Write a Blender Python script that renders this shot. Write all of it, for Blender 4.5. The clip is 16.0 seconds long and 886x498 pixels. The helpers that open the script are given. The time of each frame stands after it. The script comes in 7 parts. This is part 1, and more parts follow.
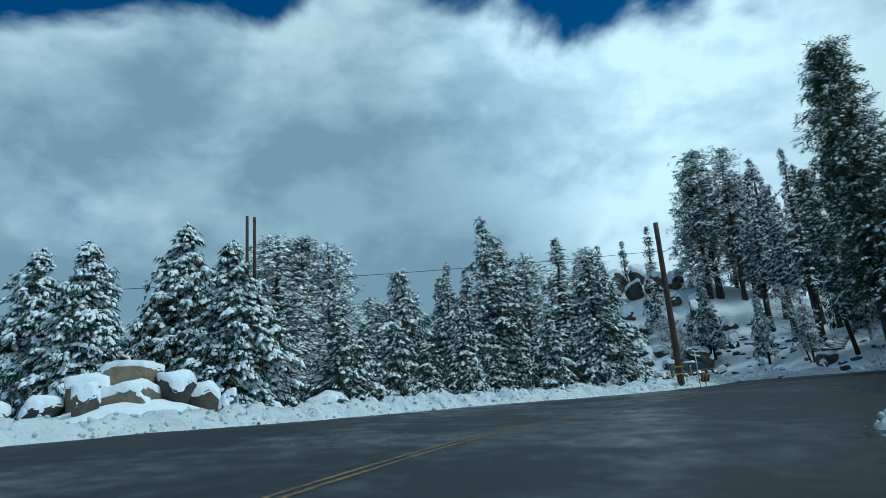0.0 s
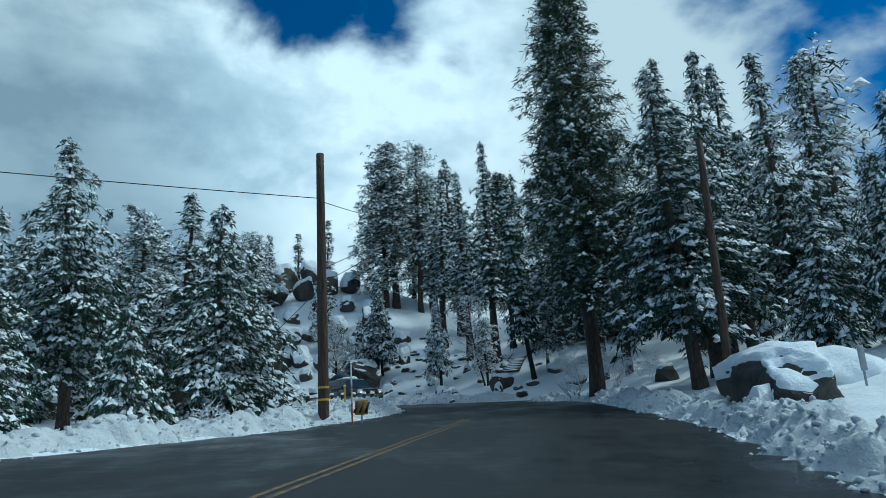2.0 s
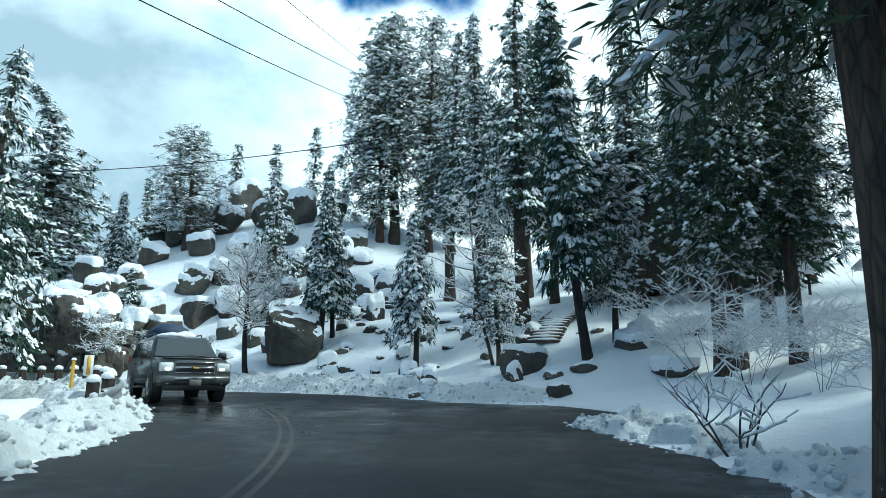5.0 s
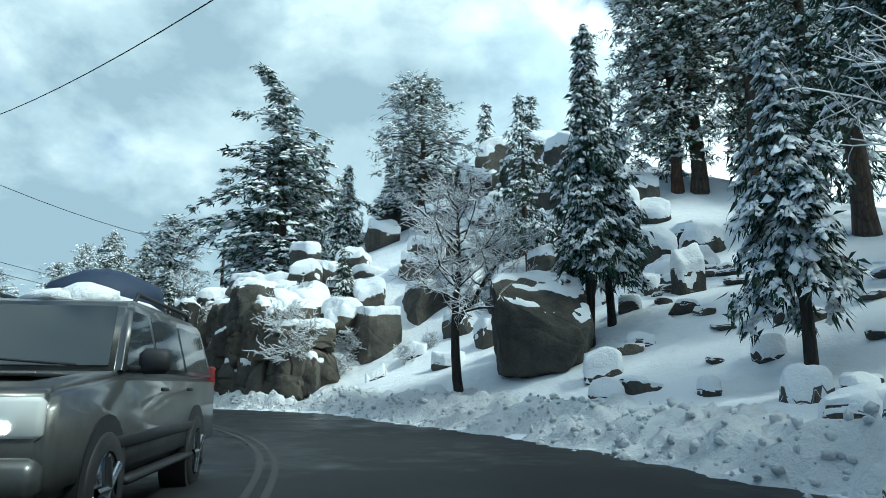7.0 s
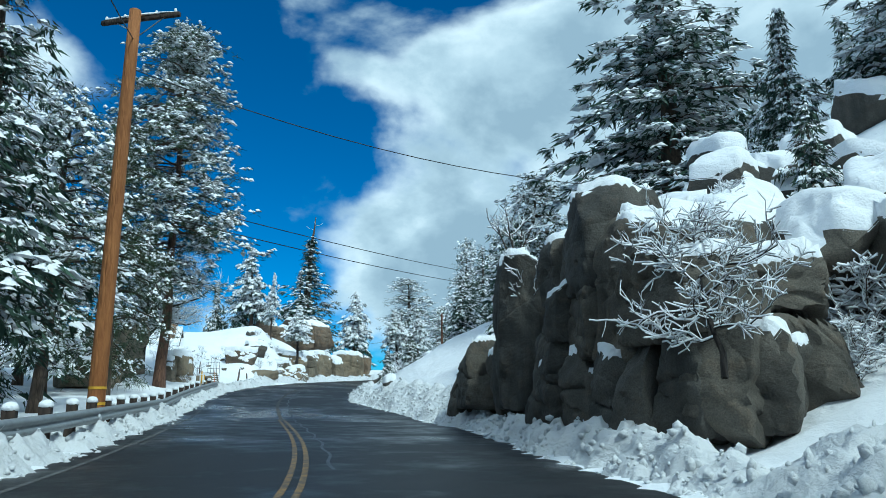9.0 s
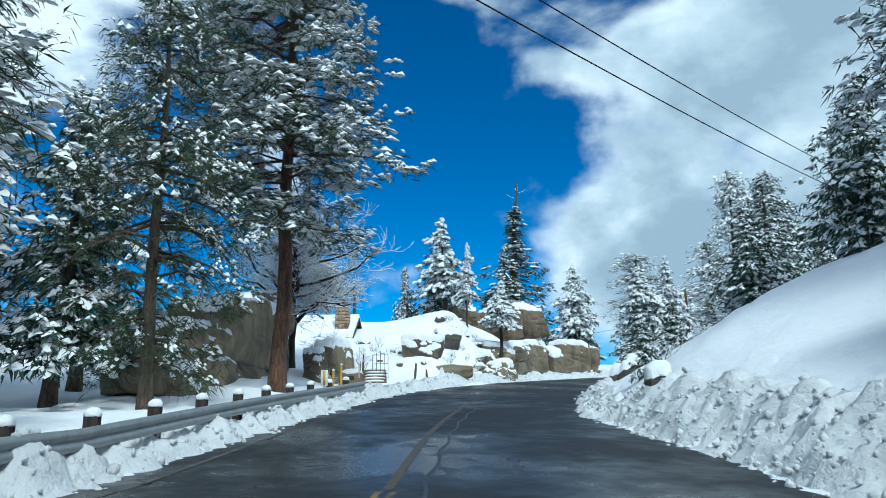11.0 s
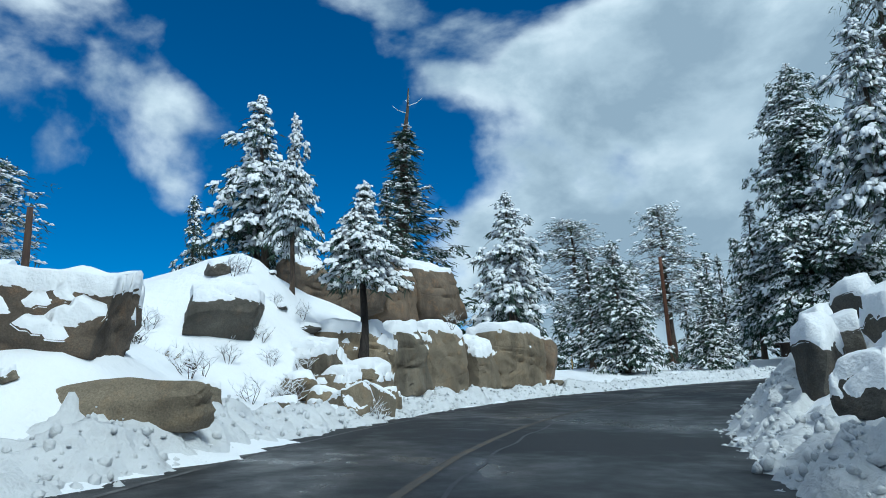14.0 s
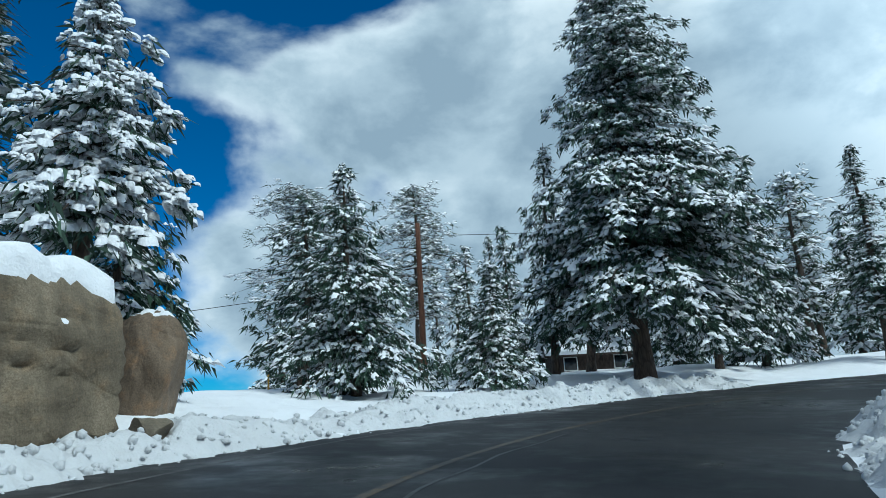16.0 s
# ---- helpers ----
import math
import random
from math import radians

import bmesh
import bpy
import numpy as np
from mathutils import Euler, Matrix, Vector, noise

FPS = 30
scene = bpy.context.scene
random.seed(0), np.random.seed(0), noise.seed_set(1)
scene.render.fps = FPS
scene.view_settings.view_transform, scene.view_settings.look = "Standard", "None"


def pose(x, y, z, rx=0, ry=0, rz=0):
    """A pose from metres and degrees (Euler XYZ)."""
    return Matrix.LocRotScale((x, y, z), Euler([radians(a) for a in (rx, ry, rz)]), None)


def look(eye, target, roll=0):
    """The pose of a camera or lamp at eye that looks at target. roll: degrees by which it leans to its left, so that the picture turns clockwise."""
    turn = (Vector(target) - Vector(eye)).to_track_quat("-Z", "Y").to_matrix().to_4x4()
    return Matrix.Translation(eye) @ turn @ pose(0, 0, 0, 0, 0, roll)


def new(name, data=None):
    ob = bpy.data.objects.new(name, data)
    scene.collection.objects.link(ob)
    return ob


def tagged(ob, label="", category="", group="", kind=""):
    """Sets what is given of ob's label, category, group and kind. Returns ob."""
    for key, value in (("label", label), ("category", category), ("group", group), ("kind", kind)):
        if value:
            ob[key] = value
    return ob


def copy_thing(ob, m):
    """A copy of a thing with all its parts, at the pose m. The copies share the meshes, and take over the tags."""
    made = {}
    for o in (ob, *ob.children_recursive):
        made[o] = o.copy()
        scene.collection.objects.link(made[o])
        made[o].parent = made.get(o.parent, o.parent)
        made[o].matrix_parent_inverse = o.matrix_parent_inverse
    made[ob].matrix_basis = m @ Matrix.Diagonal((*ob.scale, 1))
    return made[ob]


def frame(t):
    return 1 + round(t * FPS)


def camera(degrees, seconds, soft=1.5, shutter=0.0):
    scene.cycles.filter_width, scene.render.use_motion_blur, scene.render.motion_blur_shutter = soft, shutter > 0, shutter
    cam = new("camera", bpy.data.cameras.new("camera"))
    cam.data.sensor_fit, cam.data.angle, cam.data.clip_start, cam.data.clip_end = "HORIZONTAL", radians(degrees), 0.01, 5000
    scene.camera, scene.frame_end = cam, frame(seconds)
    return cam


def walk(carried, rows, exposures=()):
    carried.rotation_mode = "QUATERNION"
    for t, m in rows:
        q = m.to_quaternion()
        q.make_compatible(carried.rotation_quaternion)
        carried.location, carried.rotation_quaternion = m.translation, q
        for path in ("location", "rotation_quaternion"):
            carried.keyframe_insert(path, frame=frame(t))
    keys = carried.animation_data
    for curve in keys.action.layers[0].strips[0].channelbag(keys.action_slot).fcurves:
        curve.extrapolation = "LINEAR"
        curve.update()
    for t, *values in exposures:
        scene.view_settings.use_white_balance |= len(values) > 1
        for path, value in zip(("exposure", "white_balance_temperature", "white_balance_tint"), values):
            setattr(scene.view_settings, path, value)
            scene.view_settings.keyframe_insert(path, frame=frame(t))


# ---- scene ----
cam = camera(66.4, 16.0, soft=0.55)
PATH = [
    (0, (-0.081, 0.135, 1.058), (-0.039, 2.066, 1.576), -4.4),
    (0.5, (0.964, 4.429, 1.42), (1.243, 6.344, 1.925), -4.2),
    (1, (2.321, 8.419, 1.732), (2.844, 10.281, 2.241), -3.9),
    (1.5, (4.167, 12.212, 2.069), (4.906, 14.002, 2.568), -3.5),
    (2, (6.305, 15.686, 2.304), (7.211, 17.402, 2.788), -3.4),
    (2.5, (8.677, 19.057, 2.558), (9.649, 20.742, 3.023), -3.4),
    (3, (10.982, 22.197, 2.713), (11.971, 23.874, 3.167), -3.0),
    (3.2, (11.911, 23.495, 2.81), (12.904, 25.17, 3.262), -2.8),
    (5.3, (22.32, 39.545, 3.886), (23.012, 41.381, 4.272), 0.5),
    (5.5, (23.001, 41.158, 3.927), (23.638, 43.014, 4.316), 0.5),
    (6, (24.336, 45.131, 4.03), (24.775, 47.042, 4.427), 0.1),
    (6.5, (25.1, 49.109, 4.196), (25.3, 51.058, 4.595), 0.2),
    (7, (25.449, 53.062, 4.399), (25.398, 55.02, 4.805), 0.2),
    (7.5, (25.411, 57.275, 4.625), (25.086, 59.213, 4.997), 0.6),
    (8, (24.693, 61.384, 4.72), (24.095, 63.255, 5.095), -0.0),
    (8.5, (23.179, 65.886, 4.735), (22.3, 67.636, 5.145), -0.5),
    (9, (21.189, 69.841, 4.775), (20.053, 71.435, 5.186), -0.1),
    (9.5, (18.58, 73.412, 4.94), (17.234, 74.834, 5.352), 0.1),
    (9.7, (17.394, 74.832, 5.025), (15.987, 76.194, 5.435), 0.1),
    (11.8, (1.56, 89.265, 4.929), (-0.052, 90.371, 5.351), -1.9),
    (12, (0.01, 90.684, 4.945), (-1.609, 91.779, 5.369), -2.2),
    (12.5, (-4.034, 94.123, 5.251), (-5.648, 95.227, 5.673), -2.4),
    (13, (-8.238, 97.819, 5.473), (-9.793, 98.997, 5.914), -2.7),
    (13.5, (-11.824, 101.466, 5.767), (-13.304, 102.738, 6.206), -2.5),
    (14, (-15.488, 105.709, 6.094), (-16.862, 107.096, 6.529), -2.6),
    (14.5, (-18.457, 109.863, 6.248), (-19.726, 111.343, 6.696), -3.0),
    (15, (-21.301, 114.359, 6.458), (-22.442, 115.94, 6.905), -3.3),
    (15.5, (-23.705, 119.298, 6.596), (-24.697, 120.975, 7.046), -3.0),
    (16, (-25.67, 124.145, 6.706), (-26.442, 125.934, 7.159), -3.3),
]
EXPOSURE = [(0.0, -0.8, 4850, -15), (1.5, -0.76, 4900, -14), (2.5, -0.64, 5080, -12), (3.0, -0.40, 5170, -11), (5.5, 0.36, 5430, -12), (7.0, 0.08, 5480, -12.5), (8.5, -0.17, 5190, -12), (9.5, -0.1, 5200, -9), (12.0, -0.08, 5320, -5), (14.0, -0.34, 5370, -3.5), (16.0, -0.4, 5350, -5)]
walk(cam, [(t, look(eye, target, roll)) for t, eye, target, roll in PATH], EXPOSURE)

# ---- light: sun and a broken cloud sky ----
SUN_HEADING, SUN_HEIGHT = -105.0, 49.0
sun_way = Vector((-math.sin(radians(SUN_HEADING)) * math.cos(radians(SUN_HEIGHT)), math.cos(radians(SUN_HEADING)) * math.cos(radians(SUN_HEIGHT)), math.sin(radians(SUN_HEIGHT))))
sun_data = bpy.data.lights.new("sun", "SUN")
sun_data.energy, sun_data.angle, sun_data.color = 3.1, radians(11), (1.0, 0.94, 0.84)
sun = new("sun", sun_data)
sun.matrix_world = look(sun_way * 100, (0, 0, 0))


def wire(nt, a, b):
    nt.links.new(a, b)


def add(nt, kind, **values):
    node = nt.nodes.new(kind)
    for key, value in values.items():
        setattr(node, key, value)
    return node


def maths(nt, op, a, b=0.5, clamp=False):
    node = add(nt, "ShaderNodeMath", operation=op, use_clamp=clamp)
    for n, v in enumerate((a, b)):
        if isinstance(v, (int, float)):
            node.inputs[n].default_value = v
        else:
            wire(nt, v, node.inputs[n])
    return node.outputs[0]


def ramp(nt, fac, stops):
    node = add(nt, "ShaderNodeValToRGB")
    while len(node.color_ramp.elements) < len(stops):
        node.color_ramp.elements.new(0.5)
    for e, (at, c) in zip(node.color_ramp.elements, stops):
        e.position, e.color = at, (*c, 1) if len(c) == 3 else c
    wire(nt, fac, node.inputs[0])
    return node.outputs[0]


def grey(v):
    return (v, v, v)


def heading_way(heading, height):
    h, e = radians(heading), radians(height)
    return (-math.sin(h) * math.cos(e), math.cos(h) * math.cos(e), math.sin(e))


world = bpy.data.worlds.new("world")
scene.world = world
world.use_nodes = True
wt = world.node_tree
wt.nodes.clear()
w_out = add(wt, "ShaderNodeOutputWorld")
sky = add(wt, "ShaderNodeTexSky", sky_type="NISHITA", sun_disc=False, sun_elevation=radians(SUN_HEIGHT), sun_rotation=radians(-SUN_HEADING), altitude=1800.0, dust_density=0.4, ozone_density=3.0)
w_pos = add(wt, "ShaderNodeTexCoord").outputs["Generated"]


def sky_noise(scale, detail, rough, shift=(0, 0, 0), twist=0.0):
    at = add(wt, "ShaderNodeMapping")
    at.inputs["Scale"].default_value, at.inputs["Location"].default_value = (1, 1, 1.5), shift
    wire(wt, w_pos, at.inputs[0])
    n = add(wt, "ShaderNodeTexNoise")
    for socket, value in (("Scale", scale), ("Detail", detail), ("Roughness", rough), ("Distortion", twist)):
        n.inputs[socket].default_value = value
    wire(wt, at.outputs[0], n.inputs["Vector"])
    return n.outputs["Fac"]


def step(value, low, high, a=0.0, b=1.0):
    node = add(wt, "ShaderNodeMapRange", interpolation_type="SMOOTHSTEP")
    wire(wt, value, node.inputs["Value"])
    for socket, v in (("From Min", low), ("From Max", high), ("To Min", a), ("To Max", b)):
        node.inputs[socket].default_value = v
    return node.outputs[0]


def lobe(heading, height, spread, gain, core=0.0):
    dot = add(wt, "ShaderNodeVectorMath", operation="DOT_PRODUCT")
    wire(wt, w_pos, dot.inputs[0])
    dot.inputs[1].default_value = heading_way(heading, height)
    return step(dot.outputs["Value"], math.cos(radians(spread)), math.cos(radians(core)), 0.0, gain)


# one tall bank of cumulus with clear sky above and beside it, small clouds round about
up = add(wt, "ShaderNodeSeparateXYZ")
wire(wt, w_pos, up.inputs[0])
bank_top = step(up.outputs[2], math.sin(radians(37)), math.sin(radians(27)))
bank_wide = lobe(-12, 0, 58, 1.0, 44)
cover = maths(wt, "ADD", maths(wt, "ADD", maths(wt, "MULTIPLY", sky_noise(3.4, 9.0, 0.5, twist=0.2), 1.7), -0.35), maths(wt, "MULTIPLY", maths(wt, "MULTIPLY", bank_top, bank_wide), 0.40))
# the wide lobes at heading -150 and overhead: unseen cloud added for fill light
for spec in ((72, 26, 28, -0.30, 6), (30, 46, 22, -0.22, 5), (-10, 46, 16, -0.10, 4), (65.5, 19.5, 8, 0.24), (67, 9, 7.5, -0.22), (83, 28, 17, 0.50, 3), (24, 30, 9, 0.16), (-22, 24, 14, 0.12), (-150, 40, 75, 0.18), (0, 90, 44, 0.18), (-33, 29, 5, -0.3), (-22, 33, 9, -0.32), (-2, 35, 11, 0.30)):
    cover = maths(wt, "ADD", cover, lobe(*spec))
cloud_mask = step(cover, 0.46, 0.72)
# lit billows at the edges, a blue-grey belly inside
belly = maths(wt, "MULTIPLY", maths(wt, "MAXIMUM", lobe(5, 12, 26, 0.86, 3), lobe(34, 18, 29, 0.74, 3)), step(cover, 0.55, 0.88))
billow = step(sky_noise(4.6, 8.0, 0.56, (3.3, 1.7, -0.12), 0.1), 0.34, 0.64, -0.32, 0.38)
shade = maths(wt, "SUBTRACT", 0.84, maths(wt, "SUBTRACT", belly, billow), True)
tint = ramp(wt, shade, [(0.0, (0.40, 0.47, 0.54)), (0.5, (0.62, 0.68, 0.73)), (1.0, (1.0, 1.0, 1.0))])
bg_sky, bg_cloud = add(wt, "ShaderNodeBackground"), add(wt, "ShaderNodeBackground")
deep = add(wt, "ShaderNodeMix", data_type="RGBA", blend_type="MULTIPLY")
deep.inputs["Factor"].default_value = 1.0
wire(wt, sky.outputs[0], deep.inputs["A"])
deep.inputs["B"].default_value = (0.16, 0.70, 1.05, 1)
wire(wt, deep.outputs["Result"], bg_sky.inputs["Color"])
bg_sky.inputs["Strength"].default_value = 0.10
wire(wt, tint, bg_cloud.inputs["Color"])
wire(wt, maths(wt, "ADD", lobe(-20, 27, 21, 0.42, 6), 1.10), bg_cloud.inputs["Strength"])
w_mix = add(wt, "ShaderNodeMixShader")
wire(wt, cloud_mask, w_mix.inputs[0])
wire(wt, bg_sky.outputs[0], w_mix.inputs[1])
wire(wt, bg_cloud.outputs[0], w_mix.inputs[2])
wire(wt, w_mix.outputs[0], w_out.inputs[0])

# ---- materials ----
def material(name, rough=0.8, metal=0.0, colour=None):
    m = bpy.data.materials.new(name)
    m.use_nodes = True
    nt = m.node_tree
    b = nt.nodes["Principled BSDF"]
    b.inputs["Roughness"].default_value, b.inputs["Metallic"].default_value = rough, metal
    if colour:
        b.inputs["Base Color"].default_value = (*colour, 1)
    return m, nt, b


def noise_of(nt, scale, detail=6.0, rough=0.55, stretch=(1, 1, 1), space="Object"):
    mp = add(nt, "ShaderNodeMapping")
    mp.inputs["Scale"].default_value = stretch
    if space == "World":
        wire(nt, add(nt, "ShaderNodeNewGeometry").outputs["Position"], mp.inputs[0])
    else:
        wire(nt, add(nt, "ShaderNodeTexCoord").outputs[space], mp.inputs[0])
    n = add(nt, "ShaderNodeTexNoise")
    n.inputs["Scale"].default_value, n.inputs["Detail"].default_value, n.inputs["Roughness"].default_value = scale, detail, rough
    wire(nt, mp.outputs[0], n.inputs["Vector"])
    return n.outputs["Fac"]


def blend(nt, fac, a, b, kind="MIX"):
    mix = add(nt, "ShaderNodeMix", data_type="RGBA", blend_type=kind)
    for socket, v in (("Factor", fac), ("A", a), ("B", b)):
        if isinstance(v, tuple):
            mix.inputs[socket].default_value = (*v, 1)
        elif isinstance(v, (int, float)):
            mix.inputs[socket].default_value = v
        else:
            wire(nt, v, mix.inputs[socket])
    return mix.outputs["Result"]


def bump(nt, b, height, strength, distance):
    n = add(nt, "ShaderNodeBump")
    n.inputs["Strength"].default_value, n.inputs["Distance"].default_value = strength, distance
    wire(nt, height, n.inputs["Height"])
    wire(nt, n.outputs[0], b.inputs["Normal"])


def simple(name, colour, rough=0.6, metal=0.0, vary=0.25, scale=9.0):
    m, nt, b = material(name, rough, metal)
    f = noise_of(nt, scale, 5)
    wire(nt, ramp(nt, f, [(0.25, tuple(c * (1 - vary) for c in colour)), (0.75, tuple(min(1, c * (1 + vary)) for c in colour))]), b.inputs["Base Color"])
    wire(nt, maths(nt, "ADD", maths(nt, "MULTIPLY", f, 0.25), rough - 0.12, True), b.inputs["Roughness"])
    bump(nt, b, noise_of(nt, scale * 6, 4), 0.25, 0.01)
    return m


def snow_material(name, tone=(0.86, 0.88, 0.91), dirt_and_shade=0.0, fine=1.0):
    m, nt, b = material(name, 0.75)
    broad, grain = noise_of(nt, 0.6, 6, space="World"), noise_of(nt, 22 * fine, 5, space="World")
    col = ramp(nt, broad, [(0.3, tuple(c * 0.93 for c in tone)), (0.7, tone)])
    if dirt_and_shade:
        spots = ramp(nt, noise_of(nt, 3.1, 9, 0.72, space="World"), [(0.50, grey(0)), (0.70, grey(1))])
        col = blend(nt, maths(nt, "MULTIPLY", spots, dirt_and_shade), col, (0.42, 0.42, 0.42))
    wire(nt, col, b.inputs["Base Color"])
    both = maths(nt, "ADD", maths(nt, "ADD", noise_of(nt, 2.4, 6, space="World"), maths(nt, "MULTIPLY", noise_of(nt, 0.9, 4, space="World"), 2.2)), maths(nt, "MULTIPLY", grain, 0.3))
    if dirt_and_shade:
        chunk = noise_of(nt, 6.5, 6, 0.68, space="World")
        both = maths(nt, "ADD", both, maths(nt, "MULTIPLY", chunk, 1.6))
    bump(nt, b, both, 0.6 if dirt_and_shade else 0.6, 0.11)
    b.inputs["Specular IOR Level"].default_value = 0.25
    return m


SNOW = snow_material("snow")
# gritty spots, and a greyer tone that puts the right-hand banks' shade into colour
SNOW_PLOUGHED = snow_material("ploughed snow", (0.69, 0.71, 0.73), dirt_and_shade=0.36, fine=0.6)
SNOW_TREE = snow_material("snow on branches", (0.86, 0.88, 0.91))


def rock_material(name, dark, light, warm):
    m, nt, b = material(name, 0.88)
    big, mid, fine = noise_of(nt, 0.5, 7, 0.6, space="World"), noise_of(nt, 2.6, 8, 0.65, space="World"), noise_of(nt, 34, 4, 0.6, space="World")
    col = ramp(nt, big, [(0.34, dark), (0.5, tuple((a + c) / 2 for a, c in zip(dark, light))), (0.64, light)])
    col = blend(nt, ramp(nt, mid, [(0.52, grey(0)), (0.72, grey(0.7))]), col, warm)
    streak = noise_of(nt, 1.6, 6, 0.6, (1, 1, 0.12), "World")
    col = blend(nt, ramp(nt, streak, [(0.50, grey(0)), (0.68, grey(0.55))]), col, tuple(c * 0.42 for c in dark))
    col = blend(nt, ramp(nt, fine, [(0.35, grey(0.0)), (0.7, grey(0.6))]), col, tuple(c * 0.5 for c in dark))
    own = ramp(nt, add(nt, "ShaderNodeObjectInfo").outputs["Random"], [(0.0, (0.78, 0.79, 0.80)), (0.45, (1.0, 0.98, 0.95)), (1.0, (1.42, 1.32, 1.18))])
    wire(nt, blend(nt, 1.0, col, own, "MULTIPLY"), b.inputs["Base Color"])
    crack = add(nt, "ShaderNodeTexVoronoi", feature="DISTANCE_TO_EDGE")
    crack.inputs["Scale"].default_value = 0.55
    warp = add(nt, "ShaderNodeVectorMath", operation="MULTIPLY_ADD")
    wire(nt, add(nt, "ShaderNodeNewGeometry").outputs["Position"], warp.inputs[2])
    cn = add(nt, "ShaderNodeTexNoise")
    cn.inputs["Scale"].default_value = 0.9
    wire(nt, cn.outputs["Color"], warp.inputs[0])
    warp.inputs[1].default_value = (0.9, 0.9, 0.6)
    wire(nt, warp.outputs[0], crack.inputs["Vector"])
    seam = ramp(nt, crack.outputs["Distance"], [(0.0, grey(0)), (0.03, grey(1))])
    h = maths(nt, "ADD", maths(nt, "ADD", maths(nt, "MULTIPLY", mid, 0.8), maths(nt, "MULTIPLY", fine, 0.05)), maths(nt, "MULTIPLY", seam, 0.10))
    bump(nt, b, h, 0.9, 0.12)
    return m


ROCK = rock_material("granite", (0.040, 0.039, 0.035), (0.14, 0.132, 0.115), (0.14, 0.11, 0.08))
ROCK_TAN = rock_material("tan granite", (0.12, 0.102, 0.074), (0.29, 0.25, 0.185), (0.30, 0.22, 0.135))


ROCK_BROWN = rock_material("brown granite", (0.085, 0.068, 0.052), (0.20, 0.16, 0.12), (0.27, 0.165, 0.09))


def bark_material(name, dark, light, plated=True):
    m, nt, b = material(name, 0.92)
    f = noise_of(nt, 7, 7, 0.65, (1, 1, 0.16))
    col = ramp(nt, f, [(0.32, dark), (0.68, light)])
    wire(nt, col, b.inputs["Base Color"])
    v = add(nt, "ShaderNodeTexVoronoi", feature="DISTANCE_TO_EDGE")
    v.inputs["Scale"].default_value = 9
    mp = add(nt, "ShaderNodeMapping")
    mp.inputs["Scale"].default_value = (1, 1, 0.2)
    wire(nt, add(nt, "ShaderNodeTexCoord").outputs["Object"], mp.inputs[0])
    wire(nt, mp.outputs[0], v.inputs["Vector"])
    plates = ramp(nt, v.outputs["Distance"], [(0.0, grey(0.5)), (0.12, grey(1.0))])
    if plated:
        wire(nt, blend(nt, 1.0, col, plates, "MULTIPLY"), b.inputs["Base Color"])
    bump(nt, b, maths(nt, "ADD", v.outputs["Distance"], maths(nt, "MULTIPLY", f, 0.4)), 0.9, 0.06)
    return m


BARK = bark_material("dark bark", (0.035, 0.026, 0.02), (0.12, 0.085, 0.06))
DARK_BARK = bark_material("wet black bark", (0.012, 0.010, 0.009), (0.04, 0.032, 0.026))
BARK_RED = bark_material("red pine bark", (0.035, 0.02, 0.014), (0.17, 0.09, 0.055))
TWIG = bark_material("bare twig bark", (0.05, 0.04, 0.033), (0.13, 0.10, 0.08))


def needle_material(name, dark, light):
    m, nt, b = material(name, 0.62)
    info = add(nt, "ShaderNodeNewGeometry").outputs["Random Per Island"]
    col = ramp(nt, info, [(0.0, dark), (0.7, light), (1.0, tuple(c * 1.5 for c in light))])
    wire(nt, col, b.inputs["Base Color"])
    b.inputs["Specular IOR Level"].default_value = 0.3
    return m


NEEDLE_FIR = needle_material("fir needles", (0.013, 0.030, 0.022), (0.038, 0.070, 0.045))
NEEDLE_PINE = needle_material("pine needles", (0.016, 0.030, 0.016), (0.050, 0.075, 0.036))


def asphalt_material():
    m, nt, b = material("wet asphalt", 0.55)
    big, mid, fine = noise_of(nt, 0.16, 6, 0.6, space="World"), noise_of(nt, 1.3, 7, 0.6, space="World"), noise_of(nt, 75, 3, 0.6, space="World")
    col = ramp(nt, mid, [(0.3, (0.008, 0.0092, 0.0104)), (0.7, (0.020, 0.0212, 0.0224))])
    col = blend(nt, ramp(nt, fine, [(0.42, grey(0)), (0.8, grey(0.4))]), col, (0.055, 0.055, 0.055))
    wire(nt, col, b.inputs["Base Color"])
    b.inputs["Specular IOR Level"].default_value = 0.26
    wet = maths(nt, "ADD", maths(nt, "MULTIPLY", big, 0.8), maths(nt, "MULTIPLY", mid, 0.35))
    wire(nt, ramp(nt, wet, [(0.44, grey(0.22)), (0.62, grey(0.6))]), b.inputs["Roughness"])
    bump(nt, b, maths(nt, "ADD", maths(nt, "MULTIPLY", fine, 0.5), maths(nt, "MULTIPLY", mid, 0.2)), 0.35, 0.01)
    return m


ASPHALT = asphalt_material()
TAR = simple("tar seam", (0.018, 0.018, 0.02), 0.4)


def paint_material(name, colour):
    m, nt, b = material(name, 0.6)
    worn = ramp(nt, noise_of(nt, 6, 8, 0.7, space="World"), [(0.42, grey(0.05)), (0.62, grey(0.8))])
    wire(nt, blend(nt, worn, (0.04, 0.04, 0.04), colour), b.inputs["Base Color"])
    return m


YELLOW_FADED = paint_material("faded yellow paint", (0.11, 0.08, 0.042))
YELLOW_LINE = paint_material("worn yellow paint", (0.30, 0.17, 0.03))
YELLOW_GHOST = paint_material("very dark yellow paint", (0.045, 0.042, 0.036))
WHITE_LINE = paint_material("worn white paint", (0.15, 0.15, 0.15))

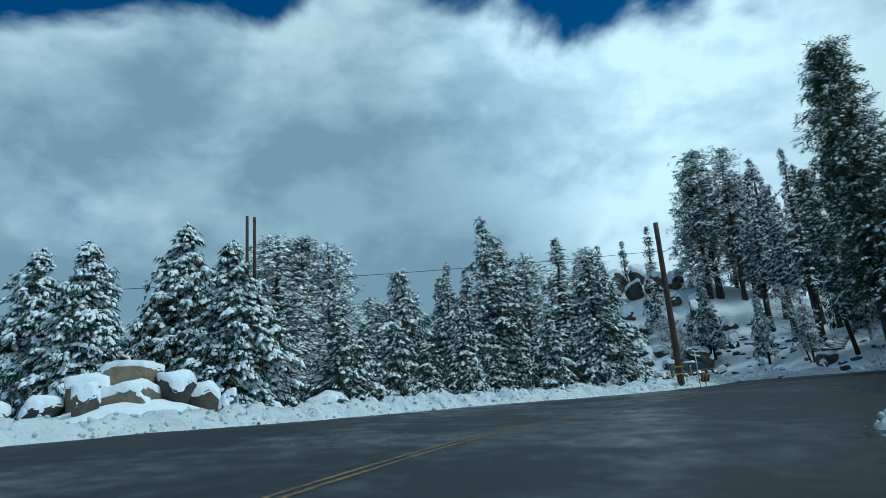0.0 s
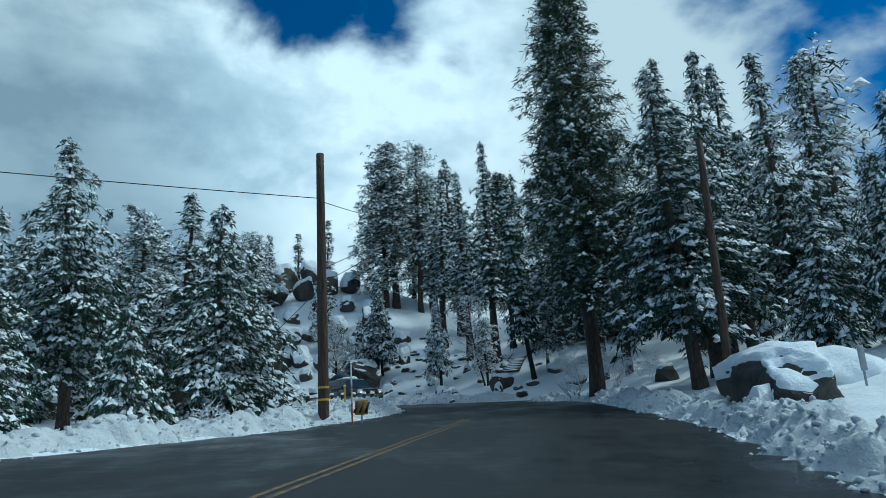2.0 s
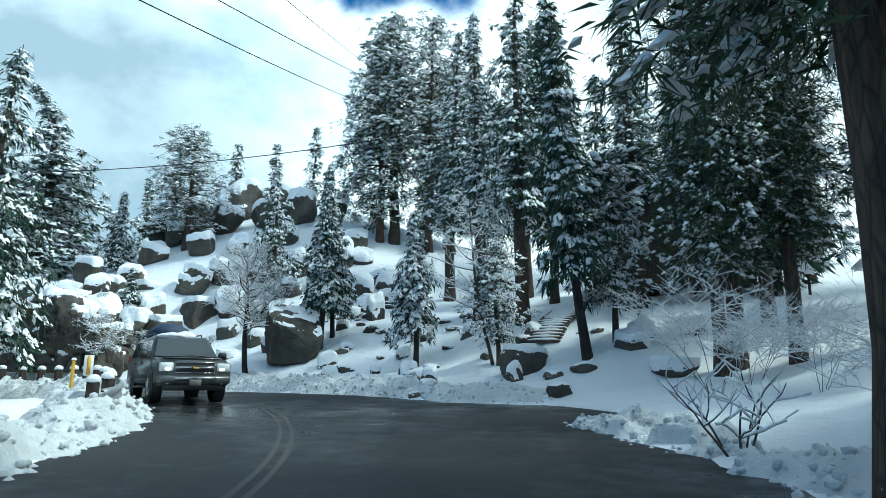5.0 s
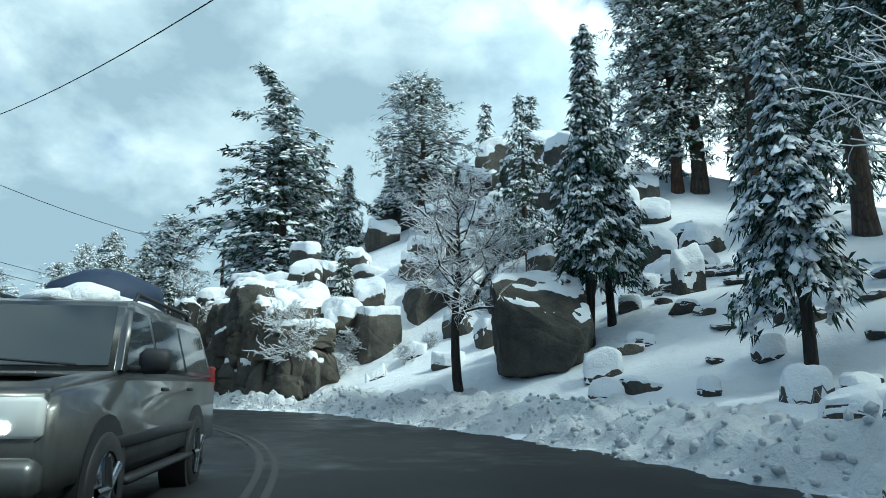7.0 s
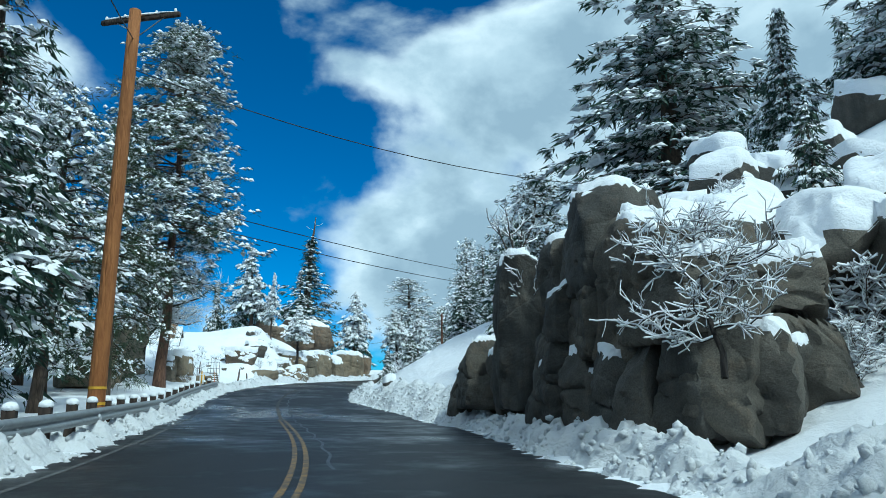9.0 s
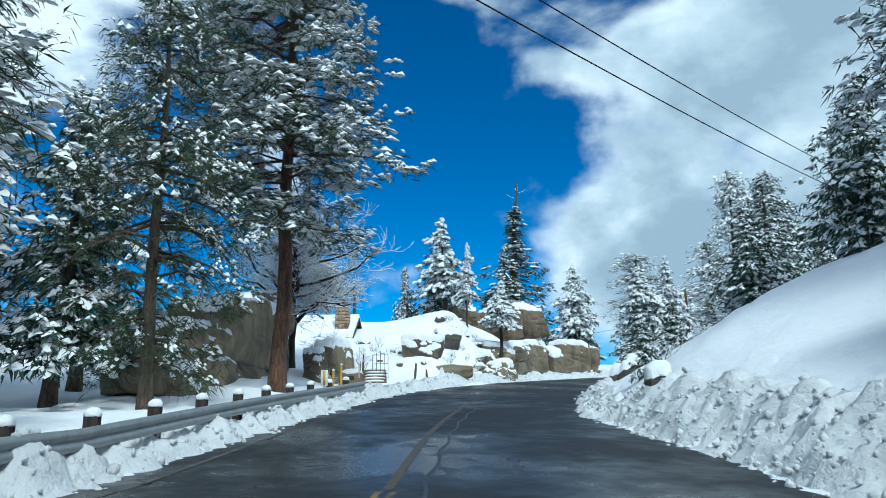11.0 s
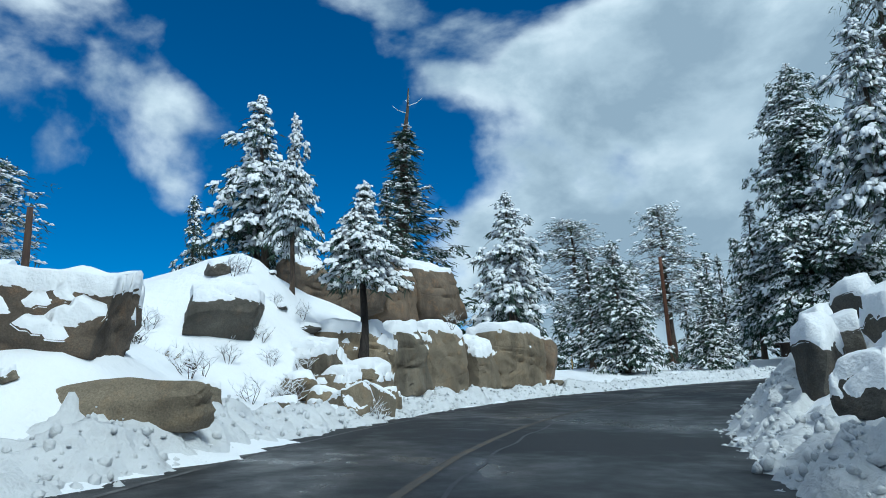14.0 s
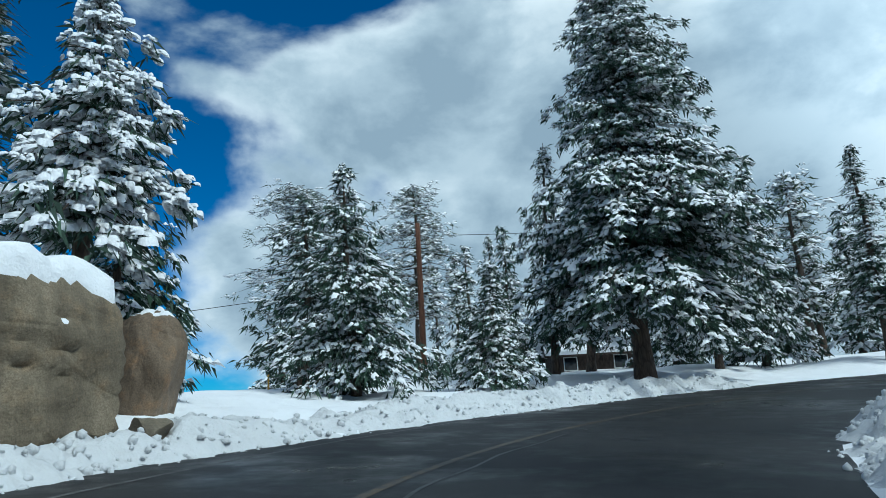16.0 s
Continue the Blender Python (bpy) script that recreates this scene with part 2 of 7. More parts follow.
# ---- the lie of the land ----
def spline(knots, at, values):
    """A natural cubic spline through values at knots."""
    knots, values = np.array(knots, float), np.array(values, float)
    n, h = len(knots), np.diff(knots)
    a, b = np.zeros((n, n)), np.zeros(n)
    a[0, 0] = a[-1, -1] = 1
    for i in range(1, n - 1):
        a[i, i - 1], a[i, i], a[i, i + 1] = h[i - 1], 2 * (h[i - 1] + h[i]), h[i]
        b[i] = 3 * ((values[i + 1] - values[i]) / h[i] - (values[i] - values[i - 1]) / h[i - 1])
    c = np.linalg.solve(a, b)
    k = np.clip(np.searchsorted(knots, at) - 1, 0, n - 2)
    t = at - knots[k]
    return values[k] + ((values[k + 1] - values[k]) / h[k] - h[k] * (2 * c[k] + c[k + 1]) / 3) * t + c[k] * t**2 + (c[k + 1] - c[k]) / (3 * h[k]) * t**3


# the driven line of the right-hand lane; u runs along it in metres from the fourth knot
LINE = [(8, -34), (3.1, -19.6), (0.5, -9.9), (-0.08, 0.13), (0.96, 4.43), (4.17, 12.2), (8.68, 19.06), (11.91, 23.5), (22.32, 39.55), (24.34, 45.13), (25.45, 53.06), (24.7, 61.4), (21.2, 69.84), (17.4, 74.83),
        (1.56, 89.27), (-8.24, 97.8), (-15.5, 105.7), (-21.3, 114.36), (-25.67, 124.1), (-27.6, 133.9), (-26, 143.7), (-21.1, 152.4), (-13.5, 158.8), (-4, 162.1), (20, 164), (70, 158)]
_p = np.array(LINE, float)
_d = np.r_[0, np.cumsum(np.linalg.norm(np.diff(_p, axis=0), axis=1))]
_d -= _d[3]
U = np.arange(_d[0], _d[-1], 0.5)
CX, CY = spline(_d, U, _p[:, 0]), spline(_d, U, _p[:, 1])
_tx, _ty = np.gradient(CX), np.gradient(CY)
_n = np.hypot(_tx, _ty)
TX, TY = _tx / _n, _ty / _n


def table(u, *pairs):
    at, v = zip(*pairs)
    return np.interp(u, at, v)


def line_height(u):
    return table(u, (-40, -1.9), (0, -0.27), (8.7, 0.40), (13, 0.74), (25, 1.38), (47.5, 2.6), (59.5, 3.07), (68, 3.39), (77, 3.45), (81.5, 3.61), (106, 3.62), (112.5, 3.92), (120, 4.25), (128.5, 4.76), (139, 5.13), (149.5, 5.38), (165, 5.95), (180, 6.5), (200, 7.2))


def bank(u):
    return np.tan(np.radians(table(u, (0, 4.1), (25, 3.0), (40, 1.2), (50, 0), (85, 0), (100, 1), (112, 2), (128, 2.4), (149, 3), (170, 3))))


def left_edge(u):
    return table(u, (-40, -13), (0, -15), (10, -14.5), (20, -12), (28, -10.2), (36, -7.6), (46, -5.4), (58, -4.3), (80, -4.9), (98, -5.5), (112, -5.3), (124, -5.45), (129, -5.25), (138, -5.6), (150, -6.6), (158, -6.8), (170, -6))


def right_edge(u):
    return table(u, (-40, 3), (13, 2.8), (22, 3.5), (34, 3.5), (42, 3.0), (52, 3.8), (57, 4.1), (58.5, 7.5), (62, 7.5), (64, 4.6), (68, 3.7), (80, 3.3), (90, 3.0), (100, 4.2), (110, 4.3), (119, 2.6), (135, 2.3), (150, 2.3), (160, 3))


def along(x, y):
    """u and s (metres to the right of the line) of places."""
    x, y = np.atleast_1d(np.asarray(x, float)), np.atleast_1d(np.asarray(y, float))
    u, s = np.empty(len(x)), np.empty(len(x))
    for a in range(0, len(x), 4000):
        dx, dy = x[a : a + 4000, None] - CX, y[a : a + 4000, None] - CY
        k = (dx**2 + dy**2).argmin(1)
        r = np.arange(len(k))
        dx, dy = dx[r, k], dy[r, k]
        side = np.sign(TY[k] * dx - TX[k] * dy)
        u[a : a + 4000] = U[k] + np.clip(TX[k] * dx + TY[k] * dy, -0.5, 0.5)
        s[a : a + 4000] = side * np.hypot(dx, dy)
    return u, s


def waves(x, y, size, seed=0.0):
    """Smooth, uneven swell between about -1 and 1."""
    x, y = x / size + seed, y / size - seed * 0.7
    return (np.sin(x * 1.3 + 1.7 * np.sin(y * 0.9 + seed)) * np.cos(y * 1.1 + 1.3 * np.sin(x * 0.7)) + 0.5 * np.sin(x * 2.9 + y * 2.3 + 2 * np.sin(y * 1.9)) + 0.25 * np.sin(x * 6.1 - y * 5.3)) / 1.5


def rise(d, slope, cap):
    return cap * (1 - np.exp(-d * slope / cap))


def land(x, y):
    """Height of the ground."""
    u, s = along(x, y)
    le, re = left_edge(u), right_edge(u)
    z = line_height(u) - np.clip(s, le, re) * bank(u)
    dl, dr = np.maximum(0, le - s), np.maximum(0, s - re)
    on = (dl + dr) == 0
    slope_l = table(u, (-30, 0.06), (20, 0.06), (30, 0.01), (50, -0.02), (60, -0.07), (85, -0.03), (104, 0.02), (114, 0.04), (124, 0.10), (134, 0.20), (141, 0.5), (148, 0.9), (153, 0.8), (158, 0.4), (163, 0.2))
    foot_l = table(u, (138, 0.6), (143, 1.7), (150, 2.2), (158, 1.6), (162, 0.6))
    cap_l = np.where(slope_l > 0, table(u, (20, 0.8), (104, 0.8), (120, 2.0), (134, 3.2), (141, 5.0), (148, 6.5), (155, 5.0), (163, 1.6)), -0.9)
    foot_r = table(u, (82, 0.6), (87, 1.9), (91, 2.2), (103, 2.0), (108, 0.6))
    slope_r = table(u, (-30, 0.22), (30, 0.22), (50, 0.22), (60, 0.22), (72, 0.42), (80, 0.36), (87, 0.42), (91, 1.4), (102, 1.6), (108, 1.2), (116, 1.0), (152, 1.1), (162, 0.35))
    cap_r = table(u, (-30, 5), (30, 8), (50, 16), (70, 17), (80, 10), (88, 7.0), (98, 7.0), (108, 6.0), (118, 5.0), (158, 5.5), (168, 3))
    more_r = table(u, (74, 0), (86, 0.24), (96, 0.34), (112, 0.30), (130, 0.12), (165, 0.05)) * np.clip(dr - 5, 0, 22)
    away = np.where(dl > 0, rise(np.maximum(0, dl - foot_l), slope_l, cap_l), rise(np.maximum(0, dr - foot_r), slope_r, cap_r) + more_r)
    away = away - table(u, (119, 0), (126, 0.9), (140, 0.9), (146, 0)) * np.interp(dr, (0, 1, 2.5, 5, 9), (0, 0.1, 0.8, 1.0, 0))
    d = dl + dr
    z = z + away + np.clip(d / 3, 0, 1) * (0.28 * waves(x, y, 4.0, 1.0) + 0.09 * waves(x, y, 1.3, 2.0)) + np.clip((d - 10) / 20, 0, 1) * 0.8 * waves(x, y, 14, 3.0)
    z = np.where(on, z - 0.10, z + 0.06 * np.clip(d / 0.5, 0, 1))
    for bx, by, br, bh in ((-11.0, 24.6, 2.8, 1.1), (-37.0, 117.4, 2.6, 2.3), (-41.0, 119.6, 3.6, 2.0), (-31.6, 112.0, 1.6, 0.7), (-29.0, 109.6, 2.2, 1.25), (-38.5, 124.0, 3.0, 1.2), (40.0, 101.0, 14.0, 5.2), (31.6, 75.4, 3.6, 1.0), (32.8, 66.2, 2.6, -0.6), (34.6, 61.4, 2.4, -0.6), (-25.2, 101.0, 2.6, -0.5)):
        z = z + bh * np.exp(-((x - bx) ** 2 + (y - by) ** 2) / br**2)
    far = np.hypot(x - 0, y - 70)
    return z + np.clip((far - 130) / 700, 0, 1) * (-25 + 40 * waves(x, y, 260, 5.0))


def part(name, mesh_source, material_used, parent=None, label="", smooth=True):
    """One mesh object from a bmesh or from (vertices, faces), under parent."""
    me = bpy.data.meshes.new(name)
    if isinstance(mesh_source, bmesh.types.BMesh):
        mesh_source.to_mesh(me)
        mesh_source.free()
    else:
        v, f = mesh_source
        me.from_pydata(v.tolist() if isinstance(v, np.ndarray) else v, [], f.tolist() if isinstance(f, np.ndarray) else f)
    for m in material_used if isinstance(material_used, (list, tuple)) else (material_used,):
        me.materials.append(m)
    if smooth:
        me.polygons.foreach_set("use_smooth", [True] * len(me.polygons))
    me.update()
    ob = new(name, me)
    if parent:
        ob.parent = parent
    if label:
        ob["label"] = label
    return ob


def grid_mesh(x, y, z):
    rows, cols = z.shape
    v = np.stack([x, y, z], -1).reshape(-1, 3)
    k = np.arange(rows * cols).reshape(rows, cols)
    f = np.stack([k[:-1, :-1], k[:-1, 1:], k[1:, 1:], k[1:, :-1]], -1).reshape(-1, 4)
    return v, f


def spaced(lo, hi, step):
    core = np.arange(lo, hi + step / 2, step)
    out = step * np.cumsum(1.22 ** np.arange(1, 36))
    return np.r_[(lo - out)[::-1], core, hi + out]


gx, gy = np.meshgrid(spaced(-72, 72, 0.7), spaced(-30, 178, 0.7))
gz = land(gx.ravel(), gy.ravel()).reshape(gx.shape)
# soften the folds where two stretches of the road meet behind the verges
gu, gs = along(gx.ravel(), gy.ravel())
beyond = np.maximum(left_edge(gu) - gs, gs - right_edge(gu)).reshape(gx.shape)
soft = gz.copy()
for _ in range(14):
    soft = (soft + np.roll(soft, 1, 0) + np.roll(soft, -1, 0) + np.roll(soft, 1, 1) + np.roll(soft, -1, 1)) / 5
w = np.clip((beyond - 6) / 8, 0, 1)
gz = gz * (1 - w) + soft * w


def ground_at(x, y):
    """Height of the finished sheet of ground."""
    xs, ys = gx[0], gy[:, 0]
    i, j = int(np.clip(np.searchsorted(ys, y) - 1, 0, len(ys) - 2)), int(np.clip(np.searchsorted(xs, x) - 1, 0, len(xs) - 2))
    a, b = (y - ys[i]) / (ys[i + 1] - ys[i]), (x - xs[j]) / (xs[j + 1] - xs[j])
    return float((gz[i, j] * (1 - b) + gz[i, j + 1] * b) * (1 - a) + (gz[i + 1, j] * (1 - b) + gz[i + 1, j + 1] * b) * a)


def on_line(u, s):
    """Place at u metres along the driven line and s metres to its right, on the road's surface."""
    x, y = np.interp(u, U, CX), np.interp(u, U, CY)
    tx, ty = np.interp(u, U, TX), np.interp(u, U, TY)
    n = np.hypot(tx, ty)
    return x + s * ty / n, y - s * tx / n, line_height(u) - s * bank(u)

tagged(part("ground", grid_mesh(gx, gy, gz), SNOW), "snow-covered mountainside with rocks and trees", "ground", kind="structure")


def ribbon(u, offsets, lift):
    """A strip along the road: for each u a row of places at the given sideways offsets."""
    rows = []
    for a, s in zip(u, offsets):
        x, y, z = on_line(a, s)
        rows.append(np.stack([x, y, z + lift], -1))
    g = np.array(rows)
    return grid_mesh(g[..., 0], g[..., 1], g[..., 2])


ru = np.arange(-32, 215, 0.6)
tagged(part("road", ribbon(ru, [np.linspace(left_edge(a) - 0.5, right_edge(a) + 0.5, 14) for a in ru], 0.0), ASPHALT), "wet dark asphalt mountain road winding between snowbanks", "road", kind="structure")


def centre_line(u):
    return table(u, (-40, -4), (0, -4.0), (16, -3.6), (32, -3.1), (40, -2.5), (60, -1.6), (86, -1.35), (100, -1.5), (128, -1.7), (137, -1.9), (150, -2.4), (200, -2.4))


def stripe(name, u0, u1, offset, width, mat, label):
    su = np.arange(u0, u1, 0.6)
    base = np.array([offset(a) for a in su])
    ob = part(name, ribbon(su, [np.array([b - width / 2, b + width / 2]) for b in base], 0.006), mat)
    return tagged(ob, label, "road marking", kind="structure")


for k, (u0, u1, paint) in enumerate(((-30, 40, YELLOW_LINE), (40, 83, YELLOW_GHOST), (83, 106, YELLOW_LINE))):
    for side in (-1, 1):
        stripe("road_marking_yellow_%d" % (2 * k + (side + 3) // 2), u0, u1, lambda a: centre_line(a) + 0.10 * side, 0.09, paint, "worn yellow centre line painted on asphalt" if k != 1 else "yellow centre line barely showing on the asphalt")
stripe("road_marking_yellow_7", 106, 205, lambda a: centre_line(a), 0.15, YELLOW_FADED, "almost worn away yellow centre line on asphalt")
stripe("road_marking_white_1", 74, 205, lambda a: max(centre_line(a) - 3.5, left_edge(a) + 0.4), 0.10, WHITE_LINE, "faded white edge line painted on asphalt")
stripe("tar_seam", 88, 165, lambda a: centre_line(a) + 0.5 + 0.05 * math.sin(a * 2.1), 0.06, TAR, "dark tar seam in the asphalt")


# snow thrown up by the plough along both edges
BERMS = []


def berm(name, u0, u1, side, height, width):
    bu = np.arange(u0, u1, 0.11)
    n = 21
    across = np.linspace(0, 1, n)
    rng = np.random.RandomState(int(abs(u0) * 7 + side + 11))
    edge = np.array([left_edge(a) if side < 0 else right_edge(a) for a in bu])
    edge = edge + side * (-0.12 + 0.16 * waves(bu, bu * 0, 0.8, 1.0) + 0.10 * waves(bu, bu * 0, 0.27, 2.0) + rng.uniform(-0.05, 0.05, len(bu)))
    prof = np.interp(across, np.linspace(0, 1, 13), [-0.05, 0.12, 0.38, 0.62, 0.82, 0.95, 1.0, 0.97, 0.86, 0.70, 0.5, 0.28, -0.25])
    s = edge[:, None] + side * across[None] * width
    x, y, z0 = on_line(np.repeat(bu, n), s.ravel())
    low = np.array([min(ground_at(a, b), c + 1.2) for a, b, c in zip(x, y, z0)])
    base = np.maximum(z0, low)
    hgt = height * (1 + 0.25 * waves(x, y, 1.6, 4.0))
    # broken lumps at three sizes
    lumps = np.zeros((len(bu), n))
    for cell, depth in ((7, 0.17), (3, 0.13), (1, 0.055)):
        rough = rng.uniform(-1, 1, (len(bu) // cell + 2, n // cell + 2)) * depth
        lumps += np.repeat(np.repeat(rough, cell, 0), cell, 1)[rng.randint(cell):, rng.randint(cell):][: len(bu), :n]
    lumps = (lumps * 2 + np.roll(lumps, 1, 0) + np.roll(lumps, 1, 1)) / 4
    p = np.tile(prof, len(bu))
    fade = np.repeat(np.clip(np.minimum(bu - u0, u1 - bu) / 1.2, 0, 1), n)
    z = base + p * hgt * fade + (lumps.ravel() + 0.06 * waves(x, y, 0.28, 6.0)) * np.clip(p * 2, 0, 1) * fade - 0.05
    BERMS.append((side, np.stack([x, y, z], -1)[np.tile(np.arange(n) < 15, len(bu))]))
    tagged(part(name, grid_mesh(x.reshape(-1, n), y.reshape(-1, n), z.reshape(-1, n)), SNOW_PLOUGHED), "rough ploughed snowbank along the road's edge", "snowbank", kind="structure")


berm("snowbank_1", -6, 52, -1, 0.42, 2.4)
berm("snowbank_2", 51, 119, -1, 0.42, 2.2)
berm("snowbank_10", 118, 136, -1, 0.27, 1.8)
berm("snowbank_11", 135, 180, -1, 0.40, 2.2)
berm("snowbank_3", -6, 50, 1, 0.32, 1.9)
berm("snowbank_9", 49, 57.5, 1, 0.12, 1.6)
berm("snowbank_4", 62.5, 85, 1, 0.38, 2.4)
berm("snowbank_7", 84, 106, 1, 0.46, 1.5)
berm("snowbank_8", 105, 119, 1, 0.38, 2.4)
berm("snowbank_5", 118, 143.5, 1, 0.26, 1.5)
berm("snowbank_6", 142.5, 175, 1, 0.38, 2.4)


def clods(name, side, density, big, seed):
    """Loose lumps of ploughed snow lying all over the banks of one side."""
    rng = np.random.RandomState(seed)
    bm = bmesh.new()
    bmesh.ops.create_icosphere(bm, subdivisions=1, radius=1)
    shape = np.array([v.co[:] for v in bm.verts])
    tri = np.array([[v.index for v in f.verts] for f in bm.faces])
    bm.free()
    places = np.concatenate([p for way, p in BERMS if way == side])
    places = places[rng.rand(len(places)) < density]
    n = len(places)
    r = (big * rng.uniform(0.25, 1.0, n) ** 2.5 + 0.018)[:, None, None]
    p = shape[None] * rng.uniform(0.6, 1.35, (n, 1, 3)) * rng.uniform(0.75, 1.25, (n, len(shape), 1)) * r
    v = p + (places + rng.uniform(-0.06, 0.06, (n, 3)) * (1, 1, 0.3))[:, None] + (0, 0, 0.01)
    f = tri[None] + (np.arange(n) * len(shape))[:, None, None]
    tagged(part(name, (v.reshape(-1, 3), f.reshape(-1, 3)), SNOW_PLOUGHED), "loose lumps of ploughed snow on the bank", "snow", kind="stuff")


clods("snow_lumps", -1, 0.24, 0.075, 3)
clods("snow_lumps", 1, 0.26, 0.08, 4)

# ---- makers of trees and rocks ----
def unit(v):
    return v / np.maximum(np.linalg.norm(v, axis=-1, keepdims=True), 1e-9)


def tube(points, radii, sides=6):
    """A tapered tube along points, as (vertices, faces)."""
    p, r = np.array(points, float), np.array(radii, float)
    d = unit(np.gradient(p, axis=0))
    a = unit(np.cross(d, np.where(np.abs(d[:, 2:3]) > 0.9, (1.0, 0, 0), (0, 0, 1.0))))
    b = np.cross(d, a)
    w = np.linspace(0, 2 * np.pi, sides, endpoint=False)
    ring = p[:, None] + r[:, None, None] * (np.cos(w)[None, :, None] * a[:, None] + np.sin(w)[None, :, None] * b[:, None])
    n = len(p)
    k = np.arange(n * sides).reshape(n, sides)
    f = np.stack([k[:-1], np.roll(k[:-1], -1, 1), np.roll(k[1:], -1, 1), k[1:]], -1).reshape(-1, 4)
    return ring.reshape(-1, 3), f


def joined(pieces):
    vs, fs, n = [], [], 0
    for v, f in pieces:
        vs.append(np.asarray(v, float))
        fs.extend((np.asarray(f) + n).tolist())
        n += len(v)
    return np.concatenate(vs), fs


def sprays(rng, p, out, size, count, spread, fall, slim):
    """Needle sprays: blades fanning from each place p along its outward way, hanging at their tips."""
    n = len(p)
    way = unit(out[:, None] * 0.8 + rng.normal(0, spread, (n, count, 3)) - np.array((0, 0, fall)))
    length = size[:, None] * rng.uniform(0.55, 1.2, (n, count))
    root = p[:, None] + rng.normal(0, 0.30, (n, count, 3)) * size[:, None, None]
    side = unit(np.cross(way, rng.normal(0, 1, (n, count, 3)))) * (length * slim)[..., None]
    tip = root + way * length[..., None] - np.array((0, 0, 1.0)) * (length * 0.25)[..., None]
    v = np.stack([root + side, root - side + way * (length * 0.3)[..., None], tip], 2).reshape(-1, 3)
    k = np.arange(n * count)[:, None] * 3
    return v, k + (0, 1, 2)


def pads(rng, p, out, size, thick, droop, plump=False):
    """Small loads of snow along the twigs: low humps that hang over at the tip, with a ragged rim."""
    n, m = len(p), 6
    flat = unit(out * (1, 1, 0.0) + (1e-6, 0, 0) + rng.normal(0, 0.3, (n, 3)) * (1, 1, 0))
    side = np.stack([-flat[:, 1], flat[:, 0], np.zeros(n)], -1)
    w = np.linspace(0, 2 * np.pi, m, endpoint=False)
    r = rng.uniform(0.6, 1.3, (n, m))
    slim = rng.uniform(0.45, 0.85, (n, 1))
    high = np.array((0, 0, 1.0))
    x, y = np.cos(w) * r, np.sin(w) * r * slim
    z = -droop * (np.maximum(x, -0.2) + 0.5 * np.maximum(x, 0) ** 2) - np.abs(y) * 0.4 + rng.normal(0, 0.14, (n, m))
    rim = p[:, None] + (x * size[:, None])[..., None] * flat[:, None] + (y * size[:, None])[..., None] * side[:, None] + (z * size[:, None])[..., None] * high
    peak = p[:, None] + high * (size * thick)[:, None, None] + flat[:, None] * (size * rng.uniform(-0.2, 0.3, n))[:, None, None]
    faces = [(0, 1 + a, 1 + (a + 1) % m) for a in range(m)]
    if plump:
        waist = peak + (rim - peak) * (0.85, 0.85, 0.35)
        rim = rim - high * (size * 0.22)[:, None, None]
        v = np.concatenate([peak, waist, rim], 1)
        for a in range(m):
            b = (a + 1) % m
            faces += [(1 + a, 1 + m + a, 1 + m + b), (1 + a, 1 + m + b, 1 + b)]
    else:
        v = np.concatenate([peak, rim], 1)
    return v.reshape(-1, 3), (np.arange(n)[:, None, None] * v.shape[1] + np.array(faces)[None]).reshape(-1, 3)


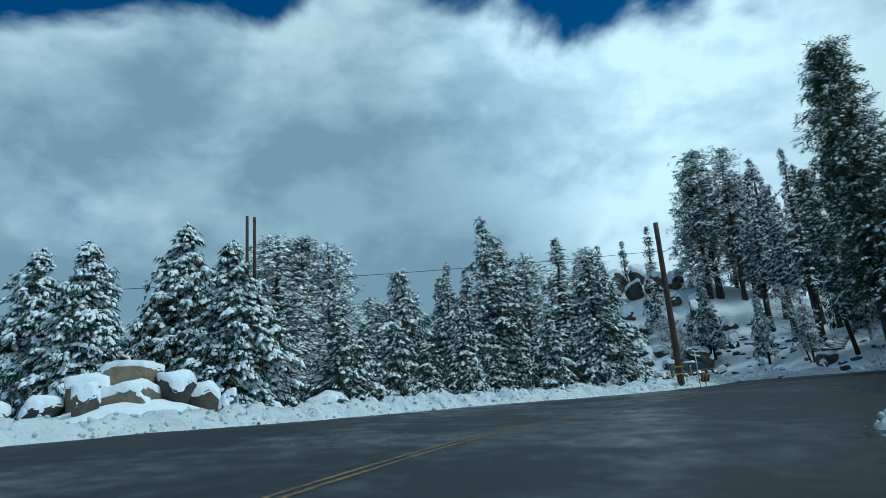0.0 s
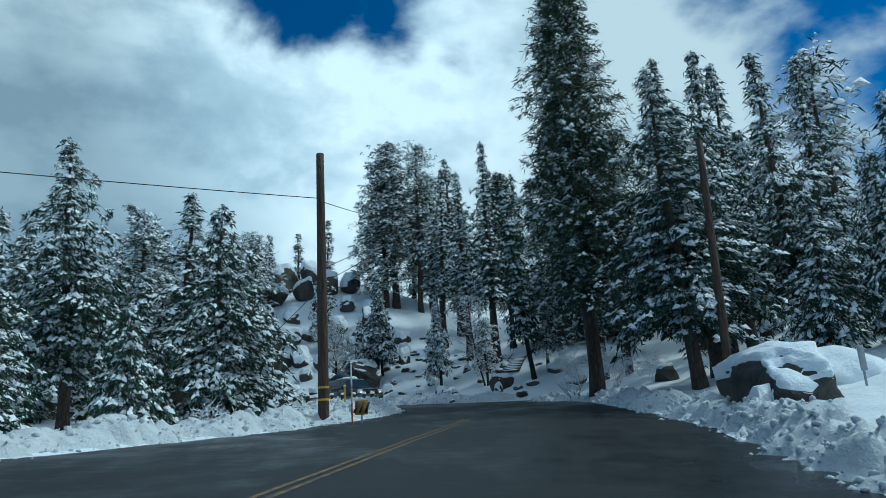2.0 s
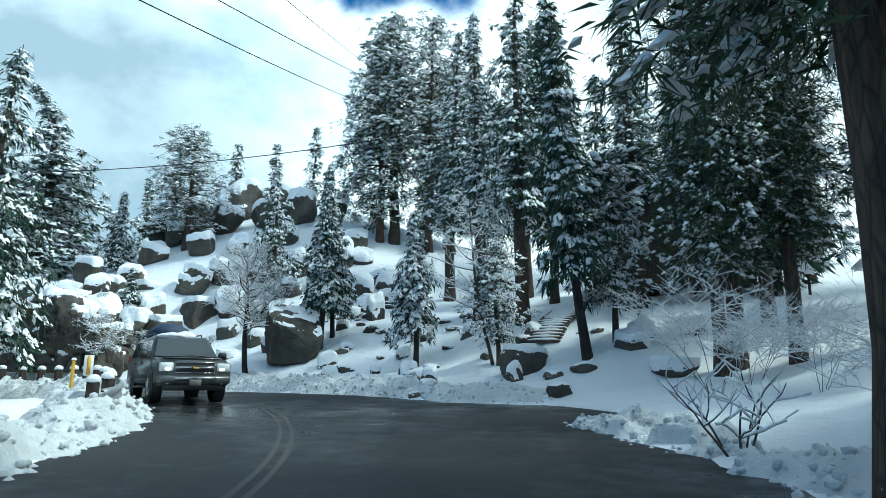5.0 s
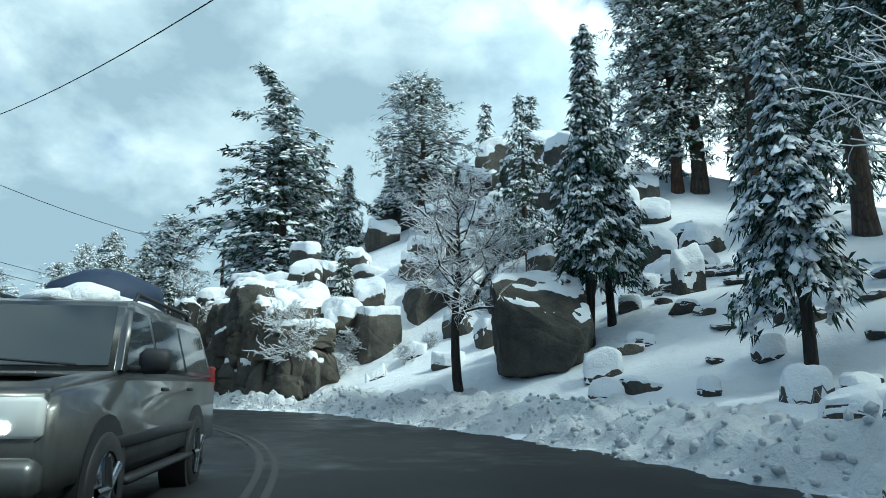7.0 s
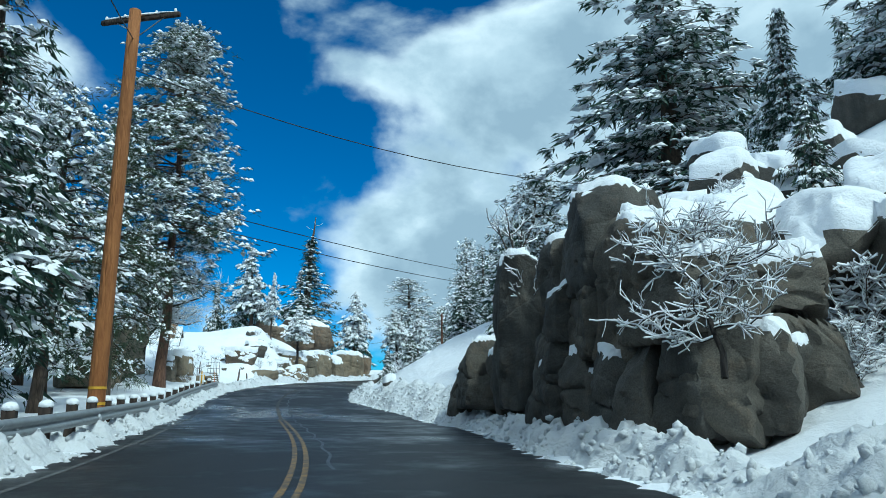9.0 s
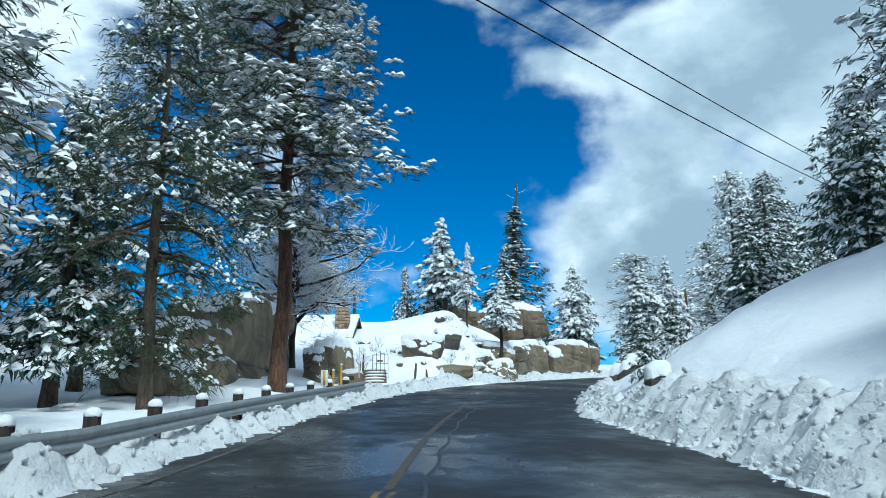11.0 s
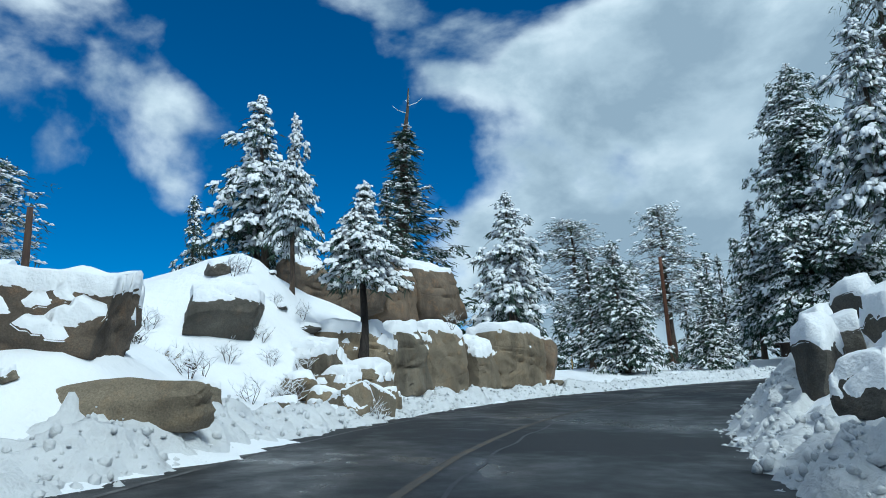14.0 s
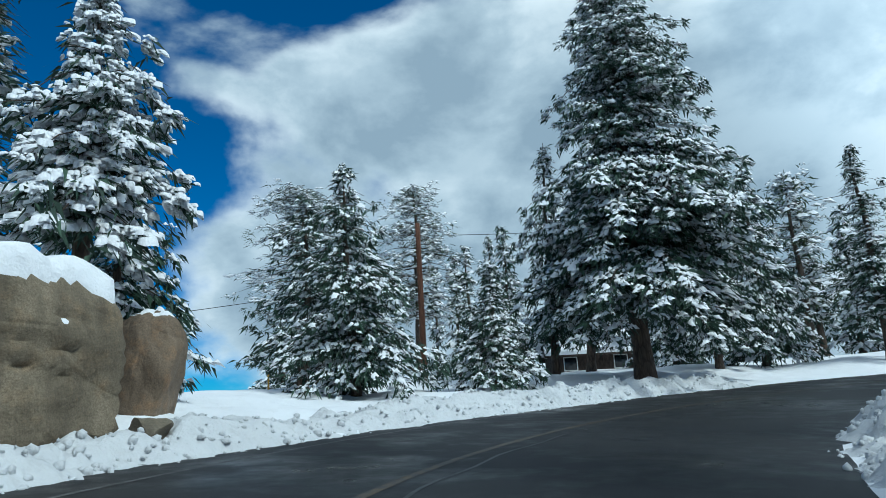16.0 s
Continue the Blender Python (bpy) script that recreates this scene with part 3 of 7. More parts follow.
def conifer(seed, height, radius, clear=0.08, power=0.66, droop=0.35, step=0.30, per=5, gap=0.36, clump=0.3, snow=0.8, ragged=0.25, kind="fir", lean=0.0, bare_top=0.0, bark=None, blades=8, lumps=5, knots=0, lump=0.8, slim=None, plump=False, girth=1.0):
    """A snow-laden conifer with its foot at the origin: trunk with limbs, needles and snow."""
    rng = np.random.RandomState(seed)
    fir = kind == "fir"
    thing = new("fir_tree" if fir else "pine_tree")
    bend = np.array((rng.normal(0, 0.02), rng.normal(0, 0.02)))
    top_kick = lean * np.array((math.cos(seed), math.sin(seed)))

    def stem(z):
        f = z / height
        return np.stack([bend[0] * z + top_kick[0] * np.maximum(0, f - 0.7) ** 2 * height * 4 + 0.05 * np.sin(z * 0.9 + seed), bend[1] * z + top_kick[1] * np.maximum(0, f - 0.7) ** 2 * height * 4 + 0.05 * np.cos(z * 0.7), z], -1)

    base_r = 0.014 * height + 0.04 if fir else 0.0135 * height + 0.05
    base_r *= girth
    zs = np.linspace(-0.3, height, 14)
    wood = [tube(stem(zs), base_r * np.clip(1 - zs / height, 0.03, 1) ** 0.8 * np.where(zs < 0.25, 1.25, 1.0), 9)]
    spots, ways, sizes = [], [], []
    leafy = height * (1 - bare_top)
    z = clear * height
    lopside = rng.uniform(0, 6.28)
    while z < leafy * 0.985:
        f = (z - clear * height) / (leafy - clear * height)
        if fir:
            reach = radius * (1 - f) ** power * min(1, 0.72 + f * 3)
        else:
            reach = radius * min(1.0, (1.06 - f) ** 0.55 * 1.15) * min(1, 0.55 + 1.6 * f)
        reach *= rng.uniform(1 - ragged * 0.6, 1.1)
        for _ in range(per if fir else max(2, per - rng.randint(0, 3))):
            if rng.rand() < ragged * 0.5:
                continue
            a = rng.uniform(0, 2 * math.pi)
            length = max(0.22, reach * rng.uniform(1 - ragged, 1.05) * (1 + 0.14 * math.cos(a - lopside + 2.1 * f)))
            up = rng.uniform(0.05, 0.25) + 0.5 * max(0, f - 0.6) if fir else rng.uniform(0.0, 0.45)
            sag = droop * rng.uniform(0.6, 1.4)
            t = np.linspace(0, 1, 4)
            start = stem(np.array([z + rng.uniform(-step, step) * 0.5]))[0]
            wiggle = rng.normal(0, 0.05 if fir else 0.09, 2) * length
            line = start + np.stack([np.cos(a) * length * t - np.sin(a) * wiggle[0] * np.sin(3 * t), np.sin(a) * length * t + np.cos(a) * wiggle[0] * np.sin(3 * t), length * (up * t - (up + sag) * t**2) + wiggle[1] * np.sin(4 * t) * 0.6], -1)
            wood.append(tube(line, np.linspace(0.012 + (0.012 if fir else 0.02) * length, 0.006, 4), 3))
            if fir:
                count = max(1, int(length * 0.85 / gap))
                for s in np.linspace(0.2, 1.0, count):
                    wide = 0.40 * length * (1.0 - s) + 0.10
                    arms = max(1, int(wide / gap + 0.6))
                    for k in range(-arms, arms + 1):
                        off = k / max(1, arms) * wide * rng.uniform(0.75, 1.1)
                        q = start + np.array((np.cos(a) * (length * s - abs(off) * 0.2) - np.sin(a) * off, np.sin(a) * (length * s - abs(off) * 0.2) + np.cos(a) * off, length * (up * s - (up + sag) * s**2) - abs(off) * 0.5 * droop + rng.normal(0, 0.06)))
                        spots.append(q)
                        turn = a + 0.8 * np.sign(k)
                        ways.append((np.cos(turn), np.sin(turn), -0.2 - droop * 0.7 * s))
                        sizes.append(clump * rng.uniform(0.65, 1.25) * (0.7 + 0.3 * (1 - f)))
            else:
                for s in np.linspace(0.45, 1.0, max(2, int(length * 0.6 / (gap * 1.1)))):
                    q = start + np.array((np.cos(a) * length * s, np.sin(a) * length * s, length * (up * s - (up + sag) * s**2)))
                    tuft = clump * (0.8 + 0.35 * s)
                    around = (knots or 3) + rng.randint(0, 3)
                    for _k in range(around):
                        off = rng.normal(0, 1, 3) * (0.85, 0.85, 0.55) * tuft
                        if _k == 0 and s > 0.6:
                            wood.append(tube([q, q + off * 0.7, q + off * 1.2], [0.018, 0.012, 0.006], 3))
                        spots.append(q + off)
                        ways.append(unit(off + np.array((np.cos(a), np.sin(a), -0.2)) * 0.5 * tuft + (1e-6, 0, 0)))
                        sizes.append(clump * rng.uniform(0.7, 1.25))
        z += step * rng.uniform(0.75, 1.3)
    for _ in range(6):
        spots.append(stem(np.array([leafy * rng.uniform(0.955, 1.0)]))[0])
        ways.append((rng.normal(), rng.normal(), 0.4))
        sizes.append(clump * 0.6)
    p, o, s = np.array(spots), unit(np.array(ways)), np.array(sizes)
    part("trunk", joined(wood), bark or BARK, thing)
    part("foliage", sprays(rng, p, o, s * (1.15 if fir else 1.05), blades, 0.5 if fir else 0.8, 0.45 if fir else 0.15, slim or (0.13 if fir else 0.085)), NEEDLE_FIR if fir else NEEDLE_PINE, thing, smooth=False)["kind"] = "stuff"
    heavy = np.clip(snow * (0.75 + 0.5 * np.sin(p[:, 0] * 1.3 + seed) * np.sin(p[:, 1] * 1.1) * np.sin(p[:, 2] * 0.8)), 0.15, 1.0)
    hold = np.repeat(rng.rand(len(p)) < heavy, lumps)
    q, way = np.repeat(p, lumps, 0)[hold], np.repeat(o, lumps, 0)[hold]
    base = np.repeat(s, lumps)[hold]
    sz = base * (0.26 + 0.5 * rng.rand(hold.sum()) ** 1.5) * lump
    run = np.tile(np.linspace(-0.6, 0.7, lumps), len(p))[hold]
    q = q + rng.normal(0, 0.20, q.shape) * (1, 1, 0.5) * base[:, None] + way * (base * run)[:, None] * (1, 1, 1.2) + (0, 0, 0.04)
    part("snow", pads(rng, q, way, sz, 0.55, 0.6 if fir else 0.4, plump), SNOW_TREE, thing, "fresh white snow on the branches")["kind"] = "stuff"
    if bare_top:
        zt = np.linspace(leafy * 0.97, height, 6)
        snag = [tube(stem(zt), np.linspace(0.07, 0.02, 6), 5)]
        for k in range(4):
            q = stem(np.array([leafy + (height - leafy) * (0.15 + 0.2 * k)]))[0]
            a = k * 2.2
            snag.append(tube([q, q + (0.35 * math.cos(a), 0.35 * math.sin(a), 0.12), q + (0.55 * math.cos(a), 0.55 * math.sin(a), 0.42)], [0.03, 0.025, 0.01], 4))
        part("dead_top", joined(snag), SNOW_TREE, thing, "bare dead tip crusted with snow")
    return thing


def bare_tree(seed, height, spread, stems=1, levels=4, name="bare_tree", thick=1.0, snow_thick=1.0, lift=0.05, twigs=0):
    """A leafless tree or shrub with snow along its upper sides."""
    rng = np.random.RandomState(seed)
    thing = new(name)
    wood, white = [], []

    def grow(at, way, length, r, level):
        n = 4 if level < 4 else 2
        pts = [np.array(at, float)]
        for _ in range(n):
            way = unit(way + rng.normal(0, 0.07 if level == 0 else 0.17, 3) + np.array((0, 0, lift)))
            pts.append(pts[-1] + way * length / n)
        pts = np.array(pts)
        radii = np.linspace(r, r * 0.55, n + 1)
        wood.append(tube(pts, radii, 6 if level < 2 else 3))
        if level >= 1 or abs(way[2]) < 0.75:
            lay = np.clip(1.15 - abs(way[2]), 0.3, 1.0) * snow_thick
            white.append(tube(pts + np.array((0, 0, 1.0)) * (radii * 0.6 + 0.012 * lay)[:, None], radii * 0.75 + 0.016 * lay, 4 if level < 3 else 3))
        if level >= levels:
            return
        kids = 3 if level == 0 else rng.randint(3, 5)
        for k in range(kids):
            f = rng.uniform(0.35, 1.0) if level else rng.uniform(0.45, 1.0)
            q = pts[0] + (pts[-1] - pts[0]) * f
            q = pts[min(n, int(round(f * n)))]
            a = rng.uniform(0, 2 * math.pi)
            side = np.array((math.cos(a), math.sin(a), rng.uniform(-0.15, 0.5)))
            grow(q, unit(way * 0.55 + side * spread), length * rng.uniform(0.55, 0.8), r * 0.55, level + 1)
        if level >= levels - 1:
            kept = rng.get_state()
            for k in range(twigs):
                a = rng.uniform(0, 2 * math.pi)
                grow(pts[1 + k % n], unit(way * 0.8 + np.array((math.cos(a), math.sin(a), 0.3))), length * rng.uniform(0.6, 0.9), r * 0.5, level + 1)
            rng.set_state(kept)

    for k in range(stems):
        a = rng.uniform(0, 2 * math.pi)
        lean = 0.12 if stems == 1 else 0.55
        grow((0.1 * math.cos(a) * (stems > 1), 0.1 * math.sin(a) * (stems > 1), -0.15), unit(np.array((lean * math.cos(a), lean * math.sin(a), 1.0))), height * (0.42 if stems == 1 else 0.5), (0.017 * height + 0.02) * thick / math.sqrt(stems), 0)
    part("crown", joined(wood), TWIG, thing)
    part("snow", joined(white), SNOW_TREE, thing, "snow lying along the twigs")["kind"] = "stuff"
    return thing


def frosted_tree(seed, height, wide, clear=0.38, name="bare_tree", thick=1.0, snow_thick=1.0, rise_way=0.7, lean=0.0, fork=None, count=30, fine=5, crook=0.16):
    """A leafless tree with one leader, tiers of fine branches in an oval crown, and snow along every twig."""
    rng = np.random.RandomState(seed)
    thing = new(name)
    wood, twigs, white = [], [], []

    def limb(at, way, length, r, level, n):
        pts = [np.array(at, float)]
        for _ in range(n):
            way = unit(way + rng.normal(0, crook if level else crook * 0.45, 3) + np.array((0, 0, 0.06)))
            pts.append(pts[-1] + way * length / n)
        pts = np.array(pts)
        radii = np.linspace(r, max(0.004, r * (0.25 if level < 1 else 0.45)), n + 1)
        (wood if level < 2 else twigs).append(tube(pts, radii, 8 if level == 0 else 4 if level == 1 else 3))
        if level:
            lay = np.clip(1.2 - abs(way[2]), 0.35, 1.0) * snow_thick
            white.append(tube(pts + np.array((0, 0, 1.0)) * (radii * 0.5 + 0.010 * lay)[:, None], radii * 0.7 + 0.013 * lay, 3))
        return pts, radii

    trunk, tr = limb((0, 0, -0.2), unit(np.array((lean, 0, 1.0))), height * 0.97, 0.012 * height * thick + 0.02, 0, 9)
    stems = [(trunk, tr, 1.0)]
    if fork:
        q = trunk[int(9 * clear)]
        pts, r = limb(q, unit(np.array((fork[0], fork[1], 0.8))), height * 0.45, tr[0] * 0.6, 0, 6)
        stems.append((pts, r, 0.45))
    for pts, r, share in stems:
        for k in range(int(count * share)):
            f = (clear if share == 1 else 0.25) + (1 - clear) * (k + rng.rand()) / (count * share)
            f = min(0.985, f)
            i = f * (len(pts) - 1)
            q = pts[int(i)] * (1 - i % 1) + pts[min(len(pts) - 1, int(i) + 1)] * (i % 1)
            g = max(0.0, (f - clear) / (1 - clear))
            reach = wide * share**0.5 * math.sqrt(max(0.03, 1 - (1.7 * g - 0.62) ** 2 / 1.25)) * rng.uniform(0.7, 1.1)
            a = k * 2.4 + rng.uniform(-0.5, 0.5)
            way = unit(np.array((math.cos(a), math.sin(a), rise_way * (0.55 + 0.8 * g))))
            bough, br = limb(q, way, reach * 1.1, 0.010 + 0.012 * reach * thick, 1, 5)
            for j in range(fine + 2):
                e = bough[min(5, 1 + j * 5 // (fine + 2))]
                b = unit(way * 0.7 + rng.normal(0, 0.55, 3) + np.array((0, 0, 0.2)))
                twig, _ = limb(e, b, reach * rng.uniform(0.28, 0.55), 0.008, 2, 3)
                for _k in range(fine):
                    c = unit(b * 0.7 + rng.normal(0, 0.6, 3) + np.array((0, 0, 0.25)))
                    limb(twig[1 + rng.randint(3)], c, reach * rng.uniform(0.12, 0.28) + 0.05, 0.005, 3, 2)
    part("trunk", joined(wood), TWIG if thick < 0.8 else DARK_BARK, thing)
    part("crown", joined(twigs), TWIG, thing, "fine brown twigs")["kind"] = "stuff"
    part("snow", joined(white), SNOW_TREE, thing, "snow lying along the twigs")["kind"] = "stuff"
    return thing


def rock_mesh(seed, detail=3, planes=11, blocky=0.0, rough=0.11):
    """A weathered boulder about 1 across each half-axis: an uneven ball cut by flat joints."""
    rng = np.random.RandomState(seed)
    bm = bmesh.new()
    bmesh.ops.create_icosphere(bm, subdivisions=detail, radius=1.0)
    p = np.array([v.co[:] for v in bm.verts])
    if blocky:
        q = np.sign(p) * np.abs(p) ** (1 - 0.55 * blocky)
        p = p * (1 - blocky * 0.6) + blocky * 0.6 * q / np.abs(q).max(1).clip(0.75)[:, None] * 0.95
    for _ in range(planes):
        n = unit(rng.normal(0, 1, 3) * (1, 1, 0.75))
        if blocky and rng.rand() < 0.6:
            n = unit(np.array([(1, 0, 0), (-1, 0, 0), (0, 1, 0), (0, -1, 0), (0, 0, 1)][rng.randint(5)]) + rng.normal(0, 0.16, 3))
        d = rng.uniform(0.55, 0.88)
        over = np.maximum(0, p @ n - d)
        p = p - over[:, None] * n * 0.93
    for v, q in zip(bm.verts, p):
        w = Vector(q)
        k = noise.fractal(w * 1.6 + Vector((seed, 0, 0)), 0.9, 2.1, 5)
        v.co = w * (1 + rough * k)
    bm.normal_update()
    return bm


def cap_mesh(bm, seed, size, thick, least=0.45):
    """The snow lying on the upper faces of a rock of the given size."""
    flat = {}
    for v in bm.verts:
        n = Vector((v.normal.x / size[0], v.normal.y / size[1], v.normal.z / size[2])).normalized()
        k = noise.noise(Vector((v.co.x * size[0], v.co.y * size[1], v.co.z * size[2])) * 0.9 + Vector((seed, 3, 0)))
        flat[v.index] = max(0.0, min(1.0, (n.z - least + 0.16 * k) / 0.22)) if v.co.z > -0.35 else 0.0
    keep = [f for f in bm.faces if max(flat[v.index] for v in f.verts) > 0]
    used = {}
    verts, faces = [], []
    for f in keep:
        row = []
        for v in f.verts:
            if v.index not in used:
                m = flat[v.index]
                used[v.index] = len(verts)
                grow = 1.0 + (0.03 * m)
                lump = 1 + 0.35 * noise.noise(Vector((v.co.x * size[0], v.co.y * size[1], 0)) * 1.7)
                verts.append((v.co.x * size[0] * grow, v.co.y * size[1] * grow, v.co.z * size[2] + thick * lump * (m**0.6) - 0.03))
            row.append(used[v.index])
        faces.append(row)
    return verts, faces


def boulder(seed, size, thick=0.16, detail=3, planes=11, blocky=0.0, mat=None, name="boulder", least=0.45, rough=0.11, tilt=0.0):
    """A boulder thing of half-axes size at the origin, with its cap of snow."""
    thing = new(name)
    bm = rock_mesh(seed, detail, planes, blocky, rough)
    lean = random.Random(seed).uniform
    bmesh.ops.rotate(bm, verts=bm.verts, matrix=pose(0, 0, 0, lean(-tilt, tilt), lean(-tilt, tilt), 0).to_3x3())
    bm.normal_update()
    bm.verts.ensure_lookup_table()
    bm.verts.index_update()
    if thick:
        v, f = cap_mesh(bm, seed, size, thick, least)
    for vert in bm.verts:
        vert.co = Vector((vert.co.x * size[0], vert.co.y * size[1], vert.co.z * size[2]))
    part("rock", bm, mat or ROCK, thing).data.set_sharp_from_angle(angle=radians(32))
    if thick and f:
        part("snow_cap", (v, f), SNOW, thing, "thick rounded cap of snow")["kind"] = "stuff"
    return thing




def crag(name, feet, foot, depth, joint, jut, mat, label, group, seed, cap=0.3, side=1, least=0.5, category="rock"):
    """A jointed rock wall along feet, rows of (x, y, height of its top), standing on height foot."""
    rng = np.random.RandomState(seed)
    q = np.array(feet, float)
    run = np.concatenate([[0], np.cumsum(np.hypot(*np.diff(q[:, :2], axis=0).T))])
    na, nb = int(run[-1] / 0.11), 74
    s = np.linspace(0, run[-1], na)
    x, y, top = (np.interp(s, run, q[:, k]) for k in range(3))
    soft = np.hanning(17) / np.hanning(17).sum()
    x, y, top = (np.convolve(np.pad(v, 8, mode="edge"), soft, "valid") for v in (x, y, top))
    d = unit(np.stack([np.gradient(x), np.gradient(y)], -1))
    out = side * np.stack([d[:, 1], -d[:, 0]], -1)
    phi = np.linspace(0.02, np.pi * 0.86, nb)
    back = 0.5 - 0.5 * np.sign(np.cos(phi)) * np.abs(np.cos(phi)) ** 0.42
    up = np.sin(np.clip(phi, 0, np.pi)) ** 0.5
    ends = np.clip(np.minimum(s, run[-1] - s) / 1.5, 0.02, 1) ** 0.5
    walls = np.cumsum(rng.uniform(0.55, 1.5, int(run[-1] / joint * 2) + 6) * joint) - joint
    bumps = rng.uniform(-1, 1, (len(walls) + 1, 12))
    leans = rng.normal(0, 0.22, (len(walls) + 1, 12))
    floors = np.cumsum(rng.uniform(0.5, 1.6, (len(walls) + 1, 12)) * joint * 1.2, 1)
    crest = rng.uniform(-0.14, 0.08, len(walls) + 1)
    p = np.zeros((na, nb, 3))
    for a in range(na):
        for b in range(nb):
            h = (top[a] - foot) * ends[a]
            at = Vector((x[a] * 0.9, y[a] * 0.9, up[b] * h * 0.9))
            w1, w2 = noise.noise(at * 0.9), noise.noise(at * 0.9 + Vector((9, 4, 2)))
            along = s[a] + 0.24 * joint * w1
            c = int(np.searchsorted(walls, along))
            level = up[b] * h + 0.25 * joint * w2 + 0.15 * (along - walls[min(c, len(walls) - 1)])
            r = min(11, int(np.searchsorted(floors[c], level)))
            gap = min(abs(along - walls[min(c, len(walls) - 1)]), abs(along - walls[c - 1]) if c else 9, abs(level - floors[c, r]), abs(level - floors[c, r - 1]) if r else 9)
            push = jut * bumps[c, r] + leans[c, r] * jut * (along - walls[min(c, len(walls) - 1)]) + 0.34 * jut * (noise.cell(Vector((along / joint * 2.1, level / joint * 1.5, c * 3.7))) - 0.5) - 0.3 * math.exp(-((gap / 0.1) ** 2)) * min(1, jut * 4) + 0.08 * noise.fractal(at * 2.2, 0.9, 2.0, 4)
            bk = back[b] * depth * (0.2 + 0.8 * min(1, min(s[a], run[-1] - s[a]) / 3.5))
            hh = up[b] * h * (1 + crest[c] * up[b])
            p[a, b] = (x[a] + out[a, 0] * (push + 0.35 - bk), y[a] + out[a, 1] * (push + 0.35 - bk), foot - 0.3 + hh + 0.3 * jut * bumps[c, r] * up[b])
    n = unit(np.cross(np.gradient(p, axis=0), np.gradient(p, axis=1)))
    if n[na // 2, nb // 2, 2] < 0:
        n = -n
    k = np.arange(na * nb).reshape(na, nb)
    f = np.stack([k[:-1, :-1], k[1:, :-1], k[1:, 1:], k[:-1, 1:]], -1).reshape(-1, 4)
    thing = new(name)
    part("rock", (p.reshape(-1, 3), f.tolist()), mat, thing).data.set_sharp_from_angle(angle=radians(30))
    flat = n[..., 2].copy()
    for _ in range(2):
        flat = (flat + np.roll(flat, 1, 0) + np.roll(flat, -1, 0) + np.roll(flat, 1, 1) + np.roll(flat, -1, 1)) / 5
    ripple = np.array([noise.noise(Vector(v) * 1.3) for v in p.reshape(-1, 3)]).reshape(na, nb)
    m = np.clip((flat - least + 0.14 * ripple) / 0.25, 0, 1)
    rise = m**0.6 * cap * (1 + 0.4 * ripple)
    for _ in range(2):
        rise[1:-1, 1:-1] = np.where(m[1:-1, 1:-1] > 0, (rise[1:-1, 1:-1] * 2 + rise[:-2, 1:-1] + rise[2:, 1:-1] + rise[1:-1, :-2] + rise[1:-1, 2:]) / 6, 0)
    sp = p + n * (rise * 0.35)[..., None] + np.array((0, 0, 1.0)) * rise[..., None] - 0.02 * n
    keep = m.reshape(-1)[f].max(1) > 0
    snow = part("snow_cap", (sp.reshape(-1, 3), f[keep].tolist()), SNOW, thing, "thick snow on the ledges and top")
    snow["kind"] = "stuff"
    return tagged(thing, label, category, group)
# ---- trees ----
HIDE = []


def template(ob):
    HIDE.append(ob)
    return ob


SIZE = {}


def model(height, radius, seed, **how):
    ob = template(conifer(seed, height, radius, **how))
    SIZE[ob] = (height, radius)
    return ob


# nearer models of several sizes, and light ones for the far woods
FIR, PINE = "fir", "pine"
NEAR = {FIR: [model(3.0, 1.2, 13, step=0.2, gap=0.26, clump=0.22, droop=0.5, snow=0.9, clear=0.05), model(6.5, 2.0, 15, step=0.3, gap=0.34, clump=0.28, droop=0.5, snow=0.9), model(10.0, 2.2, 11, step=0.35, gap=0.35, clump=0.28, clear=0.16, lumps=5, blades=7), model(10.0, 3.1, 17, step=0.4, gap=0.36, clump=0.3, snow=0.85, droop=0.45),
              model(15.0, 2.4, 12, step=0.44, gap=0.4, clump=0.32, droop=0.45, ragged=0.35, clear=0.2, lumps=5, blades=7), model(15.0, 3.8, 18, step=0.46, gap=0.4, clump=0.31, droop=0.42, clear=0.2, ragged=0.3, lumps=5, blades=8), model(20.0, 2.5, 14, step=0.46, gap=0.4, clump=0.32, snow=0.8, ragged=0.4, clear=0.26, lumps=5, blades=7)],
        PINE: [model(7.5, 1.8, 23, clear=0.26, kind=PINE, step=0.28, per=6, gap=0.38, clump=0.25, droop=0.4, snow=0.85), model(12.0, 2.7, 21, clear=0.2, kind=PINE, step=0.4, per=6, gap=0.45, clump=0.31, droop=0.3, ragged=0.3, blades=11, slim=0.045), model(20.0, 3.3, 22, clear=0.34, kind=PINE, step=0.42, per=7, gap=0.5, clump=0.36, droop=0.4, ragged=0.3, snow=0.75, blades=9, slim=0.055, knots=2)]}
LIGHT = [model(12.0, 2.4, 31, step=0.75, per=5, gap=0.75, clump=0.52, blades=6, lumps=3, lump=1.0), model(14.0, 2.3, 32, step=0.8, per=5, gap=0.75, clump=0.52, ragged=0.4, blades=6, lumps=3, lump=1.0), model(16.0, 2.8, 33, clear=0.2, kind=PINE, step=0.95, per=5, gap=0.85, clump=0.55, droop=0.2, ragged=0.4, blades=6, lumps=3, lump=1.0)]
tree_count = [0]


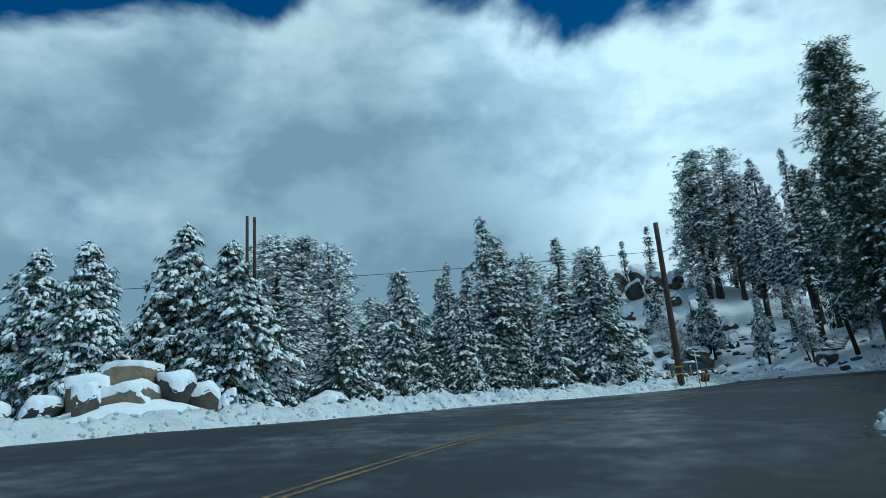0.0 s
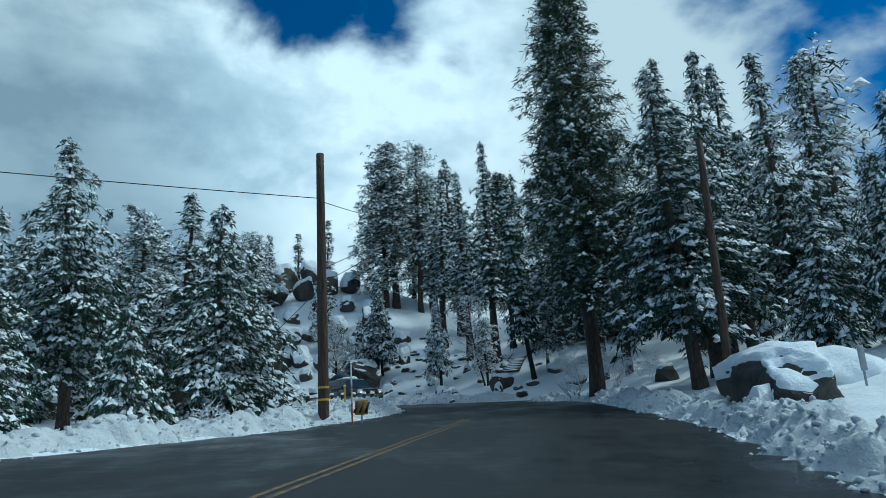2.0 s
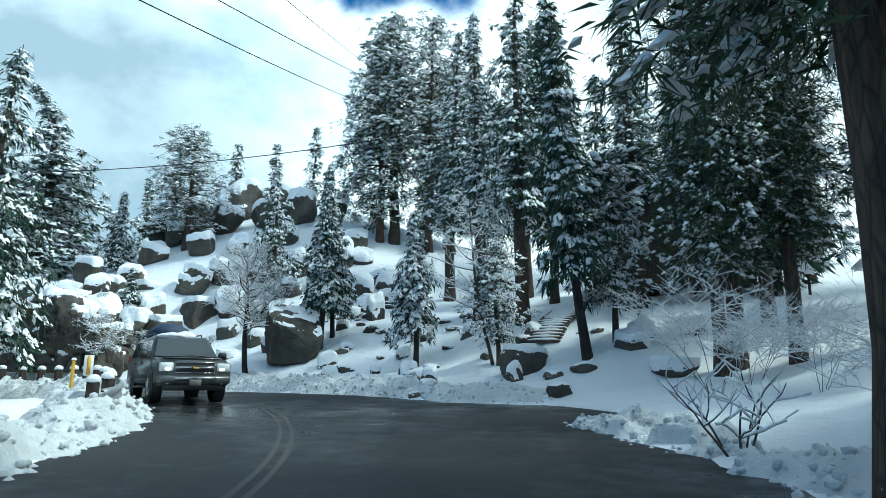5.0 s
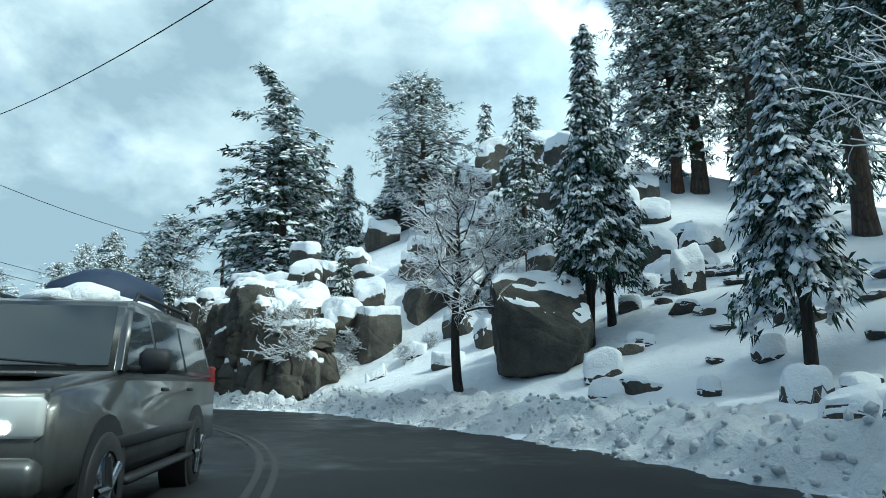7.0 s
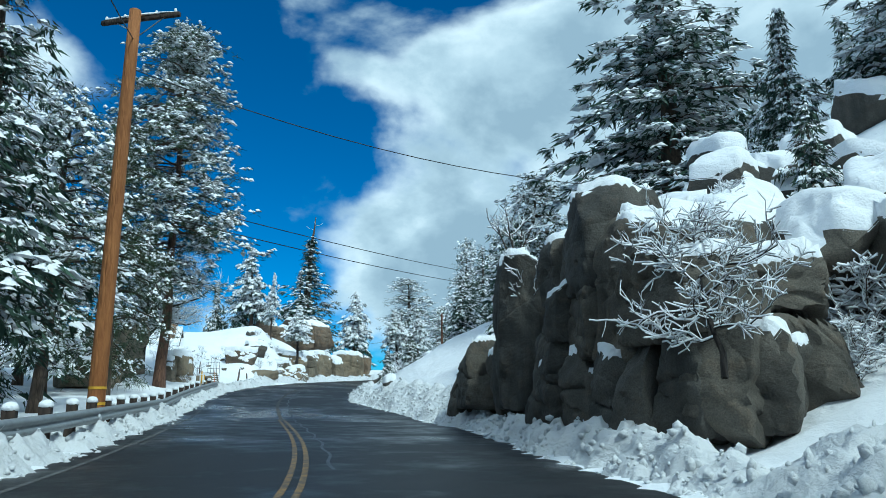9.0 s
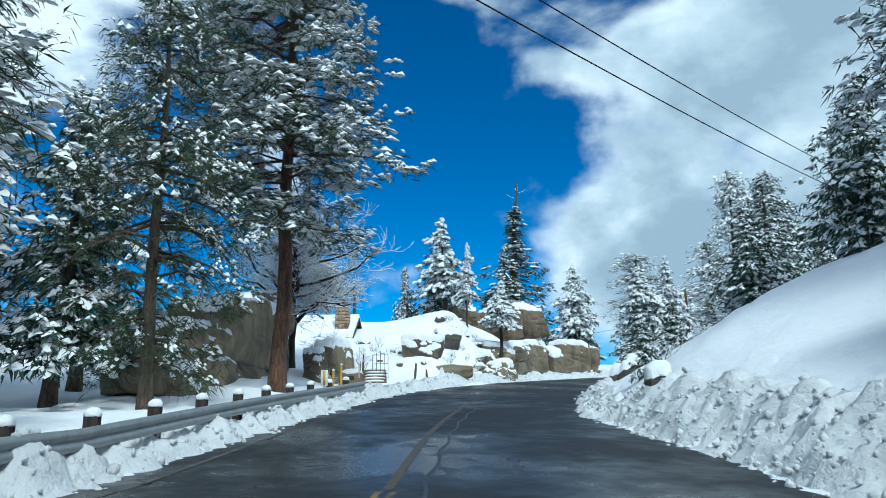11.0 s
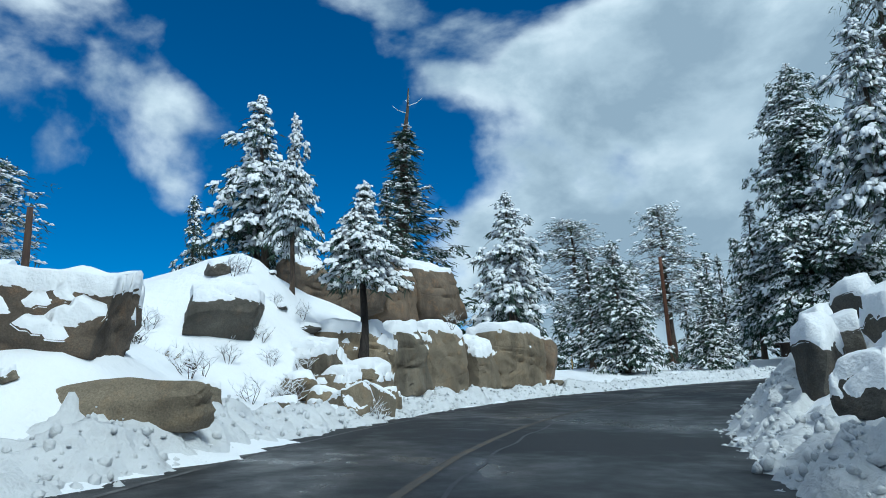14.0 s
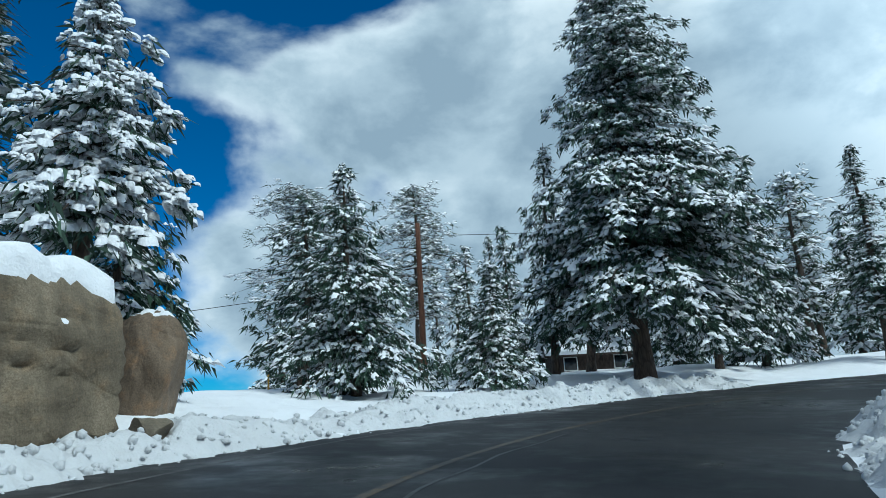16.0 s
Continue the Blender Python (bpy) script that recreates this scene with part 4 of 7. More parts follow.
def plant(model, x, y, height, radius, label, group, foot=None, tilt=(0, 0), turn=None):
    """Sets a copy of a model tree on the ground, at its own height and spread."""
    if model in NEAR:
        model = min(NEAR[model], key=lambda ob: abs(math.log(height / SIZE[ob][0])) + 1.3 * abs(math.log(radius / SIZE[ob][1])))
    h, r = SIZE[model]
    tree_count[0] += 1
    turn = (tree_count[0] * 137.5) % 360 if turn is None else turn
    z = ground_at(x, y) if foot is None else foot
    wide = radius * 1.25 / r
    m = pose(x, y, z - 0.05, tilt[0], tilt[1], 0) @ pose(0, 0, 0, 0, 0, turn) @ Matrix.Diagonal((wide, wide, height / h, 1))
    return tagged(copy_thing(model, m), label, "tree", group)


FIR_LABEL, PINE_LABEL = "snow-laden fir tree with drooping white branches", "tall snow-dusted pine with dark green needles"
LEFT_WOOD, HILL_WOOD, BEND_WOOD, LOW_WOOD = "trees below the first bend", "trees on the bouldery hillside", "trees along the second bend", "trees behind the guardrail"

SPREADING = template(conifer(57, 9.0, 3.2, clear=0.04, power=0.6, droop=0.85, step=0.30, per=7, gap=0.36, clump=0.34, snow=1.2, lumps=7, lump=0.68, plump=True, ragged=0.4, blades=9))
SIZE[SPREADING] = (9.0, 3.2)
for x, y, h, r in ((-12.5, 33.9, 10.2, 3.6), (-8.9, 29.6, 8.0, 3.0), (-15.6, 30.2, 8.6, 2.9), (-19.4, 33.0, 9.0, 3.0)):
    plant(SPREADING, x, y, h, r, "broad fir bowed under heavy clumps of snow", LEFT_WOOD)
# beyond the first bend: (model, x, y, height, spread)
for model, x, y, h, r in ((PINE, -20.4, 36.9, 8.3, 2.6), (PINE, -8.4, 36.1, 10.0, 2.4), (PINE, -9.2, 59.4, 15.5, 2.8), (FIR, -5.0, 34.6, 5.8, 1.9),
                          (FIR, -2.0, 35.0, 4.6, 1.5), (FIR, 1.2, 74.4, 15.6, 3.1), (FIR, 5.3, 56.2, 16.0, 3.9), (FIR, 3.5, 41.0, 3.4, 1.5), (FIR, 11.7, 49.5, 10.7, 3.3), (FIR, 11.4, 59.7, 14.3, 2.9),
                          (PINE, 9.0, 64.0, 14.2, 2.6), (FIR, 2.2, 48.2, 9.8, 2.1), (FIR, 1.5, 38.1, 5.5, 1.5), (FIR, -0.6, 33.4, 3.2, 1.3), (FIR, -1.8, 38.6, 8.0, 2.0), (FIR, -4.6, 43.0, 6.0, 1.7),
                          (FIR, 15.8, 62.0, 12.0, 2.0), (FIR, 7.6, 44.2, 4.6, 1.4), (FIR, 8.2, 48.6, 6.8, 1.8), (FIR, -17.0, 42.0, 8.6, 2.3), (FIR, -4.2, 52.0, 9.2, 2.2), (FIR, -2.2, 63.0, 11.0, 2.4)):
    plant(model, x, y, h, r, FIR_LABEL if model is FIR else PINE_LABEL, LEFT_WOOD)
for k, (x, y, h) in enumerate(((-30, 62, 13), (-24, 70, 12), (-16, 76, 13), (-34, 50, 11), (-8, 80, 13), (-22, 84, 14), (-40, 74, 13), (-28, 40, 8), (-30, 34, 7), (3, 66, 10), (6, 69, 9), (-5, 70, 11))):
    plant(LIGHT[k % 3], x, y, h, 2.4, "dark conifer in the hazy wood below the road", "far trees below the bend")

# the tall pine at the verge and the trees round the second pole
TALL = template(conifer(25, 22.4, 3.6, clear=0.24, kind=PINE, step=0.32, per=9, gap=0.44, clump=0.38, droop=0.6, ragged=0.6, snow=0.55, blades=20, knots=4, slim=0.05, lumps=4, lump=0.7))
SIZE[TALL] = (22.4, 3.6)
plant(TALL, 27.5, 41.2, 22.4, 3.0, "very tall dark pine with a thick trunk", HILL_WOOD)
for model, x, y, h, r in ((FIR, 27.0, 34.6, 13.2, 3.5), (FIR, 29.2, 35.6, 12.0, 2.4), (FIR, 35.6, 40.0, 17.5, 2.4), (FIR, 32.9, 33.9, 13.9, 2.2), (FIR, 31.0, 28.0, 8.5, 1.8), (FIR, 39.4, 41.7, 17.6, 2.4), (FIR, 40.3, 46.7, 20.6, 2.4),
                          (FIR, 41.0, 37.5, 15.5, 2.0), (FIR, 35.2, 31.2, 7.5, 1.6), (FIR, 39.3, 33.8, 8.0, 1.6), (FIR, 29.4, 30.6, 6.0, 1.6), (PINE, 39.8, 92.5, 22.6, 4.0), (FIR, 39.6, 79.8, 20.2, 2.4), (FIR, 37.3, 70.2, 18.7, 2.0),
                          (FIR, 37.6, 66.1, 20.3, 2.2), (PINE, 42.7, 91.4, 22.3, 3.0), (FIR, 43.9, 83.3, 21.8, 3.2), (FIR, 43.3, 75.6, 19.2, 2.5), (TALL, 41.8, 69.7, 17.8, 2.2), (FIR, 43.6, 64.6, 18.0, 2.4),
                          (TALL, 39.8, 55.0, 18.5, 2.6), (TALL, 44.1, 57.3, 18.6, 2.4), (TALL, 37.8, 53.8, 17.0, 2.0), (TALL, 40.6, 53.2, 19.0, 2.2), (FIR, 28.9, 86.8, 9.9, 1.7), 
                          (PINE, 38.2, 59.6, 7.6, 1.4), (PINE, 22.9, 96.2, 11.0, 3.0), (FIR, 17.9, 96.7, 6.4, 1.5), (FIR, 19.4, 87.6, 3.0, 1.0), (FIR, 31.0, 82.0, 4.2, 1.1), (FIR, 17.0, 87.4, 1.5, 0.7), (FIR, 21.6, 99.8, 8.5, 2.4), (PINE, 34.6, 63.0, 5.4, 1.1)):
    plant(model, x, y, h, r, FIR_LABEL if model is FIR else PINE_LABEL, HILL_WOOD)
for k in range(26):
    rng = random.Random(k * 7 + 1)
    x, y = 44 + rng.uniform(0, 26), 28 + k * 2.75 + rng.uniform(-1.5, 1.5)
    if 66 < y < 92 and x < 54:
        x += 10
    plant(LIGHT[k % 3], x, y, rng.uniform(13, 20), rng.uniform(2.2, 3.0), "dark conifer in the wood on the hill", "wood on the hilltop")
for k, (x, y, h) in enumerate(((19.5, 109.0, 8.0), (24.0, 108.5, 7.4), (27.6, 108.0, 8.6), (31.5, 107.0, 7.6), (22.0, 113.0, 9.0), (35.0, 105.0, 9.0))):
    plant(LIGHT[k % 2], x, y, h, 1.7, "small snowy conifer on the bouldery crest", "trees on the crest")
TWIN = template(conifer(43, 9.6, 1.75, clear=0.24, power=0.8, droop=0.5, step=0.28, per=7, gap=0.30, clump=0.27, ragged=0.25, snow=1.25, bark=DARK_BARK, lump=0.66, lumps=9))
SIZE[TWIN] = (9.6, 1.75)
plant(TWIN, 29.25, 73.0, 10.2, 1.4, "slender fir with a bare lower trunk behind the great boulder", HILL_WOOD, turn=20)
plant(TWIN, 30.1, 74.1, 8.2, 1.1, "shorter fir beside its neighbour on the slope", HILL_WOOD, turn=170)
SLOPE_FIR = template(conifer(46, 15.0, 2.2, clear=0.25, power=0.55, droop=0.75, step=0.42, per=5, gap=0.40, clump=0.36, ragged=0.6, snow=0.75, bark=DARK_BARK, plump=True, lumps=8, lump=0.62, blades=14, girth=0.75))
SIZE[SLOPE_FIR] = (15.0, 2.2)
plant(SLOPE_FIR, 36.3, 59.0, 15.0, 1.9, "leaning fir with clumps of snow and a bare lower trunk", HILL_WOOD, tilt=(0, -7))
HILL_PINE = template(conifer(45, 20.0, 3.8, clear=0.12, kind=PINE, step=0.42, per=8, gap=0.48, clump=0.36, droop=0.5, ragged=0.3, snow=0.7, blades=10, bark=BARK_RED))
SIZE[HILL_PINE] = (20.0, 3.8)
plant(HILL_PINE, 38.6, 92.6, 20.0, 3.3, "big pine with a red-brown trunk among the boulders", HILL_WOOD)
plant(HILL_PINE, 45.0, 93.0, 19.0, 3.0, "big pine with a red-brown trunk among the boulders", HILL_WOOD)
HANGING = template(conifer(44, 7.6, 1.5, clear=0.35, power=0.55, droop=0.95, step=0.24, per=7, gap=0.28, clump=0.28, ragged=0.35, snow=1.2, lump=0.74, lumps=10, blades=6, bark=DARK_BARK))
SIZE[HANGING] = (7.6, 1.5)
plant(HANGING, 32.15, 66.3, 7.4, 1.15, "young pine with frosted hanging branches on the slope", HILL_WOOD)
LEANING = template(conifer(41, 15.0, 4.4, clear=0.03, power=0.85, droop=0.6, step=0.5, per=5, gap=0.38, clump=0.32, ragged=0.6, lean=0.16, snow=1.2, lumps=6, lump=0.85))
SIZE[LEANING] = (15.0, 4.4)
plant(LEANING, 11.6, 103.6, 17.0, 8.4, "broad conifer with a bent tip above the rock face", HILL_WOOD, foot=ground_at(11.9, 103.6) + 1.0, turn=0)

# behind the guardrail
for model, x, y, h, r in ((FIR, 3.9, 74.6, 13.5, 2.6), (FIR, 0.6, 76.8, 14.5, 2.8), (PINE, -5.0, 81.6, 12.6, 2.4), (FIR, 2.6, 71.6, 5.0, 1.8), (FIR, -2.0, 77.8, 4.0, 1.6), (FIR, -4.0, 75.0, 15.0, 2.8), (PINE, -12.5, 82.0, 17.0, 3.2), (FIR, -15.5, 86.5, 10.0, 2.4), (PINE, -22.0, 88.0, 13.0, 2.8), (FIR, 8.8, 70.6, 7.5, 1.8)):
    plant(model, x, y, h, r, "tall conifer thick with fresh snow" if model is FIR else PINE_LABEL, LOW_WOOD)
VERGE_PINE = template(conifer(51, 25.0, 4.4, clear=0.27, kind="pine", step=0.42, per=7, gap=0.42, clump=0.3, droop=0.35, ragged=0.4, snow=1.0, bark=BARK_RED, blades=22, knots=5, slim=0.04, lumps=4, lump=0.9, girth=0.64))
SIZE[VERGE_PINE] = (25.0, 4.4)
plant(VERGE_PINE, -18.6, 94.9, 25.0, 5.0, "tall red-barked pine behind the guardrail", LOW_WOOD)

LOW_PINE = template(conifer(55, 15.0, 3.6, clear=0.1, kind="pine", step=0.42, per=6, gap=0.42, clump=0.3, droop=0.4, ragged=0.35, snow=0.35, blades=18, knots=4, slim=0.04, lumps=4, lump=0.8))
SIZE[LOW_PINE] = (15.0, 3.9)
plant(LOW_PINE, -13.4, 88.6, 15.0, 2.7, "dark pine with snowy tufts beside the crag", LOW_WOOD)

# mound and woods at the second bend
DEAD_TOP = template(conifer(52, 23.0, 3.0, clear=0.05, step=0.46, gap=0.5, clump=0.4, ragged=0.4, bare_top=0.14, snow=0.6))
SIZE[DEAD_TOP] = (23.0, 3.0)
plant(DEAD_TOP, -53.8, 139.0, 23.2, 5.8, "tall fir with a bare dead tip", BEND_WOOD)
LOADED = template(conifer(53, 9.5, 2.3, clear=0.34, step=0.34, gap=0.36, clump=0.33, droop=0.5, ragged=0.4, snow=1.3, lumps=10, lump=0.64, plump=True, blades=7, slim=0.09))
SIZE[LOADED] = (9.5, 2.75)
ROCK_PINE = template(conifer(54, 7.2, 1.6, bark=DARK_BARK, clear=0.45, step=0.24, per=6, gap=0.28, clump=0.28, droop=0.6, ragged=0.35, snow=1.3, lumps=10, lump=0.64, plump=True, blades=7, slim=0.09))
SIZE[ROCK_PINE] = (7.2, 1.9)
GREAT = template(conifer(56, 22.0, 5.0, clear=0.17, power=0.58, step=0.4, per=7, gap=0.40, clump=0.34, droop=0.5, ragged=0.3, snow=1.1, lumps=5, lump=0.85))
SIZE[GREAT] = (22.0, 4.9)
plant(ROCK_PINE, -33.8, 120.1, 6.0, 1.7, "small pine heavy with snow on the rocks", BEND_WOOD, foot=7.9)
plant(LOADED, -38.6, 134.2, 9.6, 3.0, "fir heavily loaded with snow behind the rocks", BEND_WOOD, foot=ground_at(-38.6, 134.2) + 0.8)
for model, x, y, h, r in ((LOADED, -45.0, 122.9, 11.6, 3.3), (LOADED, -37.9, 119.9, 7.4, 1.3), (FIR, -50.1, 121.5, 6.9, 1.5), (FIR, -46.6, 123.6, 11.0, 2.6), (FIR, -52.0, 137.0, 14.0, 2.8), (FIR, -40.6, 136.8, 7.0, 2.0), (PINE, -58.0, 171.0, 17.4, 4.8), (FIR, -50.0, 160.0, 9.0, 3.0),
                          (PINE, -54.0, 183.0, 20.9, 4.2), (FIR, -34.4, 157.7, 12.2, 2.2), (FIR, -40.5, 166.4, 9.9, 1.6), (GREAT, -30.0, 156.3, 22.0, 5.2), (FIR, -24.6, 168.0, 12.3, 3.0), (FIR, -20.1, 183.9, 13.0, 2.2), (FIR, -18.7, 166.5, 11.9, 2.4), (FIR, -27.0, 164.5, 9.0, 2.4),
                          (PINE, -19.4, 131.2, 13.4, 2.0), (ROCK_PINE, -14.4, 113.4, 5.0, 1.5), (LOADED, -18.2, 121.0, 6.2, 1.5), (FIR, -14.4, 127.0, 9.0, 2.4), (FIR, -16.0, 137.0, 11.0, 2.6), (PINE, -47.9, 111.7, 5.6, 1.8), (FIR, -38.9, 146.0, 9.0, 2.8), (FIR, -44.0, 150.0, 9.5, 2.6), (FIR, -35.0, 150.5, 5.0, 1.8),
                          (FIR, -11.0, 118.0, 5.5, 1.8), (FIR, -6.4, 102.6, 1.9, 0.55), (FIR, -10.6, 110.2, 2.2, 0.9), (FIR, -5.0, 116.0, 8.0, 2.2), (PINE, 1.5, 108.0, 8.5, 2.3), (FIR, -2.6, 112.0, 7.0, 2.0), (FIR, 6.0, 97.5, 5.0, 1.5), (FIR, -30.0, 172.0, 12.0, 3.4), (FIR, -36.0, 174.0, 13.0, 2.8)):
    plant(model, x, y, h, r, FIR_LABEL if model is not PINE else PINE_LABEL, BEND_WOOD)
for k in range(30):
    rng = random.Random(k * 5 + 3)
    x, y = -70 + k * 2.9 + rng.uniform(-1, 1), 180 + rng.uniform(0, 22) - abs(k - 14) * 0.6
    plant(LIGHT[k % 3], x, y, rng.uniform(9, 15), rng.uniform(2.2, 3.2), "snowy conifer in the wood beyond the bend", "far wood beyond the bend")

# leafless trees and shrubs
OAK = frosted_tree(71, 8.6, 4.4, clear=0.42, name="bare_oak", thick=2.2, snow_thick=1.2, fork=(0.9, 0.3), count=40, fine=9, rise_way=0.5, crook=0.26)
OAK.matrix_basis = pose(-30.5, 100.7, ground_at(-30.5, 100.7), 0, 0, 60)
tagged(OAK, "wide bare oak with snow along every branch", "tree", "leafless trees")
ASH = frosted_tree(68, 7.3, 1.9, clear=0.36, fork=(0.75, 0.1), count=32, fine=7, rise_way=0.55, snow_thick=0.8, thick=1.5, crook=0.26)
ASH.matrix_basis = pose(25.47, 72.5, ground_at(25.47, 72.5), 0, -2, 0)
tagged(ASH, "slender bare tree with snow-covered twigs", "tree", "leafless trees")
THIN = frosted_tree(63, 7.8, 1.8, clear=0.30, thick=0.7, lean=-0.05, count=26, fine=4, rise_way=0.35)
THIN.matrix_basis = pose(34.5, 63.2, ground_at(34.5, 63.2), 0, 0, 0)
tagged(THIN, "thin leaning bare sapling frosted with snow", "tree", "leafless trees")
CLIFF_TREE = frosted_tree(64, 3.5, 1.15, clear=0.16, thick=0.8, snow_thick=1.1, lean=-0.2, count=20, fine=6, rise_way=0.25, crook=0.3)
CLIFF_TREE.matrix_basis = pose(18.75, 80.2, 5.15, 0, 0, 200)
tagged(CLIFF_TREE, "twisted bare tree before the rock face, thick with snow", "tree", "leafless trees")
LEDGE_TREE = frosted_tree(69, 1.9, 0.75, clear=0.2, thick=0.9, snow_thick=1.3, count=12, fine=3, rise_way=0.5)
LEDGE_TREE.matrix_basis = pose(11.9, 87.2, 6.9, 0, 0, 60)
tagged(LEDGE_TREE, "little bare tree in a cleft of the rock face", "tree", "leafless trees")
BUSH = template(frosted_tree(72, 1.5, 0.8, clear=0.06, name="shrub", thick=0.5, snow_thick=1.7, count=20, fine=4, rise_way=0.55, crook=0.25))
for x, y, z, k in ((20.2, 83.0, None, 0.75), (20.35, 84.1, 5.5, 1.15), (17.6, 86.2, 8.7, 0.7), (19.6, 85.7, 7.9, 0.7), (23.2, 80.6, None, 0.6), (24.2, 81.4, None, 0.5), (16.6, 83.2, 7.0, 0.5)):
    tagged(copy_thing(BUSH, pose(x, y, (ground_at(x, y) if z is None else z) - 0.05, 0, 0, x * 97) @ Matrix.Scale(k, 4)), "rounded bush smothered in snow among the boulders", "shrub", "snowy shrubs")
SHRUB = bare_tree(65, 2.4, 0.9, stems=5, levels=2, name="shrub", snow_thick=1.4)
SHRUB.matrix_basis = pose(10.9, 88.2, 8.9)
tagged(SHRUB, "snowy bare shrub on the rock's top", "shrub", "snowy shrubs")
THICKET = template(bare_tree(66, 4.2, 0.95, stems=4, levels=4, name="shrub", thick=0.3, snow_thick=0.8))
for x, y, k, z in ((33.4, 49.6, 1.7, None), (35.4, 50.4, 1.5, None), (34.6, 47.8, 1.2, None), (37.0, 52.0, 1.3, None), (30.2, 43.2, 1.1, None), (31.6, 42.2, 1.0, None), (28.8, 44.6, 0.8, None), (-31.0, 103.0, 1.1, None), (-27.2, 103.6, 0.8, None), (-28.0, 101.4, 0.9, None), (-35.0, 106.0, 0.9, None),
                   (-32.2, 116.2, 0.45, None), (-31.4, 114.6, 0.4, None), (-34.2, 119.0, 0.4, None), (-33.6, 117.6, 0.4, None), (-30.6, 112.6, 0.4, None), (-32.6, 111.6, 0.5, None), (-29.8, 117.4, 0.35, None), (-20.4, 98.0, 0.4, None), (-18.8, 125.0, 0.7, None), (-8.6, 106.4, 0.6, None), (-13.0, 112.4, 0.8, None), (14.0, 39.8, 0.5, None), (10.0, 40.6, 0.6, None), (-34.3, 125.0, 0.35, 8.9)):
    s = copy_thing(THICKET if k >= 1.0 else SHRUB, pose(x, y, (ground_at(x, y) if z is None else z) - 0.05, 0, 0, x * 71) @ Matrix.Scale(k * 0.46 if k >= 1.0 else k, 4))
    tagged(s, "small bare bush covered with snow", "shrub", "snowy shrubs")

# ---- boulders ----
rock_count = [0]


def lay(x, y, width, height, depth=None, foot=None, turn=None, thick=0.26, blocky=0.35, mat=None, label="grey granite boulder capped with snow", group="boulders", detail=3, name="boulder", sink=0.26, least=0.34, planes=14, tilt=22):
    """A boulder of its own shape, its foot sunk into the ground or at height foot."""
    rock_count[0] += 1
    n = rock_count[0]
    half = (width / 2 * 1.08, (depth or width * 0.85) / 2 * 1.08, height / 2 / (1 - sink) * 1.05)
    b = boulder(100 + n, half, thick, detail + 1, planes, blocky, mat, name, least, tilt=tilt)
    z = ground_at(x, y) if foot is None else foot
    b.matrix_basis = pose(x, y, z + half[2] * (1 - 2 * sink), 0, 0, (n * 53) % 40 - 20 if turn is None else turn)
    return tagged(b, label, "rock", group)


# heap beside the first bend
for x, y, w, h, z in ((-10.7, 23.9, 2.4, 1.1, 2.2), (-10.9, 24.6, 2.1, 1.0, 3.2), (-12.3, 24.4, 2.2, 0.9, 2.8), (-9.6, 24.9, 1.5, 1.0, 2.8), (-8.8, 25.8, 1.3, 0.7, 2.6), (-13.5, 23.6, 1.3, 0.6, 2.5), (-7.6, 25.0, 0.7, 0.5, 2.6), (-5.3, 32.4, 1.8, 0.7, 2.4), (-11.5, 22.6, 0.9, 0.9, 2.5), (-15.2, 23.4, 1.4, 0.6, 2.5)):
    lay(x, y, w, h, foot=min(z, ground_at(x, y) + 0.25), mat=ROCK_TAN if w > 2 else ROCK, thick=0.22, blocky=0.4, label="tan granite block in a snowy roadside heap", group="rock heap", sink=0.3, least=0.5 if w > 2 else 0.2, planes=9)
lay(20.9, 26.7, 3.6, 1.15, depth=2.0, turn=57, thick=0.16, label="long dark boulder half buried in snow", detail=4, blocky=0.3, planes=6, sink=0.3, least=0.7)
lay(23.2, 28.4, 3.6, 1.15, thick=0.3, blocky=0.1, planes=9, sink=0.4, least=0.25, label="dark boulder rising from the roadside snow")
lay(19.4, 26.0, 0.8, 0.5)
lay(29.8, 39.0, 1.4, 0.7, thick=0.08)
